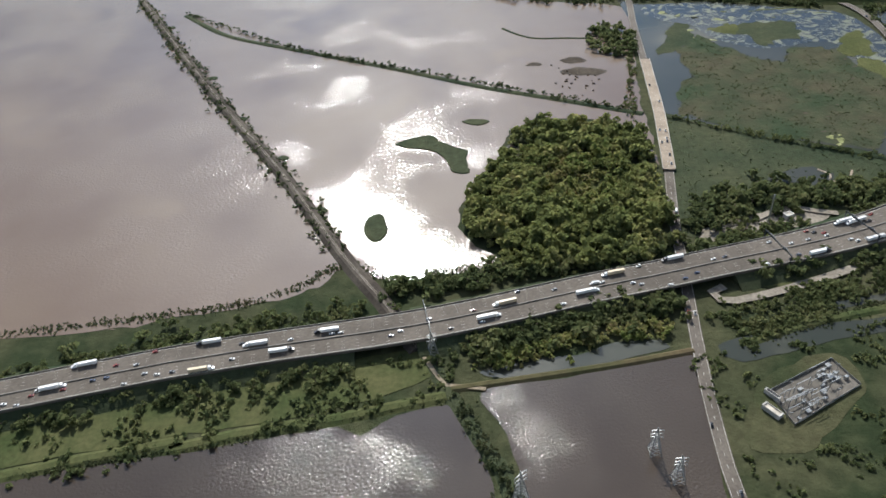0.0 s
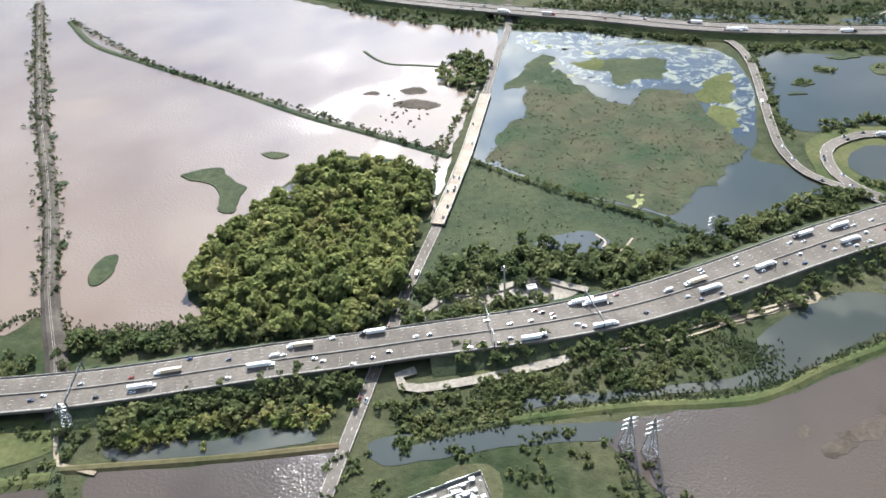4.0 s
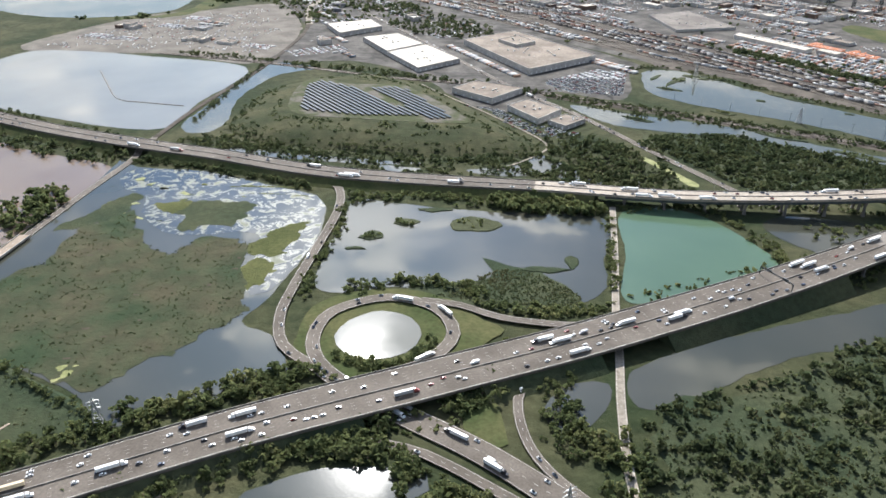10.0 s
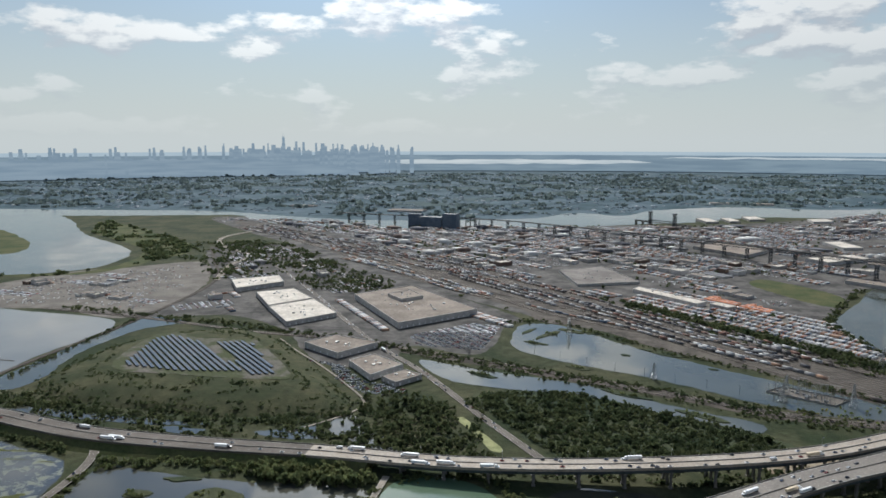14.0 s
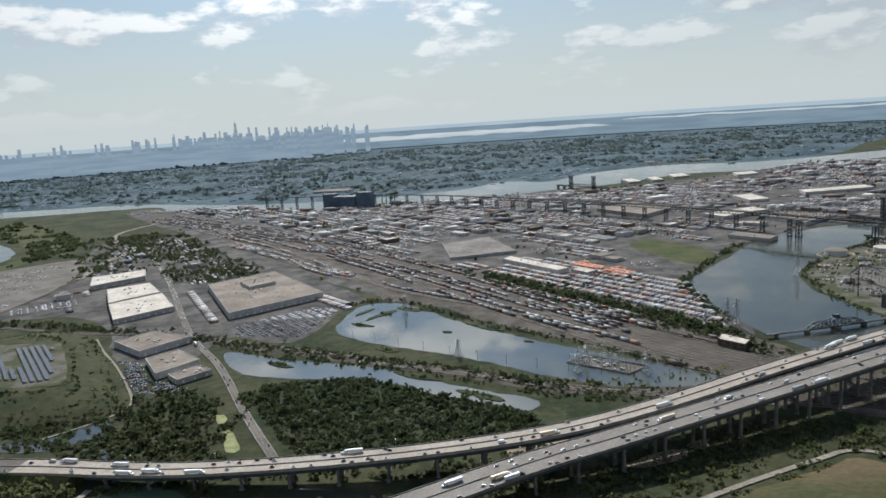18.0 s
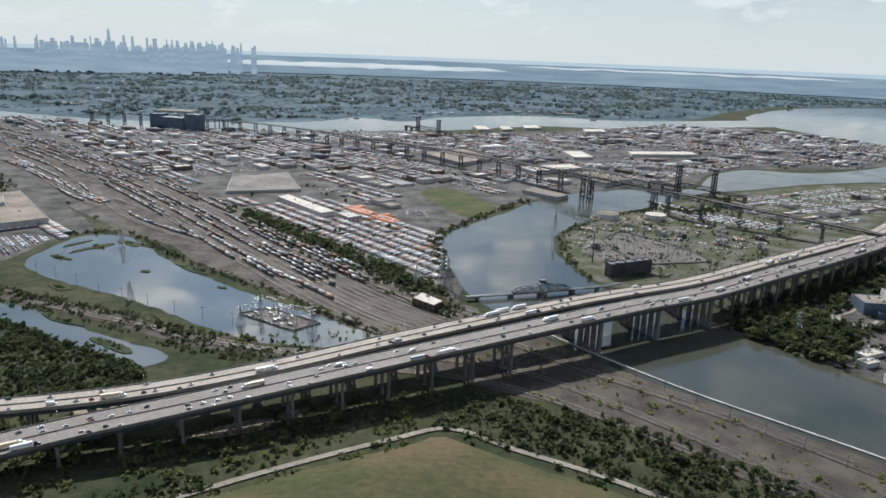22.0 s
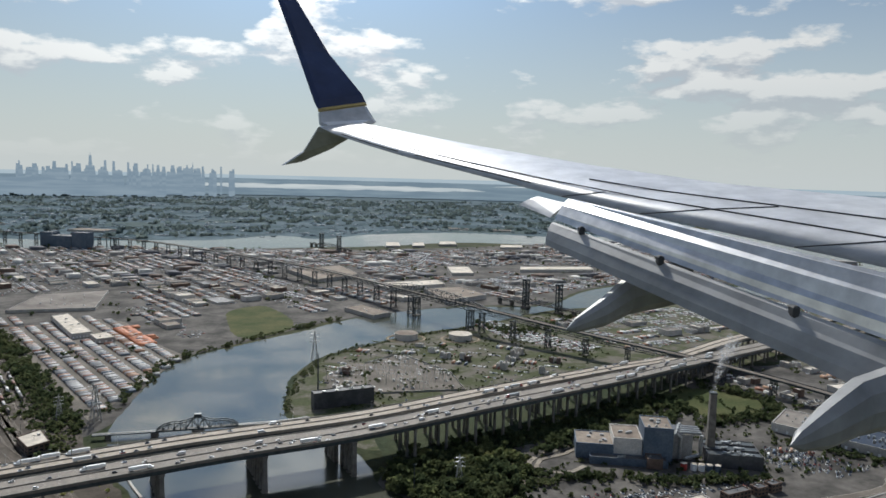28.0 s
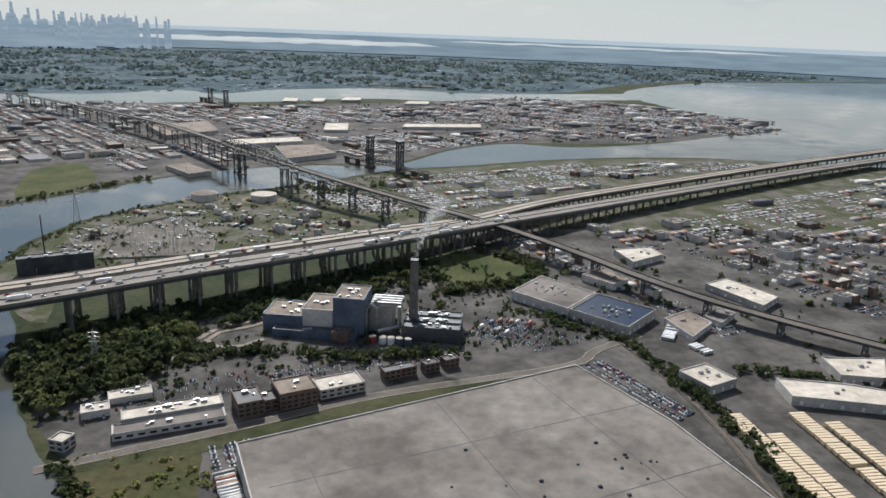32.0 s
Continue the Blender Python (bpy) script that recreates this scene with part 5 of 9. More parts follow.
def wheel_mesh(r, w, gauge):
    """A pair of wheels on one axle."""
    bm = bmesh.new()
    n = 10
    for o in (-gauge, gauge):
        rings = [[bm.verts.new((r * math.cos(2 * math.pi * i / n), o + y, r * math.sin(2 * math.pi * i / n))) for i in range(n)] for y in (-w / 2, w / 2)]
        for i in range(n):
            bm.faces.new((rings[0][i], rings[1][i], rings[1][(i + 1) % n], rings[0][(i + 1) % n]))
        bm.faces.new(rings[0]); bm.faces.new(rings[1][::-1])
    strut(bm, (0, -gauge, 0), (0, gauge, 0), r * 0.2)
    me = bpy.data.meshes.new("axle")
    bm.to_mesh(me); bm.free()
    me.materials.append(M_RUBBER)
    return me


WHEEL, WHEEL_T = wheel_mesh(0.17, 0.11, 0.43), wheel_mesh(0.26, 0.16, 0.5)


def prism(name, side, w, mat, parent, w_top=None):
    """A body drawn from its side view: x, z points, pulled to both sides; the upper points lean in."""
    bm = bmesh.new()
    zs = [p[1] for p in side]
    z0, z1 = min(zs), max(zs)
    wt = w if w_top is None else w_top
    rows = [[bm.verts.new((x, s * (w + (wt - w) * (z - z0) / (z1 - z0)) / 2, z)) for x, z in side] for s in (-1, 1)]
    n = len(side)
    for i in range(n):
        bm.faces.new((rows[0][i], rows[0][(i + 1) % n], rows[1][(i + 1) % n], rows[1][i]))
    bm.faces.new(rows[0][::-1]); bm.faces.new(rows[1])
    bmesh.ops.recalc_face_normals(bm, faces=bm.faces)
    return part(name, bm, mat, parent)


def car(mat, word, tall=0.0):
    root = tagged(new("car"), word + " car driving on the road", "car", "traffic")
    h = 0.42 + tall * 0.4
    prism("body", [(-1.12, 0.12), (1.10, 0.12), (1.14, 0.28), (1.05, h - 0.04), (0.5, h), (-1.0, h + 0.01), (-1.15, 0.3)], 0.92, mat, root)
    gh = prism("glasshouse", [(0.52, h), (0.18, h + 0.27 + tall), (-0.62 - tall, h + 0.28 + tall), (-0.98, h)], 0.86, M_GLASS, root, 0.70)
    prism("roof", [(0.16, h + 0.27 + tall), (0.10, h + 0.30 + tall), (-0.58 - tall, h + 0.31 + tall), (-0.66 - tall, h + 0.27 + tall)], 0.70, mat, gh, 0.66)
    for x in (-0.7, 0.72):
        w = new("axle", WHEEL)
        w.parent, w.location = root, (x, 0, 0.17)
    return root


def lorry(mat, cab, word):
    root = tagged(new("lorry"), word + " articulated lorry on the motorway", "lorry", "traffic")
    bm = bmesh.new()
    bm_box(bm, -1.6, 0, 0.55, 7.4, 1.28, 1.45, bevel=0.05)
    part("trailer", bm, mat, root)
    bm = bmesh.new()
    bm_box(bm, -0.4, 0, 0.38, 9.6, 0.5, 0.18)
    ch = part("chassis", bm, M_STEEL, root)
    cb = prism("cab", [(2.5, 0.3), (4.75, 0.3), (4.8, 0.85), (3.85, 1.0), (3.6, 1.6), (3.0, 1.85), (2.5, 1.85)], 1.2, cab, root, 1.1)
    prism("windscreen", [(3.9, 1.02), (3.66, 1.56), (3.58, 1.5), (3.8, 1.0)], 1.08, M_GLASS, cb, 1.0)
    for x in (-4.6, -3.9, 2.5, 3.1, 4.3):
        w = new("axle", WHEEL_T)
        w.parent, w.location = ch, (x, 0, 0.26)
    return root


def van(mat, word):
    root = tagged(new("box_van"), word + " box van on the motorway", "van", "traffic")
    bm = bmesh.new()
    bm_box(bm, -0.5, 0, 0.35, 2.9, 1.05, 1.05, bevel=0.04)
    part("box", bm, mat, root)
    cb = prism("cab", [(0.9, 0.2), (1.95, 0.2), (1.98, 0.55), (1.6, 0.68), (1.35, 1.05), (0.95, 1.1)], 0.98, mat, root, 0.9)
    prism("windscreen", [(1.63, 0.70), (1.40, 1.02), (1.34, 0.98), (1.55, 0.66)], 0.9, M_GLASS, cb, 0.84)
    for x in (-1.3, 1.4):
        w = new("axle", WHEEL)
        w.parent, w.location = root, (x, 0, 0.17)
    return root


WORDS = ["white", "silver", "black", "white", "dark grey", "red", "dark blue", "grey", "yellow"]
KINDS = [car(m, w, t) for m, w, t in zip(PAINTS, WORDS, (0, 0, 0.1, 0.12, 0.1, 0, 0, 0.05, 0))]
M_TR_RED, M_TR_CREAM = paint("trailer_red", (0.36, 0.05, 0.04), 0.45), paint("trailer_cream", (0.58, 0.47, 0.32), 0.45)
LORRIES = [lorry(M_TRAILER, PAINTS[0], "white"), lorry(M_TRAILER, PAINTS[2], "white and black"), lorry(M_TR_CREAM, PAINTS[0], "cream"), lorry(M_TR_RED, PAINTS[6], "red"), lorry(paint("trailer_grey", (0.30, 0.31, 0.32), 0.45), PAINTS[5], "grey")]
VANS = [van(PAINTS[0], "white"), van(PAINTS[8], "yellow")]
originals = {k: 0 for k in range(len(KINDS) + len(LORRIES) + len(VANS))}


made_cars, far_traffic = [0], []


def drive(line, lanes, gap, share, x0=-1e9, x1=1e9, lift=0.0):
    """Traffic along a line: lanes of (offset, direction), a mean gap, the share of lorries."""
    s = np.r_[0, np.cumsum(np.linalg.norm(np.diff(line[:, :2], axis=0), axis=1))]
    for off, way in lanes:
        t = rng.uniform(2, gap)
        while t < s[-1] - 8:
            x, y, z = (np.interp(t, s, line[:, k]) for k in range(3))
            x2, y2, z2 = (np.interp(t + 2, s, line[:, k]) for k in range(3))
            if x0 < x < x1:
                a = math.atan2(y2 - y, x2 - x)
                u, big = rng.random(), abs(off) > 1.0 and rng.random() < share
                pool, base = (LORRIES, 0) if big else (VANS, 5) if u < 0.08 else (KINDS, 7)
                k = min(len(pool) - 1, int(rng.choice(len(pool), p=(np.array([6.2, 2.2, 0.7, 0.2, 0.7]) / 10 if big else None))))
                m = pose(x - math.sin(a) * off, y + math.cos(a) * off, z + lift, 0, -math.degrees(math.atan2(z2 - z, 2)) * way, math.degrees(a) + (0 if way > 0 else 180))
                if pool is KINDS:
                    made_cars[0] += 1
                if pool is KINDS and made_cars[0] > 285:
                    far_traffic.append((x - math.sin(a) * off, y + math.cos(a) * off, z + lift + 0.12, 2.2, 0.95, 0.5, math.degrees(a)))
                elif originals[base + k] == 0:
                    pool[k].matrix_basis = m
                    originals[base + k] = 1
                else:
                    copy_thing(pool[k], m)
                if big:
                    t += 8
            t += 3 + rng.exponential(gap)


A_LANES = [(-7.5, 1), (-5.7, 1), (-3.9, 1), (-2.1, 1), (2.1, -1), (3.9, -1), (5.7, -1), (7.5, -1)]
drive(LINE_A, A_LANES, 48, 0.20, -260, 120)
drive(LINE_A, A_LANES, 27, 0.20, 120, 540)
drive(LINE_A, A_LANES[:-1], 28, 0.12, 540, 1260)
drive(LINE_B, [(-5.2, 1), (-3.2, 1), (3.2, -1), (5.2, -1)], 50, 0.14, -150, 480)
drive(LINE_B, [(-5.0, 1), (-3.2, 1), (3.2, -1), (5.0, -1)], 28, 0.10, 480, 1260)
drive(BR1, [(-1.5, 1), (1.5, -1)], 30, 0.0)
drive(z_line([(77, 60), (77, 143), (80, 179), (86, 225), (90, 253), (93, 276), (102, 325)], 0.5), [(-1.2, 1), (1.2, -1)], 40, 0.0)
drive(z_line(RAMP, 1.2), [(-1.3, 1), (1.3, -1)], 45, 0.1)
drive(z_line(LOOP, 1.3), [(-1.5, -1), (1.5, -1)], 30, 0.15)
drive(z_line([(318, 332), (333, 321), (362, 302), (387, 281), (420, 250)], 0.9), [(-3.5, 1), (-1.5, 1), (1.5, -1), (3.5, -1)], 32, 0.18)
drive(z_line([(277, 300), (310, 306), (335, 303), (368, 283), (392, 266)], 1.0), [(0, 1)], 40, 0.2)
drive(z_line([(392, 357), (384, 346), (378, 330), (379, 310), (386, 293), (402, 274)], 0.8), [(0, 1)], 14, 0.0)
drive(z_line(ROAD3, 0.4), [(-1.4, 1), (1.4, -1)], 22, 0.06)


def rows_fill(pts, turn, du, dv, dims, fill=0.9, band=0, gap=0.0, sharp=True, z=0.1, jitter=0.1, gaps=()):
    """Rows of parked boxes in an outline: du along the row, dv between rows; every band rows leave an aisle."""
    o = outline(pts, 8.0, 0, sharp)
    c = o.mean(0)
    a = radians(turn)
    e1, e2 = np.array((math.cos(a), math.sin(a))), np.array((-math.sin(a), math.cos(a)))
    uv = (o - c) @ np.stack([e1, e2], 1)
    us = np.arange(uv[:, 0].min(), uv[:, 0].max(), du)
    vs, v, i = [], uv[:, 1].min(), 0
    while v < uv[:, 1].max():
        vs.append(v)
        i += 1
        v += dv + (gap if band and i % band == 0 else 0)
    g = np.array([(u, w) for w in vs for u in us])
    if uv[:, 1].max() - uv[:, 1].min() < dv * 1.3:
        g = np.array([(u, (uv[:, 1].max() + uv[:, 1].min()) / 2) for u in us])
    if not len(g):
        return np.zeros((0, 7))
    g = g[rng.random(len(g)) < fill] 
    p = c + g @ np.stack([e1, e2])
    ok = inside(o, p)
    for q in gaps:
        ok &= ~inside(np.asarray(q, float), p)
    p = p[ok] + rng.normal(0, jitter, (int(ok.sum()), 2))
    n = len(p)
    l, w, h = dims
    return np.c_[p, np.full(n, z), l * rng.uniform(0.9, 1.05, n), np.full(n, w), h * rng.uniform(0.85, 1.15, n), turn + 90 + rng.normal(0, 1, n)]


def parked_cars(name, rows, label):
    """Parked cars: a low body and a narrower cabin each, in one mesh."""
    r = np.asarray(rows)
    if not len(r):
        return
    low, cab = r.copy(), r.copy()
    low[:, 5] = 0.42
    cab[:, 2] += 0.42; cab[:, 3] *= 0.48; cab[:, 4] *= 0.74; cab[:, 5] = 0.28
    ob = tagged(box_mesh(name, low, M_PARKED), label, "parked cars", kind="stuff")
    box_mesh("cabin", cab[cab[:, 1] < 800], M_GLASS, ob)


parked_cars("traffic", far_traffic, "cars in many colours driving on the far carriageways")
# ---- buildings ----
def building(name, pts, h, wall, roof, label, units=4, doors=0, category="warehouse", group="", base=0.05, glass=0, unit_mat=None, unit_size=1.0):
    """A flat-roofed building on a straight-sided plan: walls with a parapet, a roof inside them, rooftop units, dock doors, windows."""
    p = np.asarray(pts, float)
    c = p.mean(0)
    q = p - c
    if sum(q[i][0] * q[(i + 1) % len(q)][1] - q[(i + 1) % len(q)][0] * q[i][1] for i in range(len(q))) < 0:
        q = q[::-1]
    root = tagged(new(name), label, category, group)
    root.location = (c[0], c[1], base)
    n = len(q)
    k = 1 - 0.6 / np.linalg.norm(q, axis=1)[:, None]
    inn = q * k
    bm = bmesh.new()
    rings = [[bm.verts.new((x, y, z)) for x, y in a] for a, z in ((q, 0), (q, h + 0.45), (inn, h + 0.45), (inn, h - 0.1))]
    for a, b in zip(rings, rings[1:]):
        for i in range(n):
            bm.faces.new((a[i], a[(i + 1) % n], b[(i + 1) % n], b[i]))
    wl = part("wall", bm, wall, root)
    bm = bmesh.new()
    bm.faces.new([bm.verts.new((x, y, h)) for x, y in q * (1 - 0.3 / np.linalg.norm(q, axis=1)[:, None])])
    rf = part("roof", bm, roof, root)
    e = q[1] - q[0]
    turn = math.degrees(math.atan2(e[1], e[0]))
    for i in range(units):
        w = rng.dirichlet(np.ones(n) * 1.3)
        x, y = (w[:, None] * q * 0.85).sum(0)
        s = rng.uniform(0.5, 1.3) * unit_size
        bm = bmesh.new()
        bm_box(bm, x, y, h, 1.8 * s, 1.2 * s, 0.8 * s, turn, bevel=0.06)
        bm_box(bm, x, y, h + 0.8 * s, 0.7 * s, 0.7 * s, 0.15, turn)
        part("rooftop_unit", bm, unit_mat or M_GALV, rf)
    # doors and windows along the sides that look south
    for i in range(n):
        a, b = q[i], q[(i + 1) % n]
        d = b - a
        ln = np.linalg.norm(d)
        out = np.array((d[1], -d[0])) / ln
        if out[1] > -0.2:
            continue
        t = math.degrees(math.atan2(d[1], d[0]))
        m = min(doors, int(ln / 2.6)) if ln > 9 else 0
        for j in range(m):
            x, y = a + d * (j + 0.5) / m + out * 0.03
            bm = bmesh.new()
            bm_box(bm, x, y, 0.5, 1.3, 0.12, min(1.6, h * 0.5), t)
            part("dock_door", bm, M_TRAILER, wl)
        m = min(glass, int(ln / 2.2))
        for j in range(m):
            for z in np.arange(0.9, h - 0.9, 1.9):
                x, y = a + d * (j + 0.5) / m + out * 0.02
                bm = bmesh.new()
                bm_box(bm, x, y, z, ln / m * 0.6, 0.1, 0.9, t)
                part("window", bm, M_GLASS, wl)
    return root


def rect(x, y, l, w, turn):
    a = radians(turn)
    return [(x + u * l / 2 * math.cos(a) - v * w / 2 * math.sin(a), y + u * l / 2 * math.sin(a) + v * w / 2 * math.cos(a)) for u, v in ((-1, -1), (1, -1), (1, 1), (-1, 1))]


building("warehouse", [(247, 952), (285, 974), (318, 922), (280, 885)], 5, M_WALL, M_ROOF_W, "large warehouse with a bright white flat roof", 10, 8)
building("warehouse", [(281, 883), (320, 921), (357, 857), (316, 818)], 4.5, M_WALL, M_ROOF_W, "large warehouse with a bright white flat roof", 10, 8)
building("warehouse", [(194, 1026), (246, 1055), (263, 1014), (218, 972)], 5, M_WALL, M_ROOF_W, "white-roofed warehouse beside the avenue", 8, 6)
building("distribution_centre", [(362, 940), (422, 990), (498, 872), (424, 812)], 6, M_WALL, M_ROOF_B, "huge beige-roofed distribution centre with roof plant", 26, 14, "warehouse")
building("roof_storey", [(400, 930), (424, 950), (440, 920), (418, 902)], 9, M_WALL, M_ROOF_B, "raised beige upper storey on a warehouse", 6, 0, "warehouse")
building("factory", [(350, 747), (372, 772), (413, 750), (384, 716)], 5, M_WALL, M_ROOF_B, "beige-roofed factory hall beside a scrap yard", 8, 5)
building("factory", [(396, 699), (414, 716), (440, 690), (418, 663)], 4.5, M_WALL, M_ROOF_B, "beige-roofed factory hall beside a scrap yard", 6, 5)
building("factory", [(426, 664), (442, 680), (456, 668), (438, 650)], 3.5, M_WALL, M_ROOF_B, "small workshop with a beige roof", 4, 3)
building("long_warehouse", [(680, 988), (690, 1001), (744, 922), (731, 912)], 4.5, M_WALL, M_ROOF_W, "long white-roofed shed in a trailer yard", 6, 10)
building("warehouse", [(745, 915), (755, 925), (770, 905), (758, 896)], 4, M_WALL, M_ROOF_W, "small white-roofed shed in a trailer yard", 2, 3)
building("signal_house", [(806, 668), (819, 653), (826, 662), (813, 680)], 4.5, M_WALL_BR, M_ROOF_W, "brick railway building with a white roof", 1, 0, "building", glass=4)
building("warehouse", [(853, 1340), (924, 1395), (958, 1300), (905, 1245)], 5, M_WALL, M_ROOF_B, "wide beige-roofed terminal building", 14, 8)
building("warehouse", [(1045, 1180), (1091, 1201), (1118, 1140), (1068, 1098)], 5, M_WALL, M_ROOF_B, "beige-roofed warehouse on the riverside", 10, 8)
building("warehouse", [(981, 1222), (1066, 1257), (1074, 1222), (997, 1184)], 5, M_WALL, M_ROOF_W, "pale long warehouse at the river", 8, 8)
for pts, m, wd in (([(992, 1713), (1020, 1718), (1017, 1790), (991, 1785)], M_ROOF_W, "white"), ([(1044, 1722), (1069, 1727), (1069, 1795), (1047, 1790)], M_ROOF_W, "white"), ([(1099, 1760), (1137, 1766), (1138, 1830), (1106, 1825)], M_ROOF_W, "white"), ([(1220, 1720), (1267, 1728), (1274, 1780), (1230, 1774)], M_ROOF_W, "white"), ([(1202, 1383), (1321, 1397), (1325, 1435), (1209, 1420)], M_ROOF_W, "white"), ([(1092, 1334), (1125, 1338), (1124, 1410), (1091, 1406)], M_ROOF_W, "white"), ([(954, 1052), (986, 1011), (1003, 1027), (972, 1070)], M_ROOF_B, "tan")):
    building("far_warehouse", pts, 4, M_WALL, m, "%s-roofed warehouse on the far river bank" % wd, 2, 0, group="river warehouses")
building("depot", [(621, 1020), (610, 1118), (672, 1150), (700, 1040)], 3, M_WALL, M_ROOF_G, "huge low grey-roofed depot beside the railway yard", 12, 0)
building("warehouse", [(1234, 690), (1257, 716), (1281, 687), (1259, 663)], 5, M_WALL, M_ROOF_G, "large grey warehouse with white roof vents", 14, 6)
building("warehouse", [(1260, 662), (1282, 686), (1306, 661), (1283, 638)], 5, M_WALL, M_PANEL, "warehouse roof covered with dark solar panels", 18, 6)
building("cold_store", [(1111, 535), (1243, 591), (1266, 545), (1282, 490), (1300, 440), (1155, 395)], 8, M_WALL, M_ROOF_G, "vast grey flat-roofed warehouse with small roof vents", 46, 12, unit_mat=M_STEEL, unit_size=0.6)
for a, c in (((1130, 540), (1175, 405)), ((1180, 563), (1230, 418)), ((1222, 580), (1275, 440)), ((1125, 510), (1268, 560)), ((1140, 470), (1282, 520))):
    tagged(strip("roof_seam", np.array([(*a, 8.12), (*c, 8.12)]), 0.25, 0.05, M_ROOF_D), "dark seam across a vast grey roof", "roof seam", kind="structure")
building("workshop", rect(1301, 588, 17, 17, 25), 4, M_WALL, M_ROOF_W, "square workshop with a black and white roof", 6, 3, "building")
building("warehouse", [(1330, 584), (1358, 578), (1384, 566), (1374, 556), (1328, 568)], 4, M_WALL, M_ROOF_W, "white-roofed shed behind trees", 2, 6)
building("terminal_screen", rect(974, 738, 40, 7, 22), 10, M_ROOF_D, M_ROOF_D, "dark louvred transformer hall at the water's edge", 6, 0, "building")
building("brick_works", rect(1083, 560, 39, 7, 18), 2.6, M_WALL, M_ROOF_G, "long low pale works building", 4, 0, "building", glass=10)
building("brick_works", rect(1082, 568.5, 36, 8, 19), 3.6, M_WALL, M_ROOF_W, "cluttered works building with rusty pipes on its roof", 14, 0, "building", glass=8)
building("brick_works", rect(1109, 572, 10, 12, 22), 6.0, M_WALL_BR, M_ROOF_D, "tall brick works block with broken windows", 3, 0, "building", glass=6)
building("brick_works", rect(1126, 579, 15, 13, 22), 6.8, M_WALL_BR, M_ROOF_B, "tall brick works block with broken windows", 3, 0, "building", glass=6)
building("brick_works", rect(1143, 587, 19, 11, 22), 4, M_WALL, M_ROOF_W, "low white-roofed works building", 2, 0, "building", glass=6)
building("brick_works", rect(1116.5, 575, 6, 8, 22), 4.2, M_WALL_BR, M_ROOF_D, "low brick link between two works blocks", 1, 0, "building", glass=2)
building("boat_house", rect(1050, 548, 6, 6, 70), 4, M_WALL, M_ROOF_W, "small white house at the river bank", 0, 0, "building", glass=2)
for x, y, l in ((1168, 599, 15), (1182, 604, 7), (1191, 608, 7)):
    building("brick_shed", rect(x, y, l, 5, 22), 4, M_WALL_BR, M_ROOF_D, "dark brick shed beside the works road", 1, 0, "building", glass=6)

# the power plant
PT = -11.0
def plant_at(u, v):
    a = radians(PT)
    return 1104 + u * math.cos(a) - v * math.sin(a), 650 + u * math.sin(a) + v * math.cos(a)


def plant_block(u, v, l, w, h, wall, roof, label, units=3, glass=0):
    return building("power_plant_hall", rect(*plant_at(u, v), l, w, PT), h, wall, roof, label, units, 0, "power plant", glass=glass)


plant_block(10, 10, 20, 20, 8, M_WALL_BL, M_ROOF_B, "low blue-grey power plant hall with a tan roof", 6)
plant_block(27, 11, 15, 22, 12, M_WALL, M_ROOF_B, "pale power plant hall with a tan roof", 6)
plant_block(42.5, 9, 15, 20, 19, M_WALL_BL, M_ROOF_B, "tall dark blue boiler house", 12)
plant_block(57, 14, 10, 12, 13, M_WALL, M_ROOF_W, "grey filter house of the power plant", 2)
plant_block(27, -4, 40, 6, 3.5, M_WALL_BL, M_ROOF_D, "low dark annex of the power plant", 3)
plant_block(40, -5, 8, 8, 5, M_WALL_BR, M_ROOF_D, "red-brown annex of the power plant", 1)
for k in range(3):
    ob = building("cooling_unit", rect(*plant_at(82, 2 + 8 * k), 28, 6.5, PT), 7, M_ROOF_D, M_STEEL, "long dark air-cooled condenser bank", 10, 0, "cooling unit")


def duct(points, r, label):
    bm = bmesh.new()
    for a, b in zip(points, points[1:]):
        d = Vector(b) - Vector(a)
        m = Matrix.Translation((Vector(a) + Vector(b)) / 2) @ d.to_track_quat("Z", "Y").to_matrix().to_4x4()
        bmesh.ops.create_cone(bm, cap_ends=True, segments=10, radius1=r, radius2=r, depth=d.length + r, matrix=m)
    tagged(part("flue_duct", bm, M_GALV), label, "duct", "plant ducts")


for k in range(5):
    x, y = plant_at(50 + 1.2 * k, 4 + 4 * k)
    duct([(x, y, 0), (x, y, 13), (x + 2.5, y, 15), (x + 5, y, 13), (x + 5, y, 2)], 0.9, "curved silver flue duct between plant buildings")
for k in range(4):
    x, y = plant_at(52, 9 + 3.2 * k)
    x2, y2 = plant_at(66, 9 + 3.2 * k)
    duct([(x, y, 14.5), (x2, y2, 14.5)], 0.8, "horizontal silver flue duct on the plant roof")
x, y = plant_at(66, 6)
duct([(x, y, 14), (x, y, 4), (x - 10, y - 4, 3.5)], 0.9, "bent silver flue duct")
for k, (u, m) in enumerate(((55, M_TR_RED), (60, M_TRAILER), (64, M_TRAILER), (68, M_WALL_BL), (72, M_WALL_BL))):
    root = tagged(new("storage_tank"), "small upright storage tank beside the power plant", "tank", "plant tanks")
    root.location = (*plant_at(u, -6), 0.05)
    bm = bmesh.new(); cyl(bm, 0, 0, 0, 1.7, 3.4, 16); part("shell", bm, m, root)
    bm = bmesh.new(); cyl(bm, 0, 0, 3.4, 1.7, 0.5, 16, 0.3); part("lid", bm, M_ROOF_W, root)
root = tagged(new("chimney"), "tall square grey chimney of the power plant", "chimney")
root.location = (*plant_at(72, 12), 0.05)
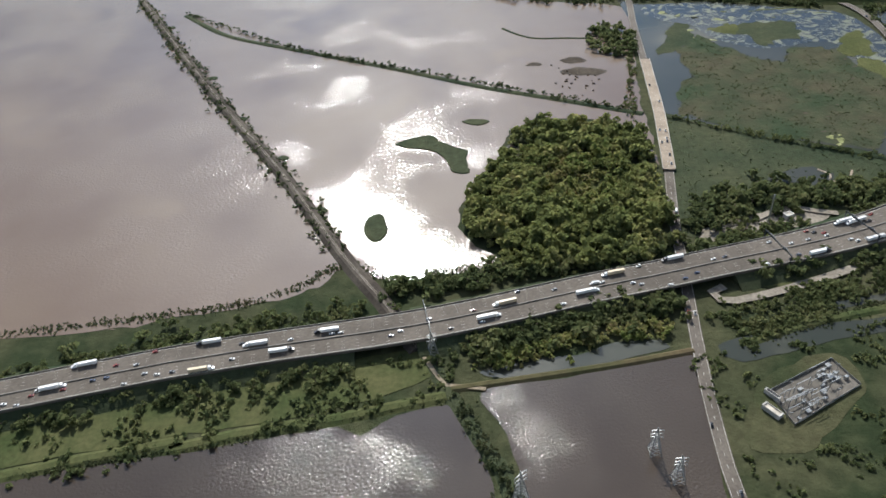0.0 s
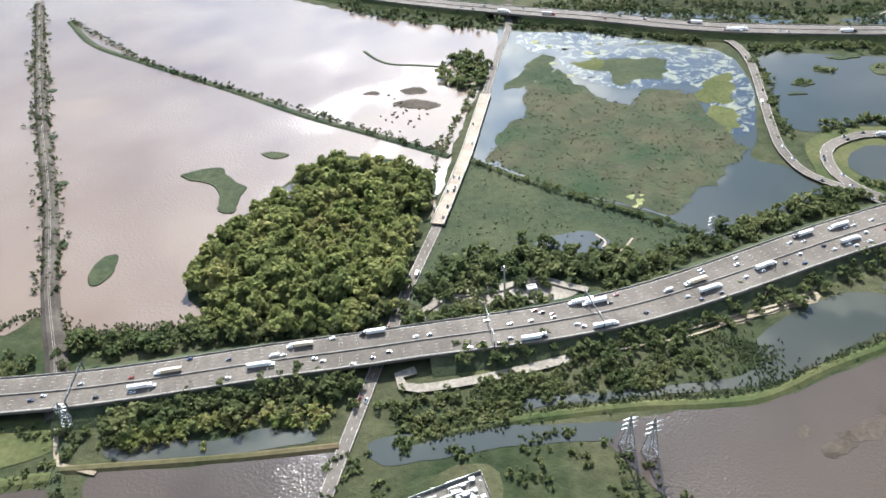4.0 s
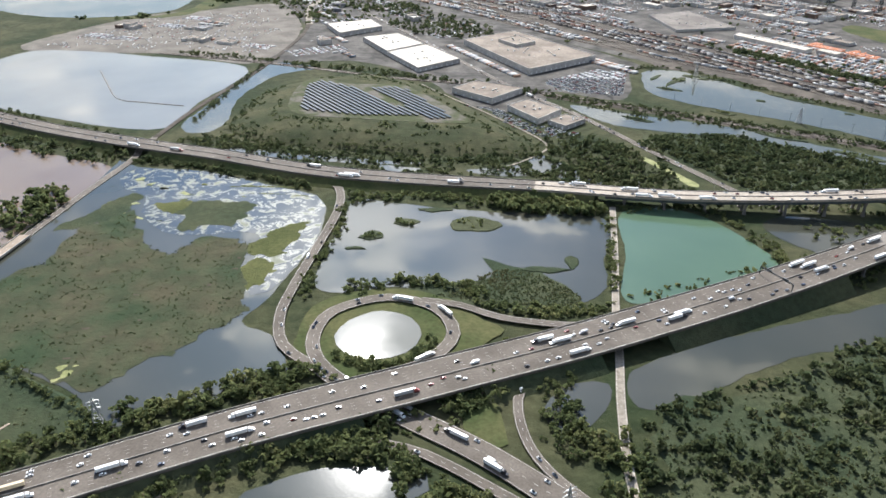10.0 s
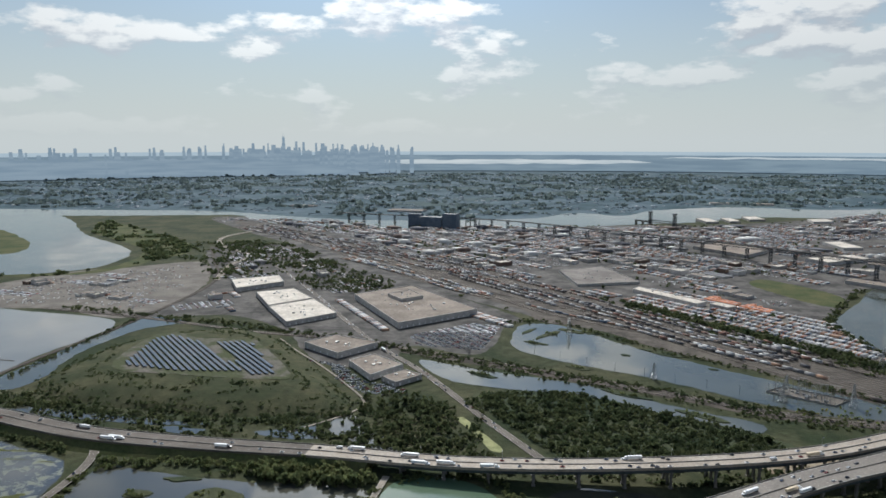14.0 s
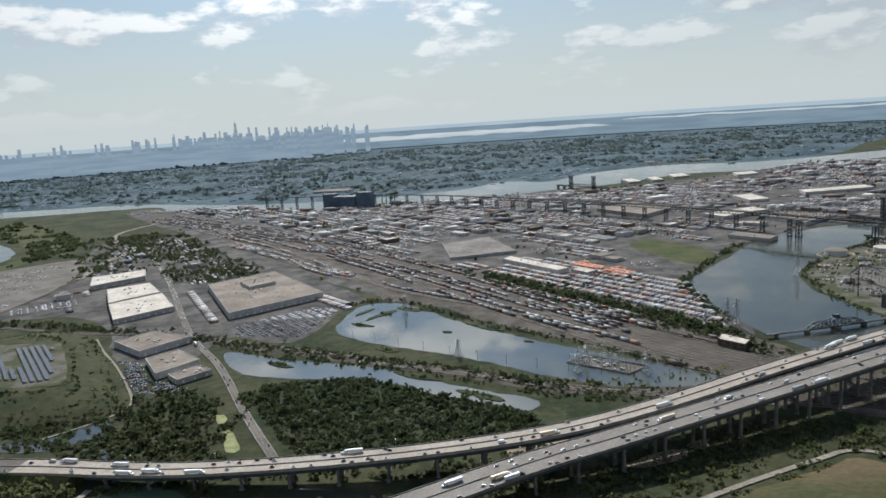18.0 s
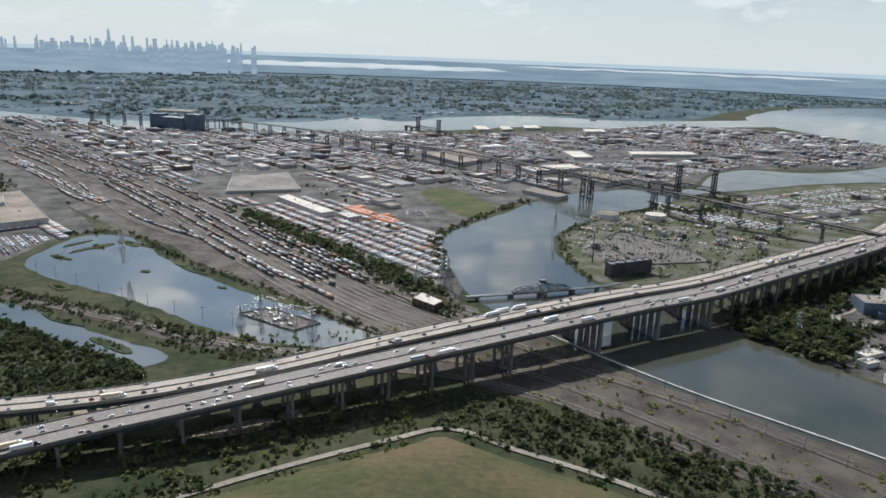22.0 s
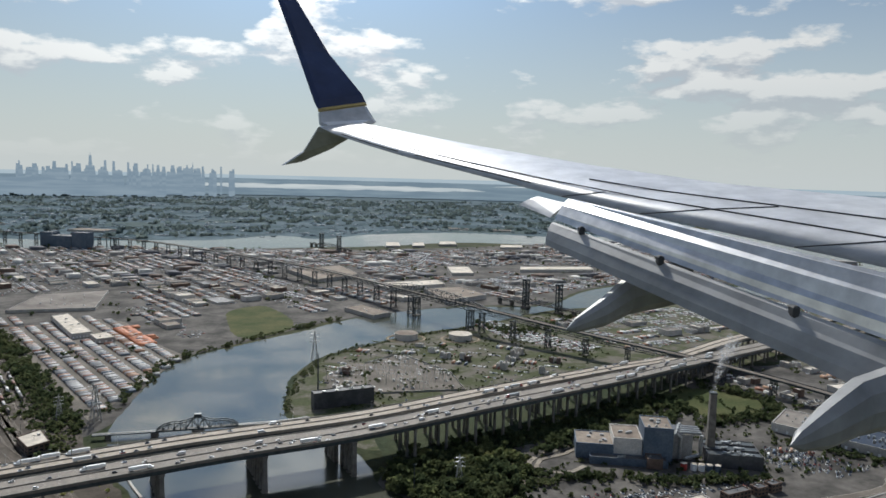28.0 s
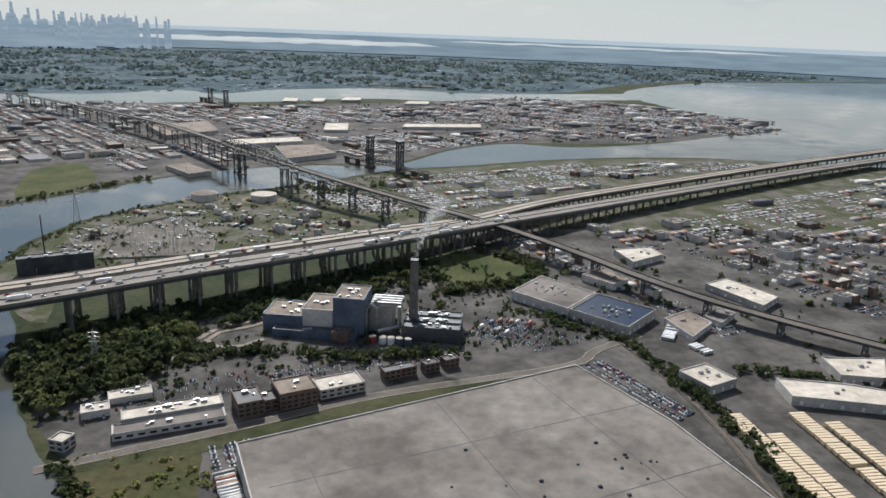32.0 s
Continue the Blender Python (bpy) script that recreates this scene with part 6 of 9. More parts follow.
bm = bmesh.new(); bm_box(bm, 0, 0, 0, 4.2, 4.2, 36, PT, 0.8); part("stack", bm, M_PIER, root)
bm = bmesh.new(); bm_box(bm, 0, 0, 36, 3.7, 3.7, 0.8, PT); part("rim", bm, M_STEEL, root)

# steam drifting off the chimney
def steam_material():
    m = bpy.data.materials.new("thin_steam")
    m.use_nodes = True
    nt = m.node_tree
    nt.nodes.remove(nt.nodes["Principled BSDF"])
    d, t, c, mx, mx2 = (nt.nodes.new(k) for k in ("ShaderNodeBsdfDiffuse", "ShaderNodeBsdfTranslucent", "ShaderNodeBsdfTransparent", "ShaderNodeMixShader", "ShaderNodeMixShader"))
    d.inputs[0].default_value = t.inputs[0].default_value = (0.85, 0.85, 0.86, 1)
    n = nt.nodes.new("ShaderNodeTexNoise")
    n.inputs["Scale"].default_value, n.inputs["Detail"].default_value = 0.7, 4.0
    geo = nt.nodes.new("ShaderNodeNewGeometry")
    nt.links.new(geo.outputs["Position"], n.inputs["Vector"])
    mr = nt.nodes.new("ShaderNodeMapRange")
    for i, v in enumerate((0.38, 0.75, 0.0, 0.30)):
        mr.inputs[i + 1].default_value = v
    nt.links.new(n.outputs[0], mr.inputs[0])
    mx.inputs[0].default_value = 0.6
    nt.links.new(d.outputs[0], mx.inputs[1]); nt.links.new(t.outputs[0], mx.inputs[2])
    nt.links.new(mr.outputs[0], mx2.inputs[0])
    nt.links.new(c.outputs[0], mx2.inputs[1]); nt.links.new(mx.outputs[0], mx2.inputs[2])
    nt.links.new(mx2.outputs[0], nt.nodes["Material Output"].inputs[0])
    return m


def steam_plume(x, y, z, n=230):
    """A thin plume of loose drifting flecks that widens as it rises and bends with the wind."""
    u = rng.random(n) ** 0.8
    c = np.stack([x + 13 * u ** 1.5, y + 9 * u ** 1.5, z + 26 * u], 1) + rng.normal(0, 1, (n, 3)) * (0.35 + 1.9 * u)[:, None]
    d = rng.normal(0, 1, (n, 3)); d /= np.linalg.norm(d, axis=1)[:, None]
    e = np.cross(d, rng.normal(0, 1, (n, 3))); e /= np.linalg.norm(e, axis=1)[:, None]
    f = np.cross(d, e)
    h = ((0.5 + 1.5 * u) * rng.uniform(0.6, 1.2, n))[:, None]
    q = np.stack([c - e * h - f * h * 0.6, c + e * h * 0.7 - f * h, c + e * h + f * h * 0.7, c - e * h * 0.6 + f * h], 1)
    tagged(quads("steam_plume", q, steam_material()), "thin white steam drifting from the plant chimney", "steam", kind="stuff")


steam_plume(*plant_at(72, 12), 36.9)

# oil tanks on the peninsula
for x, y, m, w in ((1018, 926, M_ROOF_B, "tan"), (1067, 925, M_ROOF_W, "white")):
    root = tagged(new("oil_tank"), "wide low %s oil tank inside an earth bund" % w, "tank", "oil tanks")
    root.location = (x, y, 0.06)
    bm = bmesh.new(); cyl(bm, 0, 0, 0, 10.5, 5.5, 36); part("shell", bm, M_WALL, root)
    bm = bmesh.new(); cyl(bm, 0, 0, 5.5, 10.5, 0.7, 36, 1.0); part("roof", bm, m, root)
    bm = bmesh.new()
    for i in range(36):
        a, b = radians(10 * i), radians(10 * i + 10)
        strut(bm, (10.6 * math.cos(a), 10.6 * math.sin(a), 4.9), (10.6 * math.cos(b), 10.6 * math.sin(b), 4.9), 0.12)
    part("wind_girder", bm, M_GALV, root)
    bank("bund", [(x + 17 * math.cos(a), y + 15 * math.sin(a)) for a in np.linspace(0, 6.283, 40)], 0.8, 3.0, 0.8, M_DIRT, "low earth bund round an oil tank", "bund")


# filling the districts with yards, sheds and parked vehicles
box_rows, car_rows, far_blocks, made = [], [], [], [0]
ROOFS = [M_ROOF_W, M_ROOF_B, M_ROOF_G, M_ROOF_W, M_ROOF_D, M_ROOF_B]
ROOF_WORDS = {id(M_ROOF_W): "white", id(M_ROOF_B): "beige", id(M_ROOF_G): "grey", id(M_ROOF_D): "black"}


def district(pts, turn, bu, bv, gaps, near, mix, limit):
    """Blocks of a district on a turned grid: yards of trailers, sheds, car parks or bare ground; mix gives their shares."""
    o = outline(pts, 12.0)
    c = o.mean(0)
    a = radians(turn)
    e = np.stack([(math.cos(a), math.sin(a)), (-math.sin(a), math.cos(a))])
    uv = (o - c) @ e.T
    for u in np.arange(uv[:, 0].min(), uv[:, 0].max(), bu):
        for v in np.arange(uv[:, 1].min(), uv[:, 1].max(), bv):
            p = c + np.array((u, v)) @ e
            q = np.array(rect(p[0], p[1], bu * 0.98, bv * 0.98, turn))
            if not inside(o, q).all() or any(inside(np.asarray(g, float), np.vstack([q, p[None]])).any() for g in gaps):
                continue
            r = rng.random()
            blk = rect(p[0], p[1], bu - 6, bv - 5, turn)
            if r < mix[0]:
                box_rows.append(rows_fill(blk, turn, 1.75, 8.2, (7.0, 1.3, 1.6), rng.uniform(0.45, 0.95), 2, 4.0))
            elif r < mix[1]:
                car_rows.append(rows_fill(blk, turn, 1.3, 2.7, (2.2, 0.95, 0.5), rng.uniform(0.5, 0.9), 2, 3.0))
            elif r < mix[2]:
                k = int(rng.integers(1, 4))
                for i in range(k):
                    l, w = (bu - 8) / k * rng.uniform(0.6, 0.95), (bv - 7) * rng.uniform(0.45, 0.95)
                    x, y = p + np.array(((i + 0.5) / k * (bu - 8) - (bu - 8) / 2, rng.uniform(-2, 2))) @ e
                    h = rng.uniform(2.2, 5.5)
                    if y < near and made[0] < limit:
                        made[0] += 1
                        m = ROOFS[int(rng.integers(len(ROOFS)))]
                        building("shed", rect(x, y, l, w, turn), h, M_WALL_BR if rng.random() < 0.2 else M_WALL, m, "%s flat-roofed industrial shed among yards" % ROOF_WORDS[id(m)], 2 if y < 760 else 1, 2 if y < 760 else 0, "building", "industrial sheds")
                    else:
                        far_blocks.append((x, y, 0.05, l, w, h, turn))
                box_rows.append(rows_fill(blk, turn, 2.0, 9.0, (6.0, 1.3, 1.5), 0.12))
                car_rows.append(rows_fill(blk, turn, 1.4, 4.0, (2.2, 0.95, 0.5), 0.18))
            else:
                car_rows.append(rows_fill(blk, turn, 1.6, 5.0, (2.2, 0.95, 0.5), 0.15))


GRASS_FIELD = [(825, 1055), (868, 1085), (915, 985), (886, 918), (858, 925), (838, 985)]
sheet("field", [(835, 1045), (868, 1074), (910, 982), (888, 924), (864, 934), (845, 990)], 0.14, M_GRASS, "green waste ground on the river bank", "grass", rough=1.5)
LOT = [(655, 940), (724, 850), (790, 755), (828, 706), (836, 800), (842, 858), (800, 905), (750, 985), (705, 1005)]
sheet("pavement", LOT, 0.12, M_GRAVEL, "sandy trailer lot beside the railway", "pavement", sharp=True)
YARD_GAP = [(-60, 1700), (120, 1490), (225, 1330), (330, 1160), (440, 1010), (536, 905), (548, 846), (604, 815), (650, 748), (720, 680), (795, 612), (860, 612), (880, 640), (800, 745), (715, 858), (640, 950), (540, 1080), (395, 1270), (240, 1460), (80, 1660)]
sheet("rail_land", [(-20, 1690), (140, 1490), (240, 1335), (340, 1170), (450, 1015), (542, 900), (560, 848), (610, 818), (655, 752), (725, 684), (800, 618), (850, 622), (846, 660), (790, 745), (705, 858), (632, 950), (532, 1080), (387, 1270), (230, 1460), (60, 1670)], 0.09, M_RAILBED, "brown cinder ground of a wide railway yard", "ground", rough=2.0)
for i, (pts, offs) in enumerate((([(150, 1480), (225, 1368), (381, 1184), (500, 1000), (565, 900), (632, 832), (669, 802), (732, 721), (779, 658), (815, 615)], [-8, -4, 0]), ([(300, 1235), (400, 1110), (470, 1010), (520, 955)], [-10, -6, -2, 2, 6]))):
    railway("railway", pts, offs, "railway sidings on brown cinder ground", 0.40 + 0.03 * i)
BIG_GAPS = [[(606, 1010), (598, 1128), (680, 1172), (715, 1030)], [(1195, 1375), (1330, 1390), (1335, 1445), (1200, 1430)], [(1082, 1325), (1135, 1330), (1135, 1420), (1082, 1415)], [(980, 1700), (1280, 1715), (1285, 1840), (980, 1840)], [(945, 1050), (990, 1000), (1012, 1027), (972, 1080)], [(845, 1345), (924, 1405), (966, 1300), (905, 1238)], [(975, 1225), (1066, 1265), (1122, 1140), (1066, 1090)]]
district(INDUSTRY, -54, 46, 30, [LOT, GRASS_FIELD, YARD_GAP, *BIG_GAPS], 1250, (0.45, 0.56, 0.90), 120)
district([(1110, 660), (1310, 640), (1420, 560), (1880, 420), (1880, 720), (1450, 850), (1260, 830), (1200, 760)], 25, 25, 18, [[(1100, 610), (1215, 600), (1215, 720), (1100, 720)], [(1225, 690), (1257, 722), (1312, 662), (1284, 630)], [(1180, 760), (1230, 790), (1270, 745), (1230, 710), (1190, 712)], [(1270, 600), (1325, 620), (1325, 560), (1290, 560)], [(1240, 870), (1300, 790), (1400, 600), (1440, 620), (1330, 800), (1270, 880)]], 900, (0.22, 0.5, 0.92), 190)
district([(1110, 830), (1260, 850), (1880, 760), (1880, 1120), (1560, 1160), (1392, 1135), (1262, 1080), (1186, 1050), (1110, 980)], 25, 34, 24, [[(1030, 1000), (1110, 900), (1200, 820), (1230, 860), (1120, 1000)], [(1180, 760), (1440, 910), (1900, 1190), (1900, 1280), (1420, 1010), (1170, 820)]], 1200, (0.2, 0.65, 0.85), 210)
district([(1320, 380), (1880, 320), (1880, 500), (1420, 560), (1400, 480)], 25, 34, 24, [], 900, (0.5, 0.6, 0.95), 225)
district([(165, 880), (180, 1010), (100, 1290), (190, 1330), (330, 1130), (400, 1010), (350, 950), (330, 870), (310, 810), (250, 860)], -58, 34, 22, [[(185, 1030), (246, 1065), (292, 980), (365, 857), (316, 808), (240, 950)], [(200, 1180), (320, 930), (430, 740), (440, 748), (335, 945), (225, 1180)], [(355, 940), (425, 1000), (505, 872), (424, 805)]], 1100, (0.2, 0.7, 0.9), 240)
district([(-110, 905), (45, 885), (145, 858), (158, 1005), (95, 1170), (10, 1120), (-55, 1075)], -20, 40, 26, [], 1100, (0.12, 0.3, 0.4), 245)
district([(948, 785), (958, 865), (1030, 935), (1098, 980), (1125, 930), (1180, 850), (1120, 795), (1050, 730), (1000, 712), (960, 740)], -25, 17, 13, [[(986, 755), (980, 840), (1012, 874), (1054, 815), (1060, 766)], rect(1018, 926, 40, 36, 0), rect(1067, 925, 40, 36, 0), rect(974, 738, 46, 14, 22), [(1030, 1000), (1110, 900), (1200, 820), (1230, 860), (1120, 1000)]], 1000, (0.10, 0.45, 0.62), 262)
# named yards
box_rows.append(rows_fill(LOT, -54, 1.9, 13.0, (7.2, 1.3, 1.7), 0.82, gaps=[[(675, 985), (690, 1008), (775, 905), (758, 890)]]))
box_rows.append(rows_fill([(338, 926), (350, 938), (418, 808), (407, 801)], -62, 1.6, 9, (7.5, 1.3, 1.8), 0.97))
box_rows.append(rows_fill([(438, 938), (497, 880), (536, 827), (528, 822), (490, 866), (430, 930)], -50, 1.7, 8, (7, 1.3, 1.8), 0.95))
car_rows.append(rows_fill([(436, 790), (495, 838), (520, 825), (502, 746), (446, 758)], -54, 1.2, 2.7, (2.2, 0.95, 0.5), 0.85, 2, 3.0))
car_rows.append(rows_fill([(354, 716), (380, 700), (398, 655), (420, 632), (450, 640), (430, 655), (410, 665), (390, 700)], -45, 1.8, 3.2, (2.4, 1.1, 0.7), 0.7, jitter=0.6))
car_rows.append(rows_fill([(1098, 545), (1112, 551), (1115, 534), (1104, 531)], -70, 1.2, 2.6, (2.2, 0.95, 0.5), 0.9, 2, 2))
car_rows.append(rows_fill([(1251, 606), (1262, 612), (1284, 562), (1275, 556)], -64, 1.2, 2.7, (2.2, 0.95, 0.5), 0.85, 2, 2.4))
car_rows.append(rows_fill([(1112, 600), (1130, 607), (1136, 600), (1118, 593)], 20, 1.2, 2.7, (2.2, 0.95, 0.5), 0.8, 2, 2))
car_rows.append(rows_fill([(1125, 545), (1170, 565), (1200, 580), (1240, 597), (1240, 594), (1170, 561), (1126, 542)], 22, 1.3, 2.7, (2.2, 0.95, 0.5), 0.6))
car_rows.append(rows_fill([(1210, 640), (1228, 660), (1240, 650), (1226, 632)], -30, 1.4, 3.0, (2.2, 0.95, 0.5), 0.7, jitter=0.4))
car_rows.append(rows_fill([(1085, 1000), (1110, 930), (1170, 880), (1190, 900), (1140, 960), (1110, 1010)], 30, 1.2, 2.7, (2.2, 0.95, 0.5), 0.75, 2, 2))
car_rows.append(rows_fill([(225, 564), (262, 556), (258, 548), (225, 556)], -15, 1.5, 2.8, (2.2, 0.95, 0.5), 0.85, jitter=0.3))
box_rows.append(rows_fill([(1103, 528), (1112, 531), (1122, 505), (1114, 502)], -68, 1.6, 8.0, (7, 1.3, 1.7), 0.95))
car_rows.append(rows_fill([(1050, 562), (1060, 594), (1110, 606), (1190, 622), (1200, 614), (1110, 592), (1062, 574)], 20, 1.8, 3.4, (2.2, 0.95, 0.5), 0.42, jitter=0.6))
car_rows.append(rows_fill([(1200, 640), (1215, 665), (1236, 660), (1262, 632), (1230, 622)], -30, 1.8, 3.2, (2.2, 0.95, 0.5), 0.5, jitter=0.7))
box_rows.append(rows_fill([(1205, 650), (1222, 668), (1236, 652), (1222, 636)], -30, 4.0, 7.0, (5.0, 1.3, 1.5), 0.4, jitter=1.0))
allb, allc = np.vstack(box_rows), np.vstack(car_rows)
tagged(box_mesh("containers", allb, M_BOXES), "rows of parked trailers and shipping containers in many colours", "containers", kind="stuff")
parked_cars("parked_cars", allc, "rows of parked cars in many colours")
if far_blocks:
    tagged(box_mesh("buildings", far_blocks, M_BLOCKS), "low industrial buildings crowded in the distance", "buildings", kind="stuff")
# the cream trailers, each a thing
cream = []
for pts in ([(1297, 560), (1304, 560), (1304, 500), (1297, 500)], [(1305, 545), (1312, 545), (1313, 500), (1305, 500)], [(1320, 560), (1327, 560), (1333, 505), (1325, 500)], [(1329, 552), (1336, 552), (1343, 520), (1336, 515)]):
    r = rows_fill(pts, -86, 1.75, 30, (6.6, 1.35, 1.9), 0.97)
    cream.extend(r)
for i, r in enumerate(cream):
    root = tagged(new("parked_trailer"), "cream box trailer parked in a tight row", "trailer", "cream trailers")
    root.matrix_basis = pose(r[0], r[1], 0.06, 0, 0, r[6])
    if i == 0:
        bm = bmesh.new(); bm_box(bm, 0, 0, 0.5, 6.6, 1.35, 1.5, bevel=0.05); box_part = part("box", bm, M_TR_CREAM, root)
        bm = bmesh.new(); bm_box(bm, 0, 0, 0.3, 6.2, 0.6, 0.2); frame_part = part("chassis", bm, M_STEEL, root)
        bm = bmesh.new()
        for sx in (-2.6, -2.0):
            bm_box(bm, sx, 0, 0, 0.5, 1.2, 0.5, bevel=0.1)
        axle_part = part("axles", bm, M_RUBBER, root)
    else:
        for pt in (box_part, frame_part, axle_part):
            o2 = new(pt.name.split(".")[0], pt.data)
            o2.parent = root

# far town of houses, its colours tinted blue for haze
TOWN = [(-1500, 2050), (-455, 2010), (-184, 1990), (100, 1860), (400, 1800), (640, 1860), (850, 1920), (948, 2060), (1170, 2150), (1511, 2110), (1850, 2420), (2500, 2870), (3000, 3200), (2000, 3900), (-1500, 3900), (-1500, 2400)]
town = clumps(TOWN, 6000, -0.12, 130.0)
n = len(town)
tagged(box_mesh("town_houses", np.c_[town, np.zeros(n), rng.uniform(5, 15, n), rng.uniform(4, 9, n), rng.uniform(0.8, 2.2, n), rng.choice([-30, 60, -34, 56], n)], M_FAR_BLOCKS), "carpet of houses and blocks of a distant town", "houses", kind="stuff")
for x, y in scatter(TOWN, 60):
    sheet("far_wood", blob(x, y, rng.uniform(60, 220), rng.uniform(40, 110), rng.uniform(-20, 20)), 0.2, M_FAR_WOOD, "dark wood in a distant town, tinted blue for haze", "wood", rough=14.0, step=10.0)
for x, y, l, w in ((330, 1960, 90, 46), (1180, 2200, 50, 30), (1290, 2170, 50, 30), (40, 2080, 70, 30)):
    building("far_warehouse", rect(x, y, l, w, -12), 4, M_WALL, M_ROOF_B, "beige warehouse across the far river", 0, 0)

# ---- skyline ----
def tower(az, top, w, d=4150.0, spire=0.0):
    """A far tower: a shaft with one or two setbacks, and a mast."""
    x, y = 1004 + d * math.sin(radians(az)), 280 + d * math.cos(radians(az))
    root = tagged(new("skyscraper"), "hazy blue skyscraper on the distant skyline", "skyscraper", "skyline towers")
    root.location = (x, y, 0)
    k = rng.uniform(0.6, 0.9)
    # towers glow in a flat haze blue, distance painted into their colour
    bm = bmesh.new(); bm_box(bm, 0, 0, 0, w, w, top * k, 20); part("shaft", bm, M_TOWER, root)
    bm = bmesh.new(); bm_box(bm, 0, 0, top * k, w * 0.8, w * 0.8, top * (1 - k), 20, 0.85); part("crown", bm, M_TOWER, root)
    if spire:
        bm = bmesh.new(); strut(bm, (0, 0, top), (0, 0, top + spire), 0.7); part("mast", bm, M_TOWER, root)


for az, top, w in ((-26.2, 160, 9), (-25.3, 147, 26), (-24.1, 161, 20), (-23.0, 162, 9), (-22.6, 152, 30), (-20.9, 171, 16), (-20.35, 168, 16), (-19.4, 163, 14), (-18.9, 160, 26), (-18.1, 157, 9), (-17.75, 158, 9), (-17.4, 154, 18), (-16.4, 154, 22), (-15.4, 157, 9), (-14.3, 152, 14), (-13.0, 152, 10), (-27.5, 150, 12), (-29.0, 144, 14), (-31.0, 140, 16), (-33.5, 143, 14), (-36, 138, 18), (-15.1, 128, 24), (-17.0, 126, 18), (-20.0, 125, 14), (-22.0, 130, 16), (-24.8, 132, 14)):
    tower(az, top, w)
tower(-21.85, 196, 17, spire=14)
tower(-15.0, 160, 7, spire=12)
for az, w in zip(np.arange(-25.5, -14.5, 0.9), (60, 48, 66, 52, 70, 58, 62, 48, 66, 54, 60, 50, 44)):
    tower(float(az), float(rng.uniform(112, 136)), w, 4140)
for az in rng.uniform(-26.5, -13.5, 44):
    tower(float(az), float(rng.uniform(112, 150)), float(rng.uniform(12, 26)), float(rng.uniform(3900, 4140)))
for az in rng.uniform(-40, -12, 46):
    tower(float(az), float(rng.uniform(104, 146)), float(rng.uniform(9, 22)), float(rng.uniform(3850, 4140)))

# ---- further works, yards and small things ----
building("workshop", [(1308, 654), (1325, 665), (1331, 648), (1313, 630)], 3, M_WALL, M_ROOF_B, "tan-roofed workshop in a bus yard", 3, 3, "building")
building("workshop", [(1331, 657), (1344, 669), (1350, 661), (1336, 647)], 3, M_WALL, M_ROOF_G, "grey-roofed workshop in a bus yard", 2, 2, "building")
building("warehouse", [(1354, 706), (1372, 716), (1388, 684), (1371, 670)], 3.5, M_WALL, M_ROOF_W, "white-roofed depot below the skyway", 6, 4)
building("warehouse", [(1363, 604), (1393, 602), (1380, 582), (1361, 586)], 4, M_WALL, M_ROOF_W, "long white warehouse with skylights", 4, 5)
building("warehouse", [(1320, 773), (1348, 780), (1350, 762), (1324, 746)], 4, M_WALL, M_ROOF_W, "white-roofed depot beyond the skyway", 4, 4)
building("warehouse", [(1283, 721), (1301, 734), (1309, 712), (1297, 704)], 4, M_WALL, M_ROOF_B, "tan-roofed shed beside the playing field", 3, 3)
building("hut", rect(145, 276, 4, 3, 20), 2, M_WALL, M_ROOF_W, "small pale hut in a maintenance yard", 0, 1, "building")
building("control_hut", rect(98.5, 164, 7, 2.4, -55), 1.6, M_WALL, M_ROOF_W, "white control hut beside a substation", 0, 0, "building")
building("control_hut", rect(101, 171, 6, 1.4, -55), 1.6, M_WALL, M_ROOF_D, "narrow dark control hut beside a substation", 0, 0, "building")
building("works_shed", rect(1062, 583, 16, 7, 20), 2.2, M_WALL, M_ROOF_W, "low white works shed with junk", 4, 0, "building")
building("works_shed", rect(1053, 571, 10, 7, 20), 2.6, M_WALL, M_ROOF_W, "low white works shed with junk", 3, 0, "building")
sheet("yard", [(103, 268), (115, 276), (135, 281), (154, 283), (165, 278), (160, 272), (148, 268), (128, 266), (111, 260)], 0.2, M_LANE, "dusty maintenance yard beside the motorway", "yard", rough=0.8, step=2.0)
sheet("yard", [(86, 150), (98, 176), (129, 191), (135, 174), (116, 157), (104, 148)], 0.12, M_SCRUB, "weedy ground round a substation", "yard", rough=2.0)
sheet("yard", [(1311, 577), (1336, 569), (1358, 548), (1340, 480), (1298, 480), (1294, 560)], 0.10, M_URBAN, "asphalt of a trailer yard", "yard", sharp=True)
tagged(box_mesh("orange_containers", np.vstack([rows_fill([(748, 950), (764, 966), (786, 932), (770, 918)], -54, 1.6, 7.6, (7.2, 1.3, 1.8), 0.95), rows_fill([(776, 914), (792, 928), (808, 900), (794, 884)], -54, 1.6, 7.6, (7.2, 1.3, 1.8), 0.9)]), M_ORANGE), "tight rows of orange shipping containers", "containers", kind="stuff")
bus_rows = rows_fill([(1298, 634), (1309, 652), (1315, 649), (1304, 631)], 60, 1.8, 20, (6, 1.3, 1.6), 0.95)
bus_rows = np.vstack([bus_rows, rows_fill([(1312, 628), (1321, 625), (1315, 615), (1306, 618)], -65, 1.8, 20, (6, 1.3, 1.6), 0.95)])
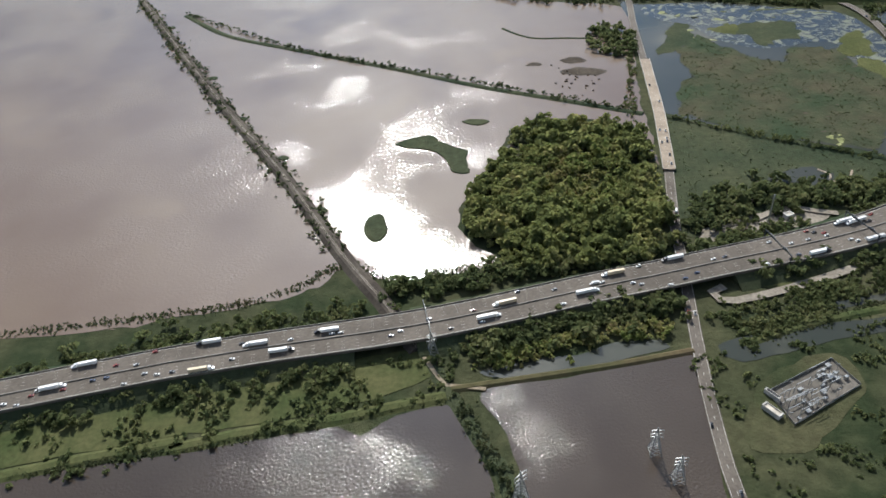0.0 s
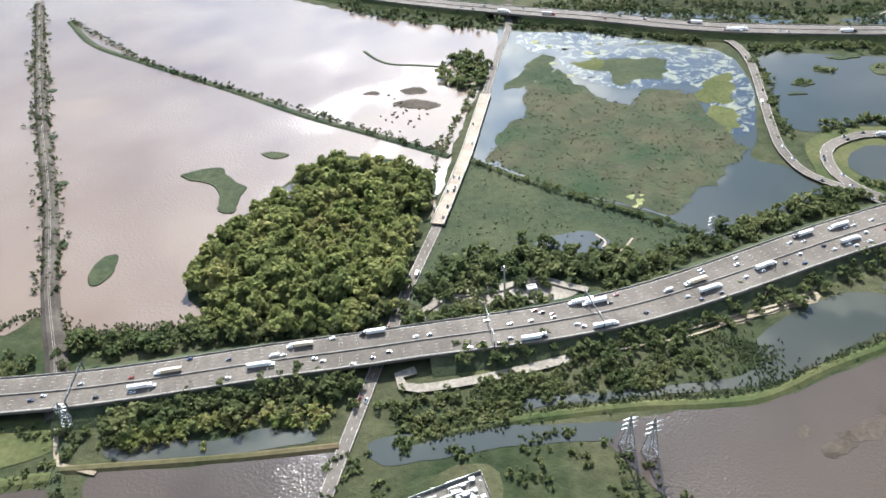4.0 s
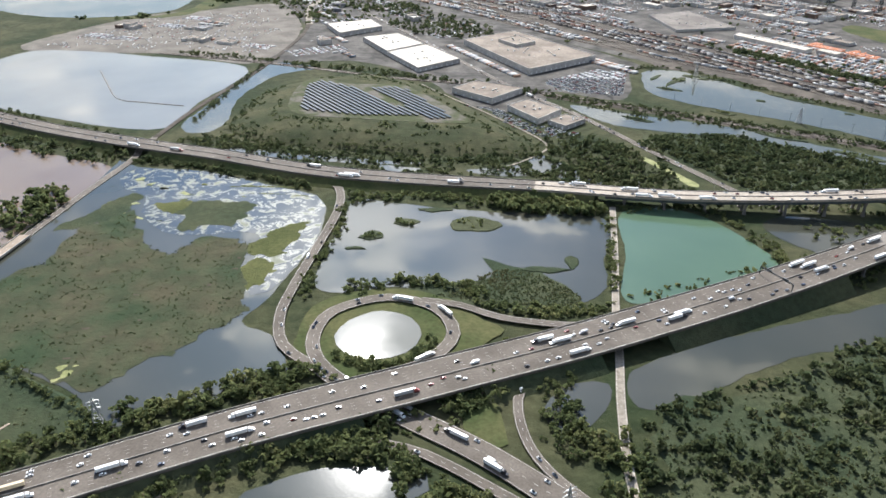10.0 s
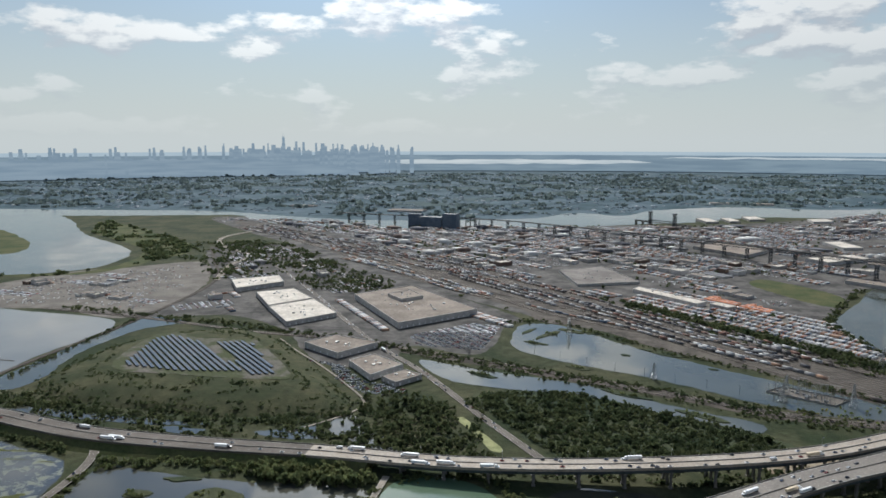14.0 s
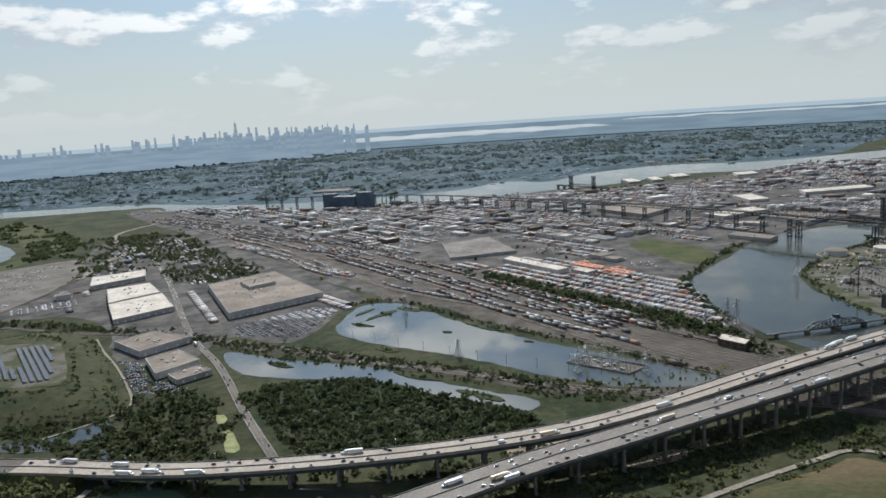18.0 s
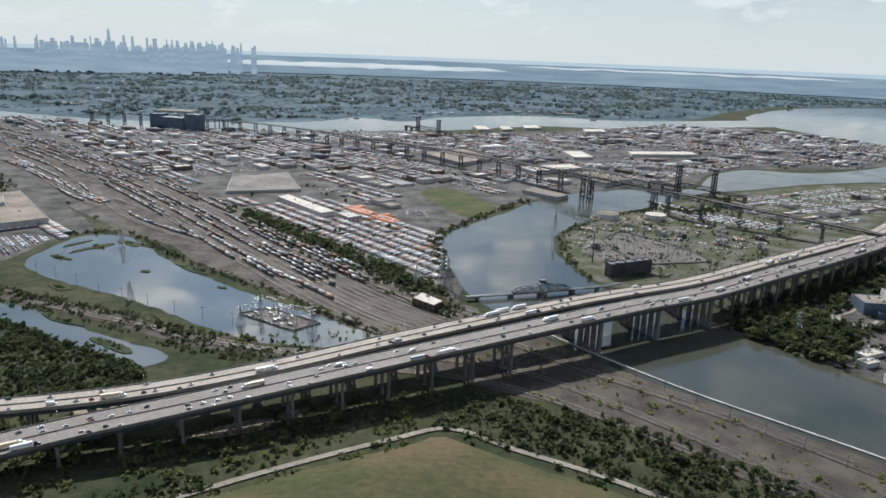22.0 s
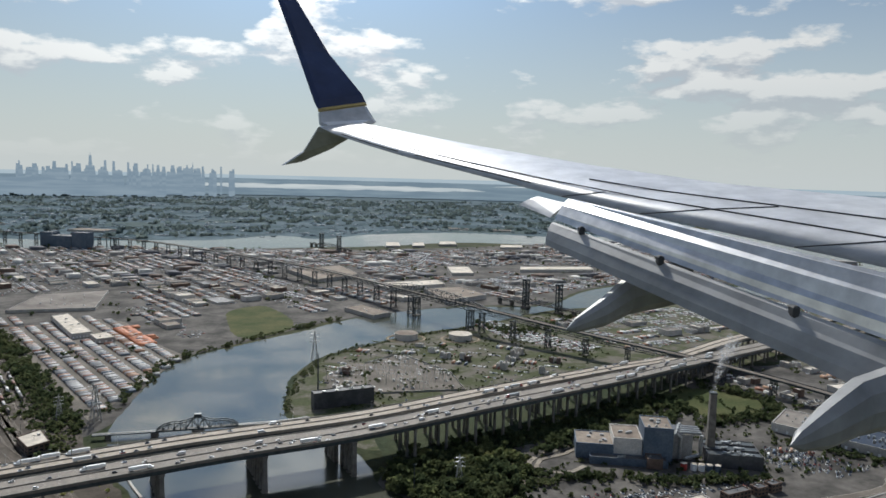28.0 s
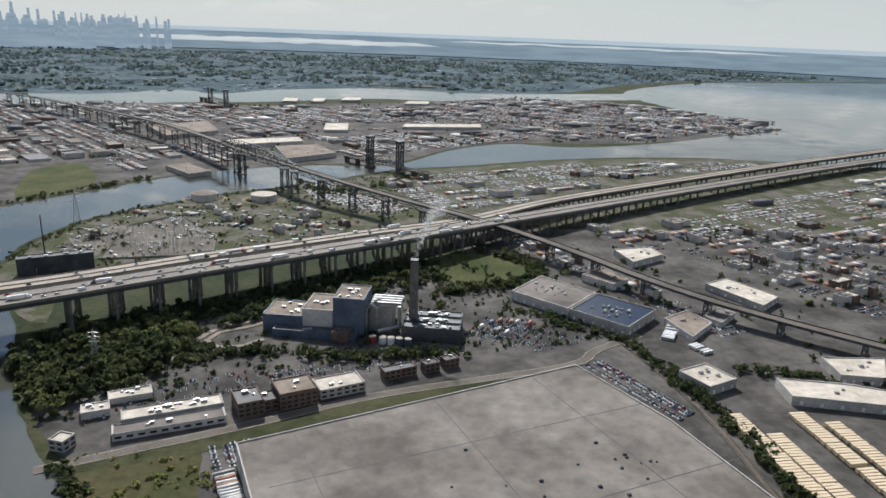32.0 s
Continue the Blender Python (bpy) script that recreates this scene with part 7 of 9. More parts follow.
for i, rr in enumerate(bus_rows):
    root = tagged(new("bus"), "white bus parked side by side in a depot", "bus", "parked buses")
    root.matrix_basis = pose(rr[0], rr[1], 0.1, 0, 0, rr[6])
    if i == 0:
        bm = bmesh.new(); bm_box(bm, 0, 0, 0.2, 6, 1.3, 1.4, bevel=0.12); bus_body = part("body", bm, M_TRAILER, root)
        bm = bmesh.new(); bm_box(bm, 0, 0, 0.85, 5.7, 1.33, 0.4); bus_glass = part("window_band", bm, M_GLASS, root)
    else:
        for pt in (bus_body, bus_glass):
            o2 = new(pt.name.split(".")[0], pt.data)
            o2.parent = root
# timber stumps of an old pier in the lagoon
for k in range(26):
    x, y = 70 + rng.uniform(-14, 16), 430 + rng.uniform(-16, 34)
    bm = bmesh.new()
    bm_box(bm, x, y, 0, rng.uniform(0.8, 2.6), rng.uniform(0.5, 1.0), rng.uniform(0.5, 0.9), rng.uniform(0, 180), 0.8)
    tagged(part("timber_stump", bm, M_BARK), "dark rotten timber stump standing in the lagoon", "stump", "pier stumps")
for pts in ([(62, 452), (78, 456), (92, 448), (84, 442), (70, 446)], [(64, 470), (76, 474), (82, 466), (70, 464)], [(40, 466), (48, 470), (52, 464)]):
    sheet("sandbank", pts, 0.16, M_MUD, "pale sandbank just breaking the lagoon", "sandbank", rough=2.0, step=1.5)
# street lamps on the viaduct
for ln, w in ((cut(LINE_B, 440, 1240), 13), (cut(LINE_A, 640, 1240), 17)):
    a, b = ribbon(ln, w - 0.4)
    for i in range(3, len(a) - 1, 7):
        root = tagged(new("street_lamp"), "thin grey street lamp on the viaduct parapet", "street lamp", "viaduct lamps")
        root.location = a[i]
        d = (b[i] - a[i]) / np.linalg.norm(b[i] - a[i])
        bm = bmesh.new(); cyl(bm, 0, 0, 0, 0.09, 4.6, 6, 0.05); part("pole", bm, M_GALV, root)
        bm = bmesh.new(); strut(bm, (0, 0, 4.6), (d[0] * 1.2, d[1] * 1.2, 4.8), 0.05); bm_box(bm, d[0] * 1.3, d[1] * 1.3, 4.72, 0.5, 0.22, 0.12); part("lamp_arm", bm, M_GALV, root)
# ---- tall structures ----
def skyway():
    """A long steel truss viaduct: deck, deck truss, a through-truss span over the river, piers."""
    line = spline([(200, 1760, 16), (380, 1690, 16), (560, 1600, 17), (740, 1425, 19), (890, 1255, 21), (985, 1115, 23), (1031, 1036, 24), (1080, 966, 24), (1107, 932, 23), (1148, 890, 20), (1184, 853, 18), (1240, 803, 14), (1280, 750, 12), (1318, 690, 10), (1358, 645, 8), (1440, 570, 6)], 7.0)
    root = tagged(new("skyway"), "long dark steel truss viaduct crossing river and yards", "bridge")
    strip("deck", line, 7.5, 0.8, M_STEEL, root)
    strip("roadway", line, 6.6, 0.1, M_ASPHALT, root, lift=0.05)
    for s in (-1, 1):
        strip("railing", line, 0.15, 0.5, M_STEEL, root, side=s * 3.6, lift=0.55)
    n = len(line)
    a, b = ribbon(line, 6.4)
    for side in (a, b):
        bm = bmesh.new()
        for i in range(n - 1):
            x = side[i][0]
            if x < 700 or x > 1250:
                continue
            deep = 3.6
            p, q = Vector(side[i]) - Vector((0, 0, 0.8)), Vector(side[i + 1]) - Vector((0, 0, 0.8))
            dp, dq = p - Vector((0, 0, deep)), q - Vector((0, 0, deep))
            strut(bm, dp, dq, 0.22); strut(bm, p, dp, 0.16)
            strut(bm, p, dq, 0.16) if i % 2 else strut(bm, dp, q, 0.16)
        part("deck_truss", bm, M_STEEL, root)
    for side in (a, b):
        bm = bmesh.new()
        idx = [i for i in range(n) if 1000 < side[i][0] < 1096]
        m = len(idx)
        top = [Vector(side[i]) + Vector((0, 0, 1.0 + 6.5 * math.sin(math.pi * k / (m - 1)) ** 0.8)) for k, i in enumerate(idx)]
        for k in range(m - 1):
            p, q = Vector(side[idx[k]]), Vector(side[idx[k + 1]])
            strut(bm, top[k], top[k + 1], 0.25); strut(bm, p, top[k], 0.18)
            strut(bm, p, top[k + 1], 0.16) if k % 2 else strut(bm, top[k], q, 0.16)
        part("through_truss", bm, M_STEEL, root)
    s = np.r_[0, np.cumsum(np.linalg.norm(np.diff(line[:, :2], axis=0), axis=1))]
    for t in np.arange(20, s[-1] - 20, 38.0):
        x, y, z = (np.interp(t, s, line[:, k]) for k in range(3))
        x2, y2 = (np.interp(t + 1, s, line[:, k]) for k in range(2))
        if 1034 < x < 1078:
            continue
        steel_tower(root, x, y, z - (4.6 if 700 < x < 1250 else 0.9), math.degrees(math.atan2(y2 - y, x2 - x)))
    for x, y in ((1031, 1036), (1080, 966)):
        steel_tower(root, x, y, 19.6, -55, 1.3)


def steel_tower(root, x, y, top, turn, size=0.7):
    """A braced steel pier: cap, four columns, cross bracing, a concrete footing."""
    m = pose(x, y, 0, 0, 0, turn)
    c = [(-1.4 * size, -3), (1.4 * size, -3), (1.4 * size, 3), (-1.4 * size, 3)]
    bm = bmesh.new(); bm_box(bm, x, y, top - 0.4, 3.2 * size, 7.2, 0.4, turn)
    pr = part("steel_pier", bm, M_STEEL, root)
    bm = bmesh.new(); bm_box(bm, x, y, 0, 4.2 * size, 8.4, 0.8, turn)
    part("footing", bm, M_PIER, pr)
    for u, v in c:
        bm = bmesh.new()
        strut(bm, m @ Vector((u, v * 1.1, 0)), m @ Vector((u, v, top)), 0.32 * size)
        part("column", bm, M_STEEL, pr)
    bm = bmesh.new()
    for k in range(4):
        (u, v), (u2, v2) = c[k], c[(k + 1) % 4]
        for z0, z1 in ((0, top / 2), (top / 2, top)):
            strut(bm, m @ Vector((u, v, z0)), m @ Vector((u2, v2, z1)), 0.14)
            strut(bm, m @ Vector((u2, v2, z0)), m @ Vector((u, v, z1)), 0.14)
    tagged(part("bracing", bm, M_STEEL, pr), kind="stuff")


skyway()


def lift_bridge(x0, y0, x1, y1, h=31.0):
    """A vertical-lift bridge: two braced towers, a truss span between them, approach spans."""
    root = tagged(new("lift_bridge"), "dark steel lift bridge with two tall towers", "bridge")
    d = math.degrees(math.atan2(y1 - y0, x1 - x0))
    for x, y in ((x0, y0), (x1, y1)):
        bm = bmesh.new()
        m = pose(x, y, 0, 0, 0, d)
        c = [(-2, -3.2), (2, -3.2), (2, 3.2), (-2, 3.2)]
        for u, v in c:
            strut(bm, m @ Vector((u, v, 0)), m @ Vector((u * .8, v, h)), 0.5)
        for k in range(4):
            for z in np.arange(2, h - 4, 4.5):
                (u, v), (u2, v2) = c[k], c[(k + 1) % 4]
                strut(bm, m @ Vector((u, v, z)), m @ Vector((u2, v2, z + 4.5)), 0.2)
                strut(bm, m @ Vector((u2, v2, z)), m @ Vector((u, v, z + 4.5)), 0.2)
        bm_box(bm, x, y, h, 5.4, 8.4, 2.2, d)
        part("tower", bm, M_STEEL, root)
        bm = bmesh.new(); bm_box(bm, x, y, -0.2, 7, 10, 2.4, d); part("pier_base", bm, M_PIER, root)
    L = math.hypot(x1 - x0, y1 - y0)
    m = pose(x0, y0, 0, 0, 0, d)
    for v in (-2.8, 2.8):
        bm = bmesh.new()
        for z0, dz, u0, u1 in ((6.5, 4.5, 0, L), (5.0, 2.4, -40, 0), (5.0, 2.4, L, L + 40)):
            us = np.linspace(u0, u1, 9)
            for k in range(8):
                p, q = us[k], us[k + 1]
                strut(bm, m @ Vector((p, v, z0)), m @ Vector((q, v, z0)), 0.25); strut(bm, m @ Vector((p, v, z0 + dz)), m @ Vector((q, v, z0 + dz)), 0.25)
                strut(bm, m @ Vector((p, v, z0 + dz * (k % 2))), m @ Vector((q, v, z0 + dz * ((k + 1) % 2))), 0.18); strut(bm, m @ Vector((p, v, z0)), m @ Vector((p, v, z0 + dz)), 0.18)
        part("side_truss", bm, M_STEEL, root)
    bm = bmesh.new()
    c = m @ Vector((L / 2, 0, 0))
    bm_box(bm, c[0], c[1], 5.9, L + 80, 5.2, 0.6, d)
    part("deck", bm, M_ASPHALT, root)
    for u in (-38, -20, L + 20, L + 38):
        bm = bmesh.new(); p = m @ Vector((u, 0, 0)); bm_box(bm, p[0], p[1], 0, 1.6, 6, 5.9, d); part("approach_pier", bm, M_PIER, root)


lift_bridge(1156, 1084, 1186, 1050)
lift_bridge(868, 1690, 905, 1640, 26)


def swing_bridge():
    """A low rail bridge with a two-humped swing truss in mid-river."""
    root = tagged(new("rail_bridge"), "low dark railway bridge with a humped swing truss", "bridge")
    line = z_line([(842, 676), (852, 678), (877, 683), (912, 691), (944, 700), (956, 706)], 3.0, 5.0)
    strip("deck", line, 3.4, 0.7, M_STEEL, root)
    for g in (-0.4, 0.4):
        strip("rail", line, 0.12, 0.12, M_RAIL, root, side=g, lift=0.12)
    a, b = ribbon(line, 3.4)
    s = np.r_[0, np.cumsum(np.linalg.norm(np.diff(line[:, :2], axis=0), axis=1))]
    for side in (a, b):
        bm = bmesh.new()
        t = np.linspace(33, 77, 15)
        base = [Vector([np.interp(v, s, side[:, k]) for k in range(3)]) for v in t]
        hs = [0.5, 2.6, 3.6, 4.0, 4.0, 4.4, 5.4, 6.8, 5.4, 4.4, 4.0, 4.0, 3.6, 2.6, 0.5]
        top = [p + Vector((0, 0, h)) for p, h in zip(base, hs)]
        for k in range(14):
            strut(bm, top[k], top[k + 1], 0.25); strut(bm, base[k], base[k + 1], 0.25); strut(bm, base[k], top[k], 0.16)
            strut(bm, base[k], top[k + 1], 0.16) if k % 2 else strut(bm, top[k], base[k + 1], 0.16)
        part("side_truss", bm, M_STEEL, root)
    for t, r in ((8, 1.6), (32, 2.2), (55, 3.6), (78, 2.2), (98, 1.6)):
        x, y = (float(np.interp(t, s, line[:, k])) for k in range(2))
        bm = bmesh.new(); cyl(bm, x, y, 0, r, 2.3, 14); part("pier", bm, M_PIER, root)
    bm = bmesh.new(); x, y = (float(np.interp(55, s, line[:, k])) for k in range(2)); bm_box(bm, x, y, 9.2, 4, 3, 2, 12); part("cabin", bm, M_STEEL, root)


swing_bridge()


def pylon(x, y, h, turn=0.0, w=2.2, arms=3, label="tall lattice steel electricity pylon"):
    """A lattice pylon: four tapering legs, cross bracing, arms with insulators."""
    root = tagged(new("pylon"), label, "pylon", "pylons")
    root.location, root.rotation_euler = (x, y, 0.05), (0, 0, radians(turn))
    bm = bmesh.new()
    c = [(-1, -1), (1, -1), (1, 1), (-1, 1)]
    def at(k, z):
        s = w * (1 - 0.82 * min(1, z / (h * 0.8)))
        return Vector((c[k][0] * s, c[k][1] * s, z))
    zs = list(np.linspace(0, h, 9))
    for k in range(4):
        strut(bm, at(k, 0), at(k, h * 0.8), 0.11); strut(bm, at(k, h * 0.8), (0, 0, h), 0.09)
        for z0, z1 in zip(zs[:-2], zs[1:-1]):
            strut(bm, at(k, z0), at((k + 1) % 4, z1), 0.06); strut(bm, at((k + 1) % 4, z0), at(k, z1), 0.06)
    part("tower_body", bm, M_GALV, root)
    for i in range(arms):
        z = h * (0.62 + 0.13 * i)
        bm = bmesh.new()
        for s in (-1, 1):
            strut(bm, (0, 0, z + 0.5), (s * h * 0.16, 0, z), 0.08); strut(bm, (0, 0, z - 0.2), (s * h * 0.16, 0, z), 0.08)
            strut(bm, (s * h * 0.16, 0, z), (s * h * 0.16, 0, z - 1.2), 0.06)
        part("cross_arm", bm, M_GALV, root)
    return root


for x, y, h, t in ((175, 198, 17, 20), (182, 196, 18, 20), (9, 134, 16, 40), (-20, 201, 12, 20), (223, 312, 13, 30), (389, 272, 16, 30), (829, 712, 22, 30), (833, 706, 22, 30), (746, 622, 17, 40), (944, 850, 24, 20), (713, 648, 14, 40), (55, 150, 13, 0), (60, 139, 13, 0), (582, 803, 16, 40), (489, 748, 15, 40), (1038, 615, 16, 0), (811, 707, 16, 30), (704, 632, 13, 40), (628, 676, 13, 40)):
    pylon(x, y, h, t, 1.5 + h / 30)


def pole(x, y, h, r, label, category="pole", arms=0, mat=None):
    root = tagged(new(category.replace(" ", "_")), label, category, category + "s")
    root.location = (x, y, 0.05)
    bm = bmesh.new(); cyl(bm, 0, 0, 0, r, h, 8, r * 0.6); part("mast", bm, mat or M_STEEL, root)
    for k in range(arms):
        bm = bmesh.new(); strut(bm, (-1.2, 0, h - 0.4 - 0.9 * k), (1.2, 0, h - 0.4 - 0.9 * k), 0.07); part("cross_arm", bm, M_STEEL, root)
    return root


pole(955, 768, 26, 0.55, "tall dark steel mast beside the river", "mast")
pole(134, 271, 17, 0.45, "steel radio mast with antennas beside the motorway", "mast", 3, M_GALV)
pole(1016, 606, 15, 0.3, "thin lattice mast in riverside trees", "mast", 1)
for k in range(14):
    t = k / 13
    pole(545 + 250 * t, 737 - 140 * t - 18 * math.sin(3.14 * t), 7, 0.14, "catenary pole along the railway bank", "catenary pole", 1)
for k in range(16):
    t = k / 15
    pole(600 + 250 * t, 925 - 300 * t, 7, 0.14, "catenary pole along the railway yard", "catenary pole", 1)
for k in range(10):
    t = k / 9
    pole(895 + 90 * t, 583 - 125 * t, 6, 0.12, "catenary pole beside the river tracks", "catenary pole", 1)


def gantry(line, x, w, label="steel sign gantry over the motorway"):
    i = int(np.argmin(np.abs(line[:, 0] - x)))
    p, d = line[i], line[i + 1] - line[i]
    m = pose(p[0], p[1], p[2], 0, 0, math.degrees(math.atan2(d[1], d[0])))
    root = tagged(new("sign_gantry"), label, "gantry", "sign gantries")
    root.matrix_basis = m
    for s in (-1, 1):
        bm = bmesh.new(); bm_box(bm, 0, s * (w / 2 - 0.35), 0, 0.35, 0.35, 4.2); part("leg", bm, M_STEEL, root)
    bm = bmesh.new()
    for z in (3.6, 4.2):
        strut(bm, (0, -w / 2, z), (0, w / 2, z), 0.1)
    for v in np.arange(-w / 2, w / 2 - 0.6, 0.8):
        strut(bm, (0, v, 3.6), (0, v + 0.8, 4.2), 0.06)
    part("truss", bm, M_STEEL, root)
    for v in (-w / 4, w / 4):
        bm = bmesh.new(); bm_box(bm, 0.2, v, 3.2, 0.12, 3.2, 1.5, bevel=0.03); part("sign_panel", bm, M_GALV, root)


for x in (127, 172, 505, -20):
    gantry(LINE_A, x, 20)


def substation(pts, turn, n, label, h=3.5, fence=True):
    """A switchyard: gravel, gantry frames, transformers, a fence."""
    o = np.asarray(pts, float)
    sheet("switchyard", pts, 0.16, M_GRAVEL, "gravel of a fenced electricity switchyard", "yard", sharp=True)
    root = tagged(new("substation"), label, "substation")
    lo, hi = o.min(0), o.max(0)
    p = rng.uniform(lo, hi, (n * 12, 2))
    p = p[inside(o * 0.92 + o.mean(0) * 0.08, p)][:n]
    for k, (x, y) in enumerate(p):
        bm = bmesh.new()
        a = radians(turn)
        hh = h * rng.uniform(0.6, 1.4)
        if k % 3 == 0:
            w = rng.uniform(2, 4)
            q = [(x - w * math.cos(a), y - w * math.sin(a)), (x + w * math.cos(a), y + w * math.sin(a))]
            for u in q:
                strut(bm, (*u, 0.1), (*u, hh), 0.1)
            strut(bm, (*q[0], hh), (*q[1], hh), 0.1)
            part("bus_frame", bm, M_GALV, root)
        elif k % 3 == 1:
            bm_box(bm, x, y, 0.15, rng.uniform(1, 2.4), rng.uniform(0.8, 1.5), rng.uniform(0.8, 1.6), turn, bevel=0.05)
            for s in (-0.3, 0.3):
                cyl(bm, x + s, y, 1.2, 0.1, 1.0, 6, 0.05)
            part("transformer", bm, M_GALV, root)
        else:
            cyl(bm, x, y, 0.1, 0.12, hh * 0.7, 6, 0.06)
            strut(bm, (x - 0.6, y, hh * 0.7), (x + 0.6, y, hh * 0.7), 0.06)
            part("insulator_post", bm, M_GALV, root)
    if fence:
        ln = np.c_[np.vstack([o, o[:1]]), np.full(len(o) + 1, 1.2)]
        strip("fence", ln, 0.06, 1.1, M_GALV, root)


substation([(100, 173), (128, 187), (133, 174), (104, 158)], 25, 60, "electricity substation packed with grey switchgear")
substation([(990, 760), (984, 838), (1012, 870), (1050, 812), (1056, 770)], -20, 130, "large electricity switchyard with steel frames on a peninsula", 6.0)
substation([(955, 800), (972, 838), (984, 840), (986, 768), (962, 772)], -20, 40, "older switchyard beside the river", 5.0, False)
substation([(700, 650), (716, 660), (750, 634), (735, 622)], -35, 60, "small switchyard with tall frames in the pond", 8.0)

# far generating station and stacks by the river
for x, y, l, w, h in ((410, 1640, 50, 26, 20), (450, 1620, 30, 20, 28), (375, 1660, 26, 20, 24)):
    building("generating_station", rect(x, y, l, w, -20), h, M_WALL_BL, M_ROOF_D, "dark generating station by the far river", 6, 0, "power station")
for k in range(4):
    pole(480 + 9 * k, 1650 - 5 * k, 18, 1.2, "stubby stack by the far river", "stack")

# solar panels on the hill
def solar_field():
    area = [np.array([(229, 668), (223, 741), (233, 755), (262, 735), (326, 656), (280, 655)], float), np.array([(277, 732), (300, 736), (311, 728), (352, 652), (335, 648)], float)]
    sheet("gravel", [(224, 664), (216, 742), (232, 762), (262, 745), (300, 744), (316, 732), (362, 650), (342, 640), (280, 648)], 8.2, M_WEEDY, "weedy gravel under solar panels on a hill", "gravel", rough=1.0, step=4.0)
    a = radians(-54)
    e1, e2 = np.array((math.cos(a), math.sin(a))), np.array((-math.sin(a), math.cos(a)))
    for o in area:
        c = o.mean(0)
        uv = (o - c) @ np.stack([e1, e2], 1)
        for v in np.arange(uv[:, 1].min() + 1, uv[:, 1].max(), 4.3):
            us = [u for u in np.arange(uv[:, 0].min(), uv[:, 0].max(), 1.0) if inside(o, (c + u * e1 + v * e2)[None])[0]]
            if len(us) < 6:
                continue
            m = c + (us[0] + us[-1]) / 2 * e1 + v * e2
            root = tagged(new("solar_panel_row"), "long tilted row of dark solar panels on a grass hill", "solar panels", "solar rows")
            root.matrix_basis = pose(m[0], m[1], 8.2, 0, 0, math.degrees(a))
            L = us[-1] - us[0]
            bm = bmesh.new()
            w = pose(0, 0, 0.9, -7, 0, 0)
            vs = [bm.verts.new(w @ Vector(p)) for p in ((-L / 2, -1.3, 0), (L / 2, -1.3, 0), (L / 2, 1.3, 0), (-L / 2, 1.3, 0), (-L / 2, -1.3, 0.08), (L / 2, -1.3, 0.08), (L / 2, 1.3, 0.08), (-L / 2, 1.3, 0.08))]
            for f in BOX_F:
                bm.faces.new([vs[j] for j in f])
            part("panel", bm, M_PANEL, root)
            bm = bmesh.new()
            strut(bm, (-L / 2, 0, 0.8), (L / 2, 0, 0.8), 0.08)
            k = max(2, int(L / 6))
            for i in range(k):
                strut(bm, (-L / 2 + L * (i + .5) / k, 0, 0), (-L / 2 + L * (i + .5) / k, 0, 0.85), 0.08)
            part("support_frame", bm, M_GALV, root)


solar_field()

sheet("verge", [(1056, 541), (1103, 555), (1150, 576), (1240, 607), (1244, 599), (1150, 567), (1106, 546), (1060, 532)], 0.16, M_SCRUB, "brown weedy verge between works and big warehouse", "grass", rough=0.8)
for pts in ([(651, 537), (679, 541), (697, 541), (695, 533), (668, 522), (653, 521)], [(706, 507), (725, 517), (738, 519), (734, 510), (714, 502)], [(739, 522), (752, 529), (747, 518)]):
    sheet("dirt", pts, 0.2, M_DIRT, "bare tan earth under the viaduct", "dirt", rough=1.2, step=2.0)
# dark green sheet below the decks; their shade is put into its colour
under = LINE_A[(LINE_A[:, 0] > 1005) & (LINE_A[:, 0] < 1230)][::4, :2]
sheet("scrub", [(x + 9, y - 20) for x, y in under] + [(x - 12, y + 42) for x, y in under[::-1]], 0.13, M_MARSH, "dark green ground with the viaduct's shade painted in", "scrub", rough=2.0)

# trains in the yard
def rail_cars(line, offs, fill):
    ln = z_line(line, 0.5, 4.0)
    s = np.r_[0, np.cumsum(np.linalg.norm(np.diff(ln[:, :2], axis=0), axis=1))]
    rows = []
    for o in offs:
        t = rng.uniform(0, 60)
        while t < s[-1] - 20:
            run = int(rng.integers(4, 22))
            if rng.random() < fill:
                for _ in range(run):
                    if t > s[-1] - 12:
                        break
                    x, y = (np.interp(t, s, ln[:, k]) for k in range(2))
                    x2, y2 = (np.interp(t + 1, s, ln[:, k]) for k in range(2))
                    a = math.atan2(y2 - y, x2 - x)
                    rows.append((x - math.sin(a) * o, y + math.cos(a) * o, 0.9, 8.2, 1.4, rng.choice([1.4, 1.9, 0.9]), math.degrees(a)))
                    t += 9.0
            t += rng.uniform(20, 120)
    return rows


tagged(box_mesh("rail_cars", [r for r in rail_cars(YARD, np.arange(-38, 30, 5.2), 0.62) if r[1] > 720 or rng.random() < 0.12], M_FREIGHT), "long strings of freight cars standing in a railway yard", "rail cars", kind="stuff")
pale = rail_cars([(300, 1235), (400, 1110), (470, 1010), (520, 955)], (-10, -6, -2, 2, 6), 1.0) + rail_cars([(150, 1480), (225, 1368), (381, 1184), (500, 1000), (565, 900), (632, 832), (669, 802), (732, 721), (779, 658)], (-8, 0), 0.6)
tagged(box_mesh("rail_cars", pale, M_BOXES), "strings of pale covered freight cars in sidings", "rail cars", kind="stuff")
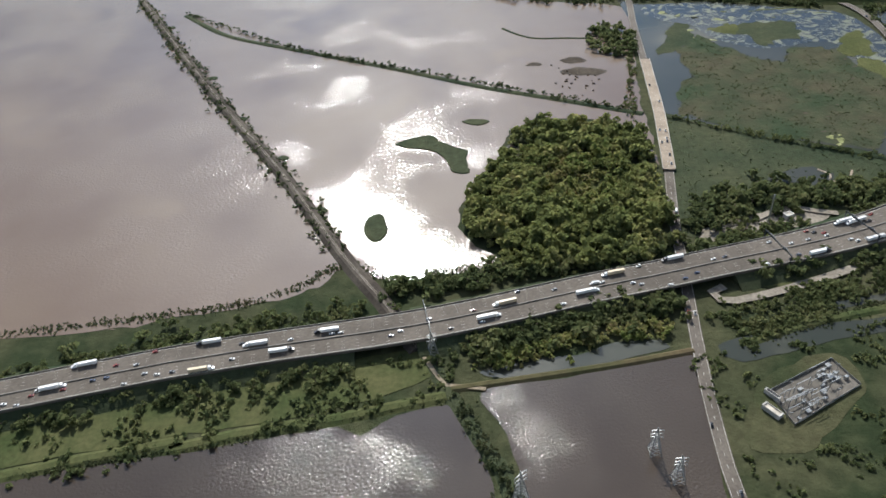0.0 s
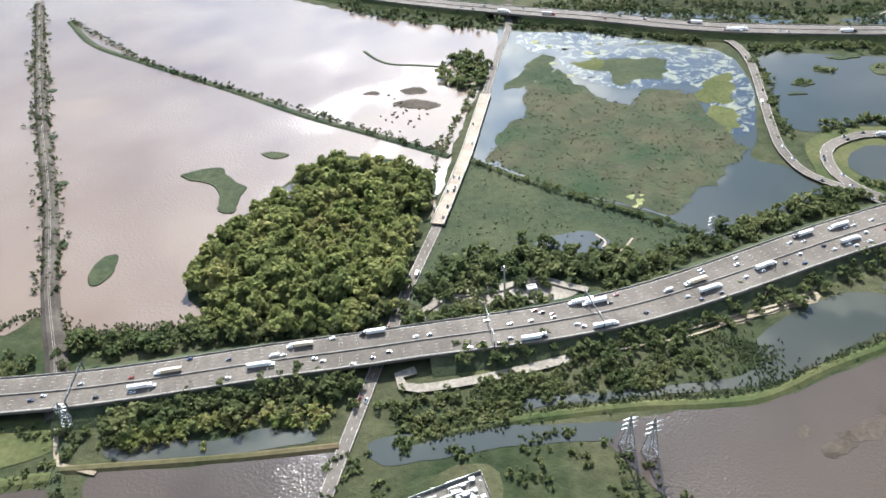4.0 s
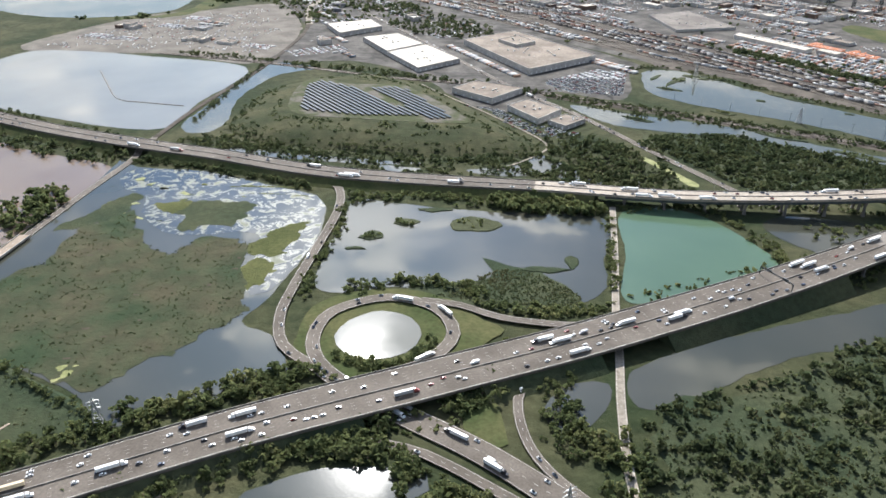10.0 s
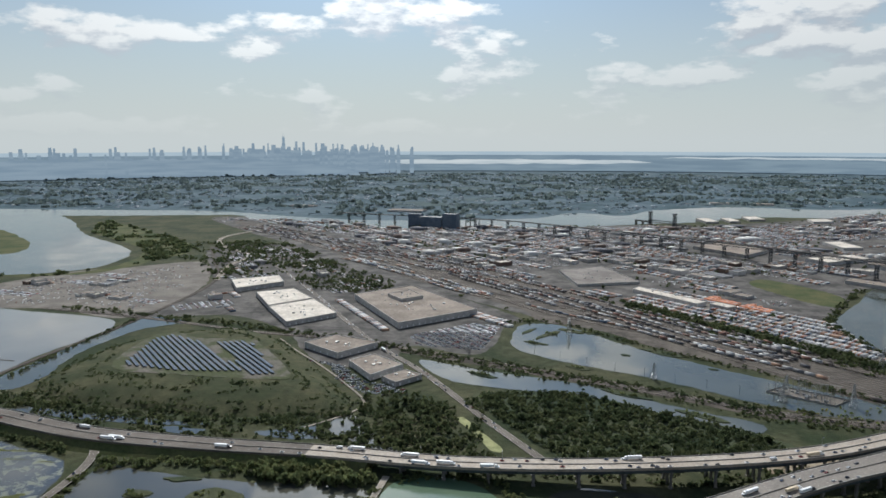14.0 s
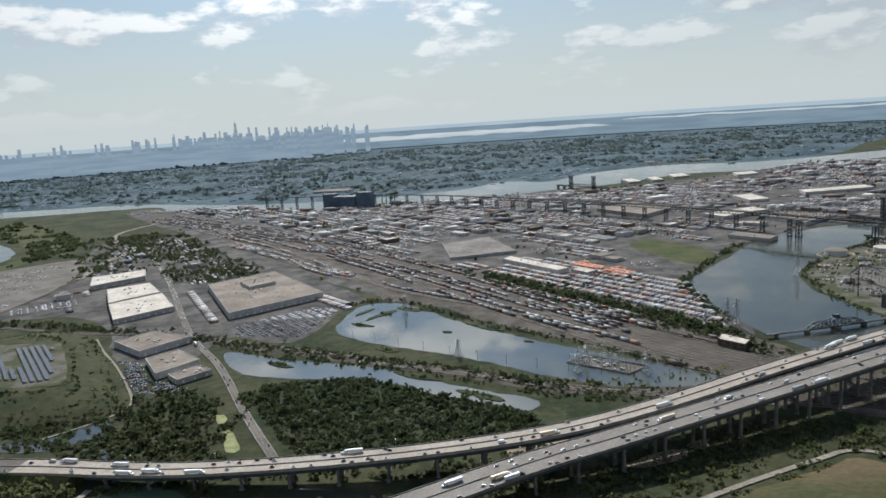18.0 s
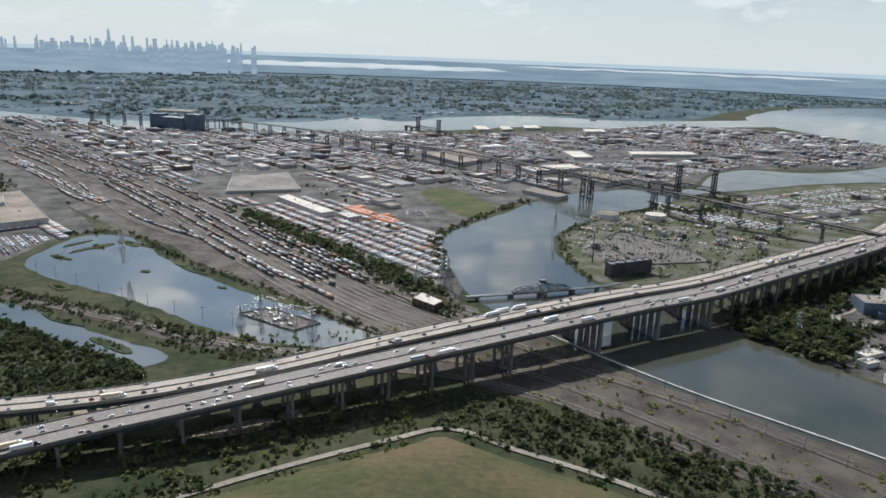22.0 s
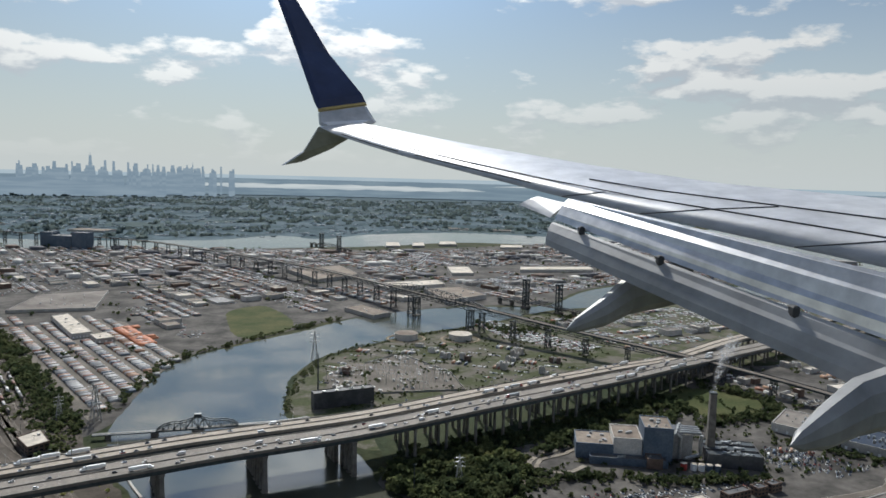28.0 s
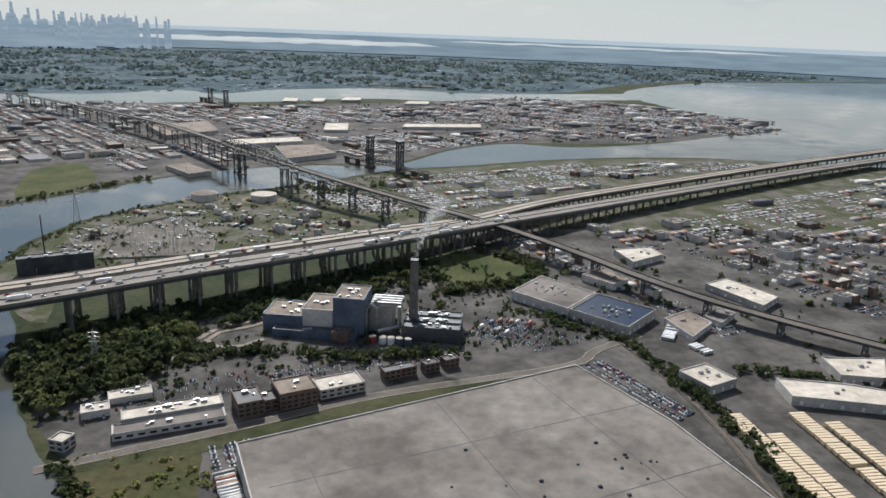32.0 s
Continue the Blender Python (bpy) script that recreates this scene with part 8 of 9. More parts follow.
# ---- vegetation ----
WOODS = [(14, 342), (39, 380), (90, 364), (90, 311), (86, 255), (40, 250), (13, 252), (2, 270), (-4, 287), (-1, 311)]
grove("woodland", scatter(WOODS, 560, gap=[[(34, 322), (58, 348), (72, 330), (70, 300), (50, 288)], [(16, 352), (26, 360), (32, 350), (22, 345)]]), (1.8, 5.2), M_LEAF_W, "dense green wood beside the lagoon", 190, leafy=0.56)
sheet("clearing", [(30, 320), (58, 352), (76, 334), (76, 296), (48, 282)], 0.2, M_OLIVE, "olive brush clearing inside a wood", "brush", rough=4.0)
sheet("water", [(15, 350), (22, 360), (30, 358), (32, 348), (22, 344)], 0.22, M_WATER_S, "small brown pool in a wood", "water", rough=1.0)
grove("woodland", scatter([(18, 340), (60, 360), (80, 330), (70, 280), (30, 275), (12, 300)], 320), (1.5, 3.8), M_LEAF_O, "yellowing trees and brush inside a wood", 90, leafy=0.7)


def belt(name, line, n, spread, size, leaf, label, k=40, base=0.0):
    return grove(name, along(line, n, spread), (size[0] * 1.1, size[1] * 1.25), leaf, label, int(k * 1.7), 0.85, base=base, trunks=size[1] > 2.3, leafy=0.7)


A_N = [(x, y + 15) for x, y, z in LINE_A[::4] if -400 < x < 330]
A_S = [(x, y - 15) for x, y, z in LINE_A[::4] if -400 < x < 600]
belt("hedgerow", [(x, y) for x, y in A_N if x < -48], 330, 9, (1.3, 2.8), M_LEAF, "scrubby trees along the motorway bank", 34)
belt("hedgerow", [(-38, 238), (-10, 244), (40, 250), (84, 258)], 150, 8, (1.6, 3.0), M_LEAF, "scrubby trees along the motorway bank", 34)
belt("hedgerow", [(96, 262), (120, 285), (150, 292), (190, 290)], 190, 14, (1.8, 3.4), M_LEAF, "thicket beside the maintenance yard", 40)
belt("hedgerow", [(110, 258), (140, 266), (150, 274)], 40, 5, (1.4, 2.4), M_LEAF, "bushes inside a track loop", 34)
belt("hedgerow", [(180, 286), (220, 308), (255, 325), (285, 340)], 200, 8, (1.2, 2.6), M_LEAF, "scrub between marsh and motorway", 34)
belt("hedgerow", [(x, y) for x, y in A_S if x < -30], 260, 7, (1.3, 2.6), M_LEAF, "scrubby trees below the motorway", 34)
belt("hedgerow", [(-10, 200), (40, 214), (78, 220)], 190, 9, (1.6, 3.0), M_LEAF, "trees between motorway and pond", 36)
belt("hedgerow", [(2, 194), (40, 204), (72, 208)], 110, 5, (1.2, 2.2), M_LEAF_O, "yellowing scrub between motorway and pond", 32)
belt("hedgerow", [(115, 236), (135, 240), (155, 248)], 60, 4, (1.6, 2.8), M_LEAF, "trees below the motorway", 36)
belt("hedgerow", [(165, 240), (200, 256), (240, 276), (275, 292), (330, 318)], 260, 9, (1.3, 2.6), M_LEAF, "scrub below the motorway", 34)
belt("hedgerow", [(95, 210), (130, 220), (180, 232), (215, 240)], 220, 8, (0.8, 1.8), M_LEAF, "low brush beside a ditch", 28)
belt("hedgerow", [(290, 300), (320, 300), (345, 290)], 110, 6, (1.3, 2.6), M_LEAF, "trees beside a slip road", 34)
belt("hedgerow", [(400, 352), (395, 330), (400, 305), (420, 295)], 110, 10, (1.2, 2.4), M_LEAF, "trees round a small pond", 32)
belt("hedgerow", [(350, 325), (372, 340), (380, 352)], 60, 6, (1.4, 2.6), M_LEAF, "trees between slip roads", 34)
grove("thicket", clumps([(425, 320), (470, 340), (560, 385), (640, 420), (700, 430), (700, 300), (560, 240), (430, 230)], 620, 0.05, 24.0), (0.9, 2.6), M_LEAF_D, "dark thicket south of the motorway", 30)
grove("thicket", clumps([(306, 264), (347, 287), (367, 278), (380, 263), (400, 250), (380, 225), (341, 240)], 240, -0.2, 14.0), (1.6, 3.2), M_LEAF, "bushy wood between dyke and motorway spur", 50, leafy=0.75)
grove("thicket", scatter([(345, 270), (380, 262), (410, 290), (412, 240), (350, 240), (320, 262)], 160), (1.2, 2.8), M_LEAF, "scrub beside the motorway spur", 30)
belt("hedgerow", [(300, 408), (330, 418), (360, 412), (372, 396), (420, 392)], 170, 5, (0.9, 2.0), M_LEAF, "bushes round the loop ramp", 28)
belt("hedgerow", [(302, 357), (322, 349), (340, 360), (343, 375)], 60, 3, (0.9, 1.8), M_LEAF, "bushes on the bank of a round pond", 28)
belt("hedgerow", [(300, 340), (290, 346), (286, 330), (300, 322)], 90, 6, (1.2, 2.4), M_LEAF, "scrub inside a slip road", 30)
belt("hedgerow", [(286, 505), (288, 470), (281, 430), (280, 400)], 90, 4, (0.8, 1.6), M_LEAF, "brush along a slip road", 26)
belt("hedgerow", [(290, 517), (340, 522), (380, 510), (430, 505)], 130, 7, (1.2, 2.4), M_LEAF, "trees along the far motorway", 30)
grove("thicket", scatter([(375, 512), (395, 525), (440, 512), (436, 496), (390, 500)], 130), (1.8, 3.2), M_LEAF, "dark clump of trees by a pond", 40)
belt("hedgerow", [(135, 575), (180, 565), (230, 548), (262, 532)], 180, 6, (1.0, 2.2), M_LEAF_D, "trees between marsh and motorway", 28)
belt("hedgerow", [(452, 505), (500, 508), (527, 448), (520, 438)], 130, 5, (0.8, 1.8), M_LEAF, "brush round a green pond", 26)
belt("hedgerow", [(444, 500), (436, 450), (431, 412)], 70, 3, (0.7, 1.5), M_LEAF, "brush along a service road", 26)
grove("thicket", scatter([(87, 499), (99, 524), (117, 509), (114, 470), (95, 473)], 110), (1.6, 3.0), M_LEAF, "clump of trees at the lagoon's edge", 36)
belt("hedgerow", [(-238, 620), (-129, 526), (-49, 477), (59, 412), (100, 388)], 420, 3, (0.5, 1.2), M_LEAF_D, "brush on a dyke", 22, 0.6)
belt("hedgerow", [(116, 380), (146, 359), (176, 340), (224, 312)], 170, 3, (0.6, 1.3), M_LEAF, "brush on a marsh dyke", 22, 0.5)
belt("hedgerow", [(-290, 660), (-209, 518), (-159, 432), (-105, 343), (-65, 270)], 420, 7, (0.5, 1.3), M_LEAF_D, "brush along a railway causeway", 22, 0.3)
belt("hedgerow", [(-12, 178), (0, 152), (8, 130)], 90, 4, (0.5, 1.2), M_REED, "dry brush on a track bank", 22, 0.4)
belt("hedgerow", [(90, 330), (98, 400), (108, 450), (114, 500)], 120, 3, (0.6, 1.5), M_LEAF, "brush along the lagoon shore", 24)
belt("hedgerow", [(-60, 700), (30, 650), (110, 612)], 150, 8, (1.0, 2.0), M_LEAF_D, "trees along the far motorway", 26)
grove("thicket", scatter([(-10, 640), (60, 616), (120, 592), (122, 570), (80, 575), (10, 610)], 150), (1.2, 2.4), M_LEAF_D, "trees on a lagoon point", 28)
belt("hedgerow", [(150, 618), (230, 600), (330, 582), (400, 590)], 260, 8, (0.8, 1.9), M_LEAF_D, "scrub at the foot of the landfill hill", 24)
belt("hedgerow", [(180, 690), (200, 620), (300, 605), (400, 605)], 160, 14, (0.7, 1.6), M_LEAF_D, "scattered scrub on the landfill hill", 22, 2.0)
WOOD_E = [(494, 630), (530, 640), (567, 640), (619, 604), (664, 576), (672, 545), (640, 532), (580, 526), (545, 535)]
sheet("scrub", [(494, 630), (530, 640), (567, 640), (619, 604), (664, 576), (680, 545), (640, 530), (580, 524), (545, 533)], 0.14, M_MARSH, "dark swampy scrub beside the avenue", "scrub", rough=4.0)
grove("woodland", scatter(WOOD_E, 700), (1.2, 2.4), M_LEAF_D, "dark swampy wood beside the avenue", 40, leafy=0.8)
brush("brush", scatter(WOOD_E, 1500), (0.8, 1.6), M_LEAF_D, "dense dark undergrowth of a swampy wood")
sheet("marsh", [(430, 318), (470, 338), (560, 384), (640, 420), (700, 440), (640, 300), (560, 200), (440, 190)], 0.13, M_MARSH, "wide dark green reed marsh south of the motorway", "marsh", rough=4.0)
reeds("reed_bed", clumps([(430, 318), (470, 338), (560, 384), (640, 420), (690, 430), (640, 300), (560, 220), (440, 210)], 5000, -0.3, 9.0), 0.6, M_REED, "dense reeds south of the motorway", 0.15, 0.7)
grove("thicket", scatter([(415, 625), (450, 640), (480, 600), (500, 560), (490, 530), (440, 540), (425, 580)], 260), (1.2, 2.6), M_LEAF_D, "scrub and reeds beside a factory", 28)
belt("hedgerow", [(660, 925), (724, 836), (790, 738), (826, 690)], 330, 11, (1.4, 2.8), M_LEAF_D, "belt of trees along the railway yard", 32)
belt("hedgerow", [(832, 720), (834, 800), (840, 850), (880, 915), (950, 1008)], 160, 5, (1.0, 2.2), M_LEAF_D, "trees on the river bank", 28)
belt("hedgerow", [(440, 745), (510, 712), (575, 676), (630, 650), (690, 606)], 220, 5, (0.7, 1.5), M_LEAF_D, "brush on the railway bank", 24)
belt("hedgerow", [(525, 835), (570, 846), (640, 765), (715, 690), (790, 612)], 230, 5, (0.7, 1.6), M_LEAF_D, "brush on the pond bank", 24)
belt("hedgerow", [(60, 888), (150, 860), (250, 826), (330, 796), (430, 748)], 300, 9, (1.0, 2.2), M_LEAF_D, "trees along a railway cutting", 24)
belt("hedgerow", [(146, 660), (150, 740), (160, 840)], 110, 3, (0.7, 1.5), M_LEAF_D, "brush along the railway", 22)
belt("hedgerow", [(560, 480), (700, 490), (760, 510), (810, 530)], 170, 9, (0.8, 2.0), M_LEAF, "bushes below the viaduct", 26)
grove("thicket", scatter([(845, 500), (870, 520), (930, 475), (985, 400), (940, 400), (880, 465)], 300), (0.9, 2.4), M_LEAF_D, "thicket beside the river tracks", 28)
grove("woodland", scatter([(1002, 618), (1019, 640), (1057, 640), (1069, 606), (1055, 586), (1032, 578), (1016, 595)], 230), (2.0, 3.8), M_LEAF_D, "green wood on the river bank", 110, leafy=0.7)
belt("hedgerow", [(1020, 650), (1060, 672), (1100, 690), (1150, 730), (1190, 750)], 260, 12, (1.3, 2.8), M_LEAF_D, "trees below the motorway bridge", 32)
belt("hedgerow", [(1070, 612), (1100, 624), (1150, 618), (1200, 620)], 170, 5, (1.0, 2.2), M_LEAF_D, "trees in front of the power plant", 30)
belt("hedgerow", [(1076, 650), (1072, 630), (1085, 625)], 40, 5, (1.0, 2.0), M_LEAF_D, "trees in a drive loop", 30)
belt("hedgerow", [(1196, 700), (1230, 710), (1250, 720), (1262, 745), (1230, 780)], 170, 7, (1.2, 2.6), M_LEAF_D, "trees round a playing field", 30)
belt("hedgerow", [(1282, 630), (1290, 590), (1296, 545), (1294, 490)], 170, 4, (1.0, 2.2), M_LEAF_D, "trees along a works railway", 30)
belt("hedgerow", [(1225, 682), (1250, 660), (1280, 632)], 60, 4, (1.0, 2.0), M_LEAF_D, "trees beside a warehouse", 28)
belt("hedgerow", [(1320, 600), (1360, 590), (1400, 575)], 70, 4, (1.0, 2.2), M_LEAF_D, "trees behind a trailer yard", 28)
belt("hedgerow", [(1052, 537), (1062, 522), (1075, 500)], 60, 4, (0.9, 1.8), M_LEAF_D, "brush on the river bank", 28)
belt("hedgerow", [(940, 720), (940, 790), (960, 868), (1030, 938), (1095, 984)], 170, 5, (0.6, 1.6), M_LEAF_D, "brush on a peninsula shore", 24)
belt("hedgerow", [(1000, 700), (1060, 745), (1120, 800)], 120, 10, (0.7, 1.6), M_LEAF_D, "scrub on a power-station peninsula", 24)
belt("hedgerow", [(1090, 1000), (1120, 960), (1180, 1000), (1200, 1040)], 160, 10, (1.2, 2.4), M_LEAF_D, "trees beside the skyway", 26)
grove("thicket", scatter([(267, 1062), (348, 1062), (405, 980), (395, 965), (317, 985)], 240), (1.4, 2.8), M_LEAF_D, "dark clump of trees behind the warehouses", 24)
grove("thicket", scatter([(150, 1220), (200, 1300), (330, 1130), (400, 1040), (370, 1000), (230, 1150)], 260), (1.6, 3.2), M_LEAF_D, "trees between avenue and railway yard", 22)
grove("thicket", scatter([(60, 1330), (110, 1400), (170, 1330), (150, 1250)], 120), (2.0, 3.6), M_LEAF_D, "trees beside a winding highway", 20)
sheet("field", [(1186, 756), (1229, 776), (1257, 747), (1233, 718), (1203, 718)], 0.14, M_GRASS, "green playing field with a bare patch", "grass", rough=1.0)
sheet("field", [(1060, 538), (1090, 549), (1100, 532), (1100, 500), (1072, 505)], 0.14, M_DRY, "brown weedy waste ground", "grass", rough=1.5)
sheet("verge", [(-400, 150), (-188, 172), (-100, 190), (-30, 203), (-20, 190), (-60, 175), (-180, 155), (-400, 110)], 0.14, M_GRASS, "green meadow strip below the motorway", "grass", rough=1.0)

brush("reed_bed", clumps(MARSH, 1500, -0.1, 8.0), (0.25, 0.6), M_REED, "low clumps of reed in a wide marsh", 0.1, 8, 0.4)
brush("reed_bed", clumps(MARSH_S, 500, -0.1, 7.0), (0.25, 0.6), M_REED, "low clumps of reed behind a dyke", 0.1, 8, 0.4)
reeds("reed_bed", scatter([(340, 402), (380, 432), (408, 415), (414, 398), (395, 390), (350, 405)], 1200), 0.9, M_REED, "reeds reaching into a pond")
reeds("reed_bed", np.vstack([along([(-209, 226), (-102, 238), (-62, 260), (-40, 249), (0, 253)], 900, 3), along([(210, 250), (228, 240), (222, 232)], 500, 8), along([(110, 200), (180, 219), (225, 226), (300, 265)], 900, 3), along([(-170, 152), (-90, 164), (-15, 178)], 700, 2)]), 0.8, M_REED, "fringe of reeds along pond shores")
reeds("reed_bed", scatter([(690, 480), (760, 505), (800, 520), (850, 500), (840, 530), (780, 545), (700, 510)], 1800), 0.7, M_REED, "reeds below the viaduct")

# low brush and weeds on the open ground
brush("brush", clumps([(-400, 130), (-188, 165), (-30, 200), (-20, 178), (-100, 160), (-400, 100)], 900, 0.0), (0.6, 1.6), M_LEAF, "green brush on a meadow strip")
brush("brush", clumps([(88, 196), (125, 226), (180, 232), (220, 245), (226, 236), (180, 222), (130, 208), (100, 196)], 700, -0.05), (0.5, 1.4), M_LEAF, "weeds and brush beside a ditch")
brush("brush", clumps([(78, 190), (84, 150), (80, 120), (140, 120), (200, 160), (165, 204), (120, 196)], 700, 0.12, 10.0, gap=[[(86, 150), (98, 178), (129, 193), (137, 174), (116, 155), (104, 146)]]), (0.4, 1.2), M_LEAF, "weeds on rough ground round a substation")
brush("brush", clumps([(425, 322), (470, 342), (560, 388), (640, 425), (720, 470), (720, 300), (560, 220), (430, 220)], 3200, -0.12, 16.0), (0.7, 1.8), M_LEAF_D, "low dark brush of a wide marsh")
brush("brush", clumps([(300, 330), (420, 400), (560, 460), (680, 500), (800, 545), (860, 530), (840, 500), (700, 455), (560, 420), (430, 370), (330, 300)], 1300, 0.05), (0.5, 1.4), M_LEAF, "brush on the motorway's bank")
brush("brush", clumps([(800, 520), (860, 530), (930, 480), (1000, 385), (960, 350), (900, 420), (850, 480)], 1100, -0.05), (0.6, 1.6), M_LEAF_D, "brush between rails and the capped mound")
brush("brush", clumps([(700, 612), (770, 585), (840, 548), (900, 500), (960, 440), (1010, 380), (1040, 385), (960, 500), (900, 570), (850, 625)], 500, 0.12, 9.0), (0.4, 1.1), M_LEAF_O, "weeds between disused tracks")
brush("brush", clumps([(430, 745), (530, 705), (640, 645), (760, 590), (700, 585), (600, 645), (500, 690)], 900, 0.0, 8.0), (0.5, 1.3), M_LEAF_D, "brush on the railway bank")
brush("brush", clumps([(420, 600), (500, 625), (500, 545), (560, 520), (660, 540), (670, 500), (480, 520), (400, 560)], 1300, -0.1), (0.6, 1.6), M_LEAF_D, "reeds and brush beside the viaduct")
brush("brush", clumps([(140, 600), (180, 630), (240, 600), (330, 585), (420, 600), (440, 560), (300, 560), (200, 590)], 900, -0.1), (0.5, 1.4), M_LEAF_D, "brush between hill and motorway")
brush("brush", along([(-290, 660), (-209, 518), (-159, 432), (-105, 343), (-65, 270)], 900, 6), (0.4, 1.2), M_LEAF_D, "brush along a railway causeway", 0.2)
brush("brush", clumps([(955, 800), (960, 870), (1030, 940), (1098, 980), (1180, 1050), (1200, 900), (1120, 800), (1030, 720), (985, 705)], 1100, 0.12, 11.0), (0.4, 1.3), M_LEAF_D, "weeds on a power-station peninsula")
brush("brush", clumps([(1005, 625), (1045, 560), (1110, 600), (1280, 640), (1300, 690), (1200, 750), (1100, 700), (1060, 680)], 800, 0.1, 9.0), (0.5, 1.5), M_LEAF_D, "bushes between works and power plant")
brush("brush", clumps([(1045, 545), (1072, 510), (1105, 400), (1150, 400), (1108, 530)], 400, 0.0, 9.0), (0.4, 1.3), M_LEAF_O, "yellow weeds on the river bank")
brush("brush", clumps([(-200, 1060), (-30, 1075), (20, 1170), (30, 1330), (-160, 1560), (-300, 1700), (-240, 1520), (-50, 1310), (-10, 1170), (-50, 1085)], 500, 0.1, 40.0), (2.0, 5.0), M_LEAF_D, "bushes on a flat river marsh", 0.1, 8, 0.5)
brush("brush", clumps([(-60, 1330), (120, 1400), (200, 1340), (300, 1150), (170, 1040), (90, 1180)], 700, 0.0, 30.0), (1.2, 3.0), M_LEAF_D, "brush round a winding highway", 0.05)
h_out, h_mid = outline(HILL, 8.0, 2.0), outline(HILL, 8.0, 2.0).mean(0)
hp = clumps(HILL, 2600, -0.05, 18.0, gap=[[(220, 660), (212, 744), (232, 766), (300, 748), (318, 734), (366, 648), (342, 636), (280, 644)]])
hz = np.full(len(hp), 0.3)
for k, z in ((0.94, 2.0), (0.86, 4.0), (0.74, 6.4), (0.6, 7.5), (0.5, 7.9)):
    hz[inside(h_mid + (h_out - h_mid) * k, hp)] = z
brush("brush", hp, (0.4, 1.3), M_LEAF_D, "olive scrub on a landfill hill", hz)
for a in ((-248, 585), (-204, 508), (-186, 478), (-150, 416), (-114, 358), (-85, 306)):
    for sgn in (1,):
        x, y = a[0] + sgn * 7.5, a[1] + sgn * 4.0 + rng.uniform(-4, 4)
        sheet("reed_island", blob(x - 2.0, y - 1.0, 3.4, 2.6, -30), 0.12, M_MARSH, "weedy stub of an old bulkhead beside a causeway", "island", rough=1.0, step=1.0, rise=0.4)
isl = np.vstack([scatter(blob(x, y, a * 0.8, b * 0.8, -35), 14) for x, y, a, b in ((655, 740, 9, 4), (565, 800, 10, 4), (585, 812, 10, 3), (600, 806, 8, 3), (548, 770, 9, 3), (575, 700, 8, 3), (500, 680, 10, 2.5), (600, 640, 14, 2.5), (640, 603, 16, 2.5), (364, 483, 13, 8), (307, 467, 7, 5), (325, 484, 8, 5))])
brush("brush", isl, (0.5, 1.3), M_LEAF, "dark brush on reed islets", 0.4)
grove("thicket", clumps([(1040, 640), (1075, 650), (1110, 690), (1190, 735), (1200, 720), (1120, 672), (1062, 640)], 160, -0.2, 14.0), (1.6, 3.2), M_LEAF_D, "trees between motorway bridge and power plant", 36)
grove("woodland", scatter([(1003, 622), (1012, 650), (1040, 668), (1074, 646), (1068, 608), (1042, 600), (1040, 568), (1018, 590)], 170), (1.8, 3.6), M_LEAF, "lighter trees in a riverside wood", 100, leafy=0.7)
brush("brush", clumps(INDUSTRY, 900, 0.22, 60.0, gap=[YARD_GAP]), (1.2, 2.8), M_LEAF_D, "trees and brush among industrial yards", 0.05, 9)
brush("brush", clumps([(650, 950), (724, 850), (800, 745), (850, 640), (830, 640), (740, 760), (640, 930)], 700, -0.1, 14.0), (0.8, 2.0), M_LEAF_D, "brush beside the railway yard", 0.05)
brush("brush", clumps([(1110, 660), (1310, 640), (1420, 560), (1700, 470), (1880, 720), (1450, 850), (1260, 830), (1200, 760)], 800, 0.12, 20.0), (0.8, 2.2), M_LEAF_D, "trees and brush among works yards", 0.05, 9)
# far trees carry painted haze in their leaf colour
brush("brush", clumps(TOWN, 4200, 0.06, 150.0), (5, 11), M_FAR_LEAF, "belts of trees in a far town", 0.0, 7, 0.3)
# ---- the airliner's wing, beside which the flight is filmed ----
M_WING = material("wing_grey_paint", (0.42, 0.42, 0.43), (0.50, 0.50, 0.50), 0.8, 0.38, 0.1, bump=0.001, bscale=6.0, fine=6.0)
M_FLAP = material("bare_aluminium", (0.62, 0.60, 0.57), (0.72, 0.70, 0.66), 1.0, 0.28, 0.8, fine=8.0)
M_FLAP_U = material("flap_grey_paint", (0.25, 0.25, 0.25), (0.31, 0.31, 0.31), 1.0, 0.5, fine=6.0)
M_BLUE = material("winglet_blue_paint", (0.018, 0.030, 0.085), (0.026, 0.042, 0.11), 1.0, 0.3, fine=5.0)
M_GOLD = material("winglet_gold_line", (0.42, 0.32, 0.12), (0.50, 0.38, 0.16), 1.0, 0.4)
M_SEAM = material("dark_panel_seam", (0.04, 0.04, 0.042), (0.07, 0.07, 0.07), 2.0, 0.8)


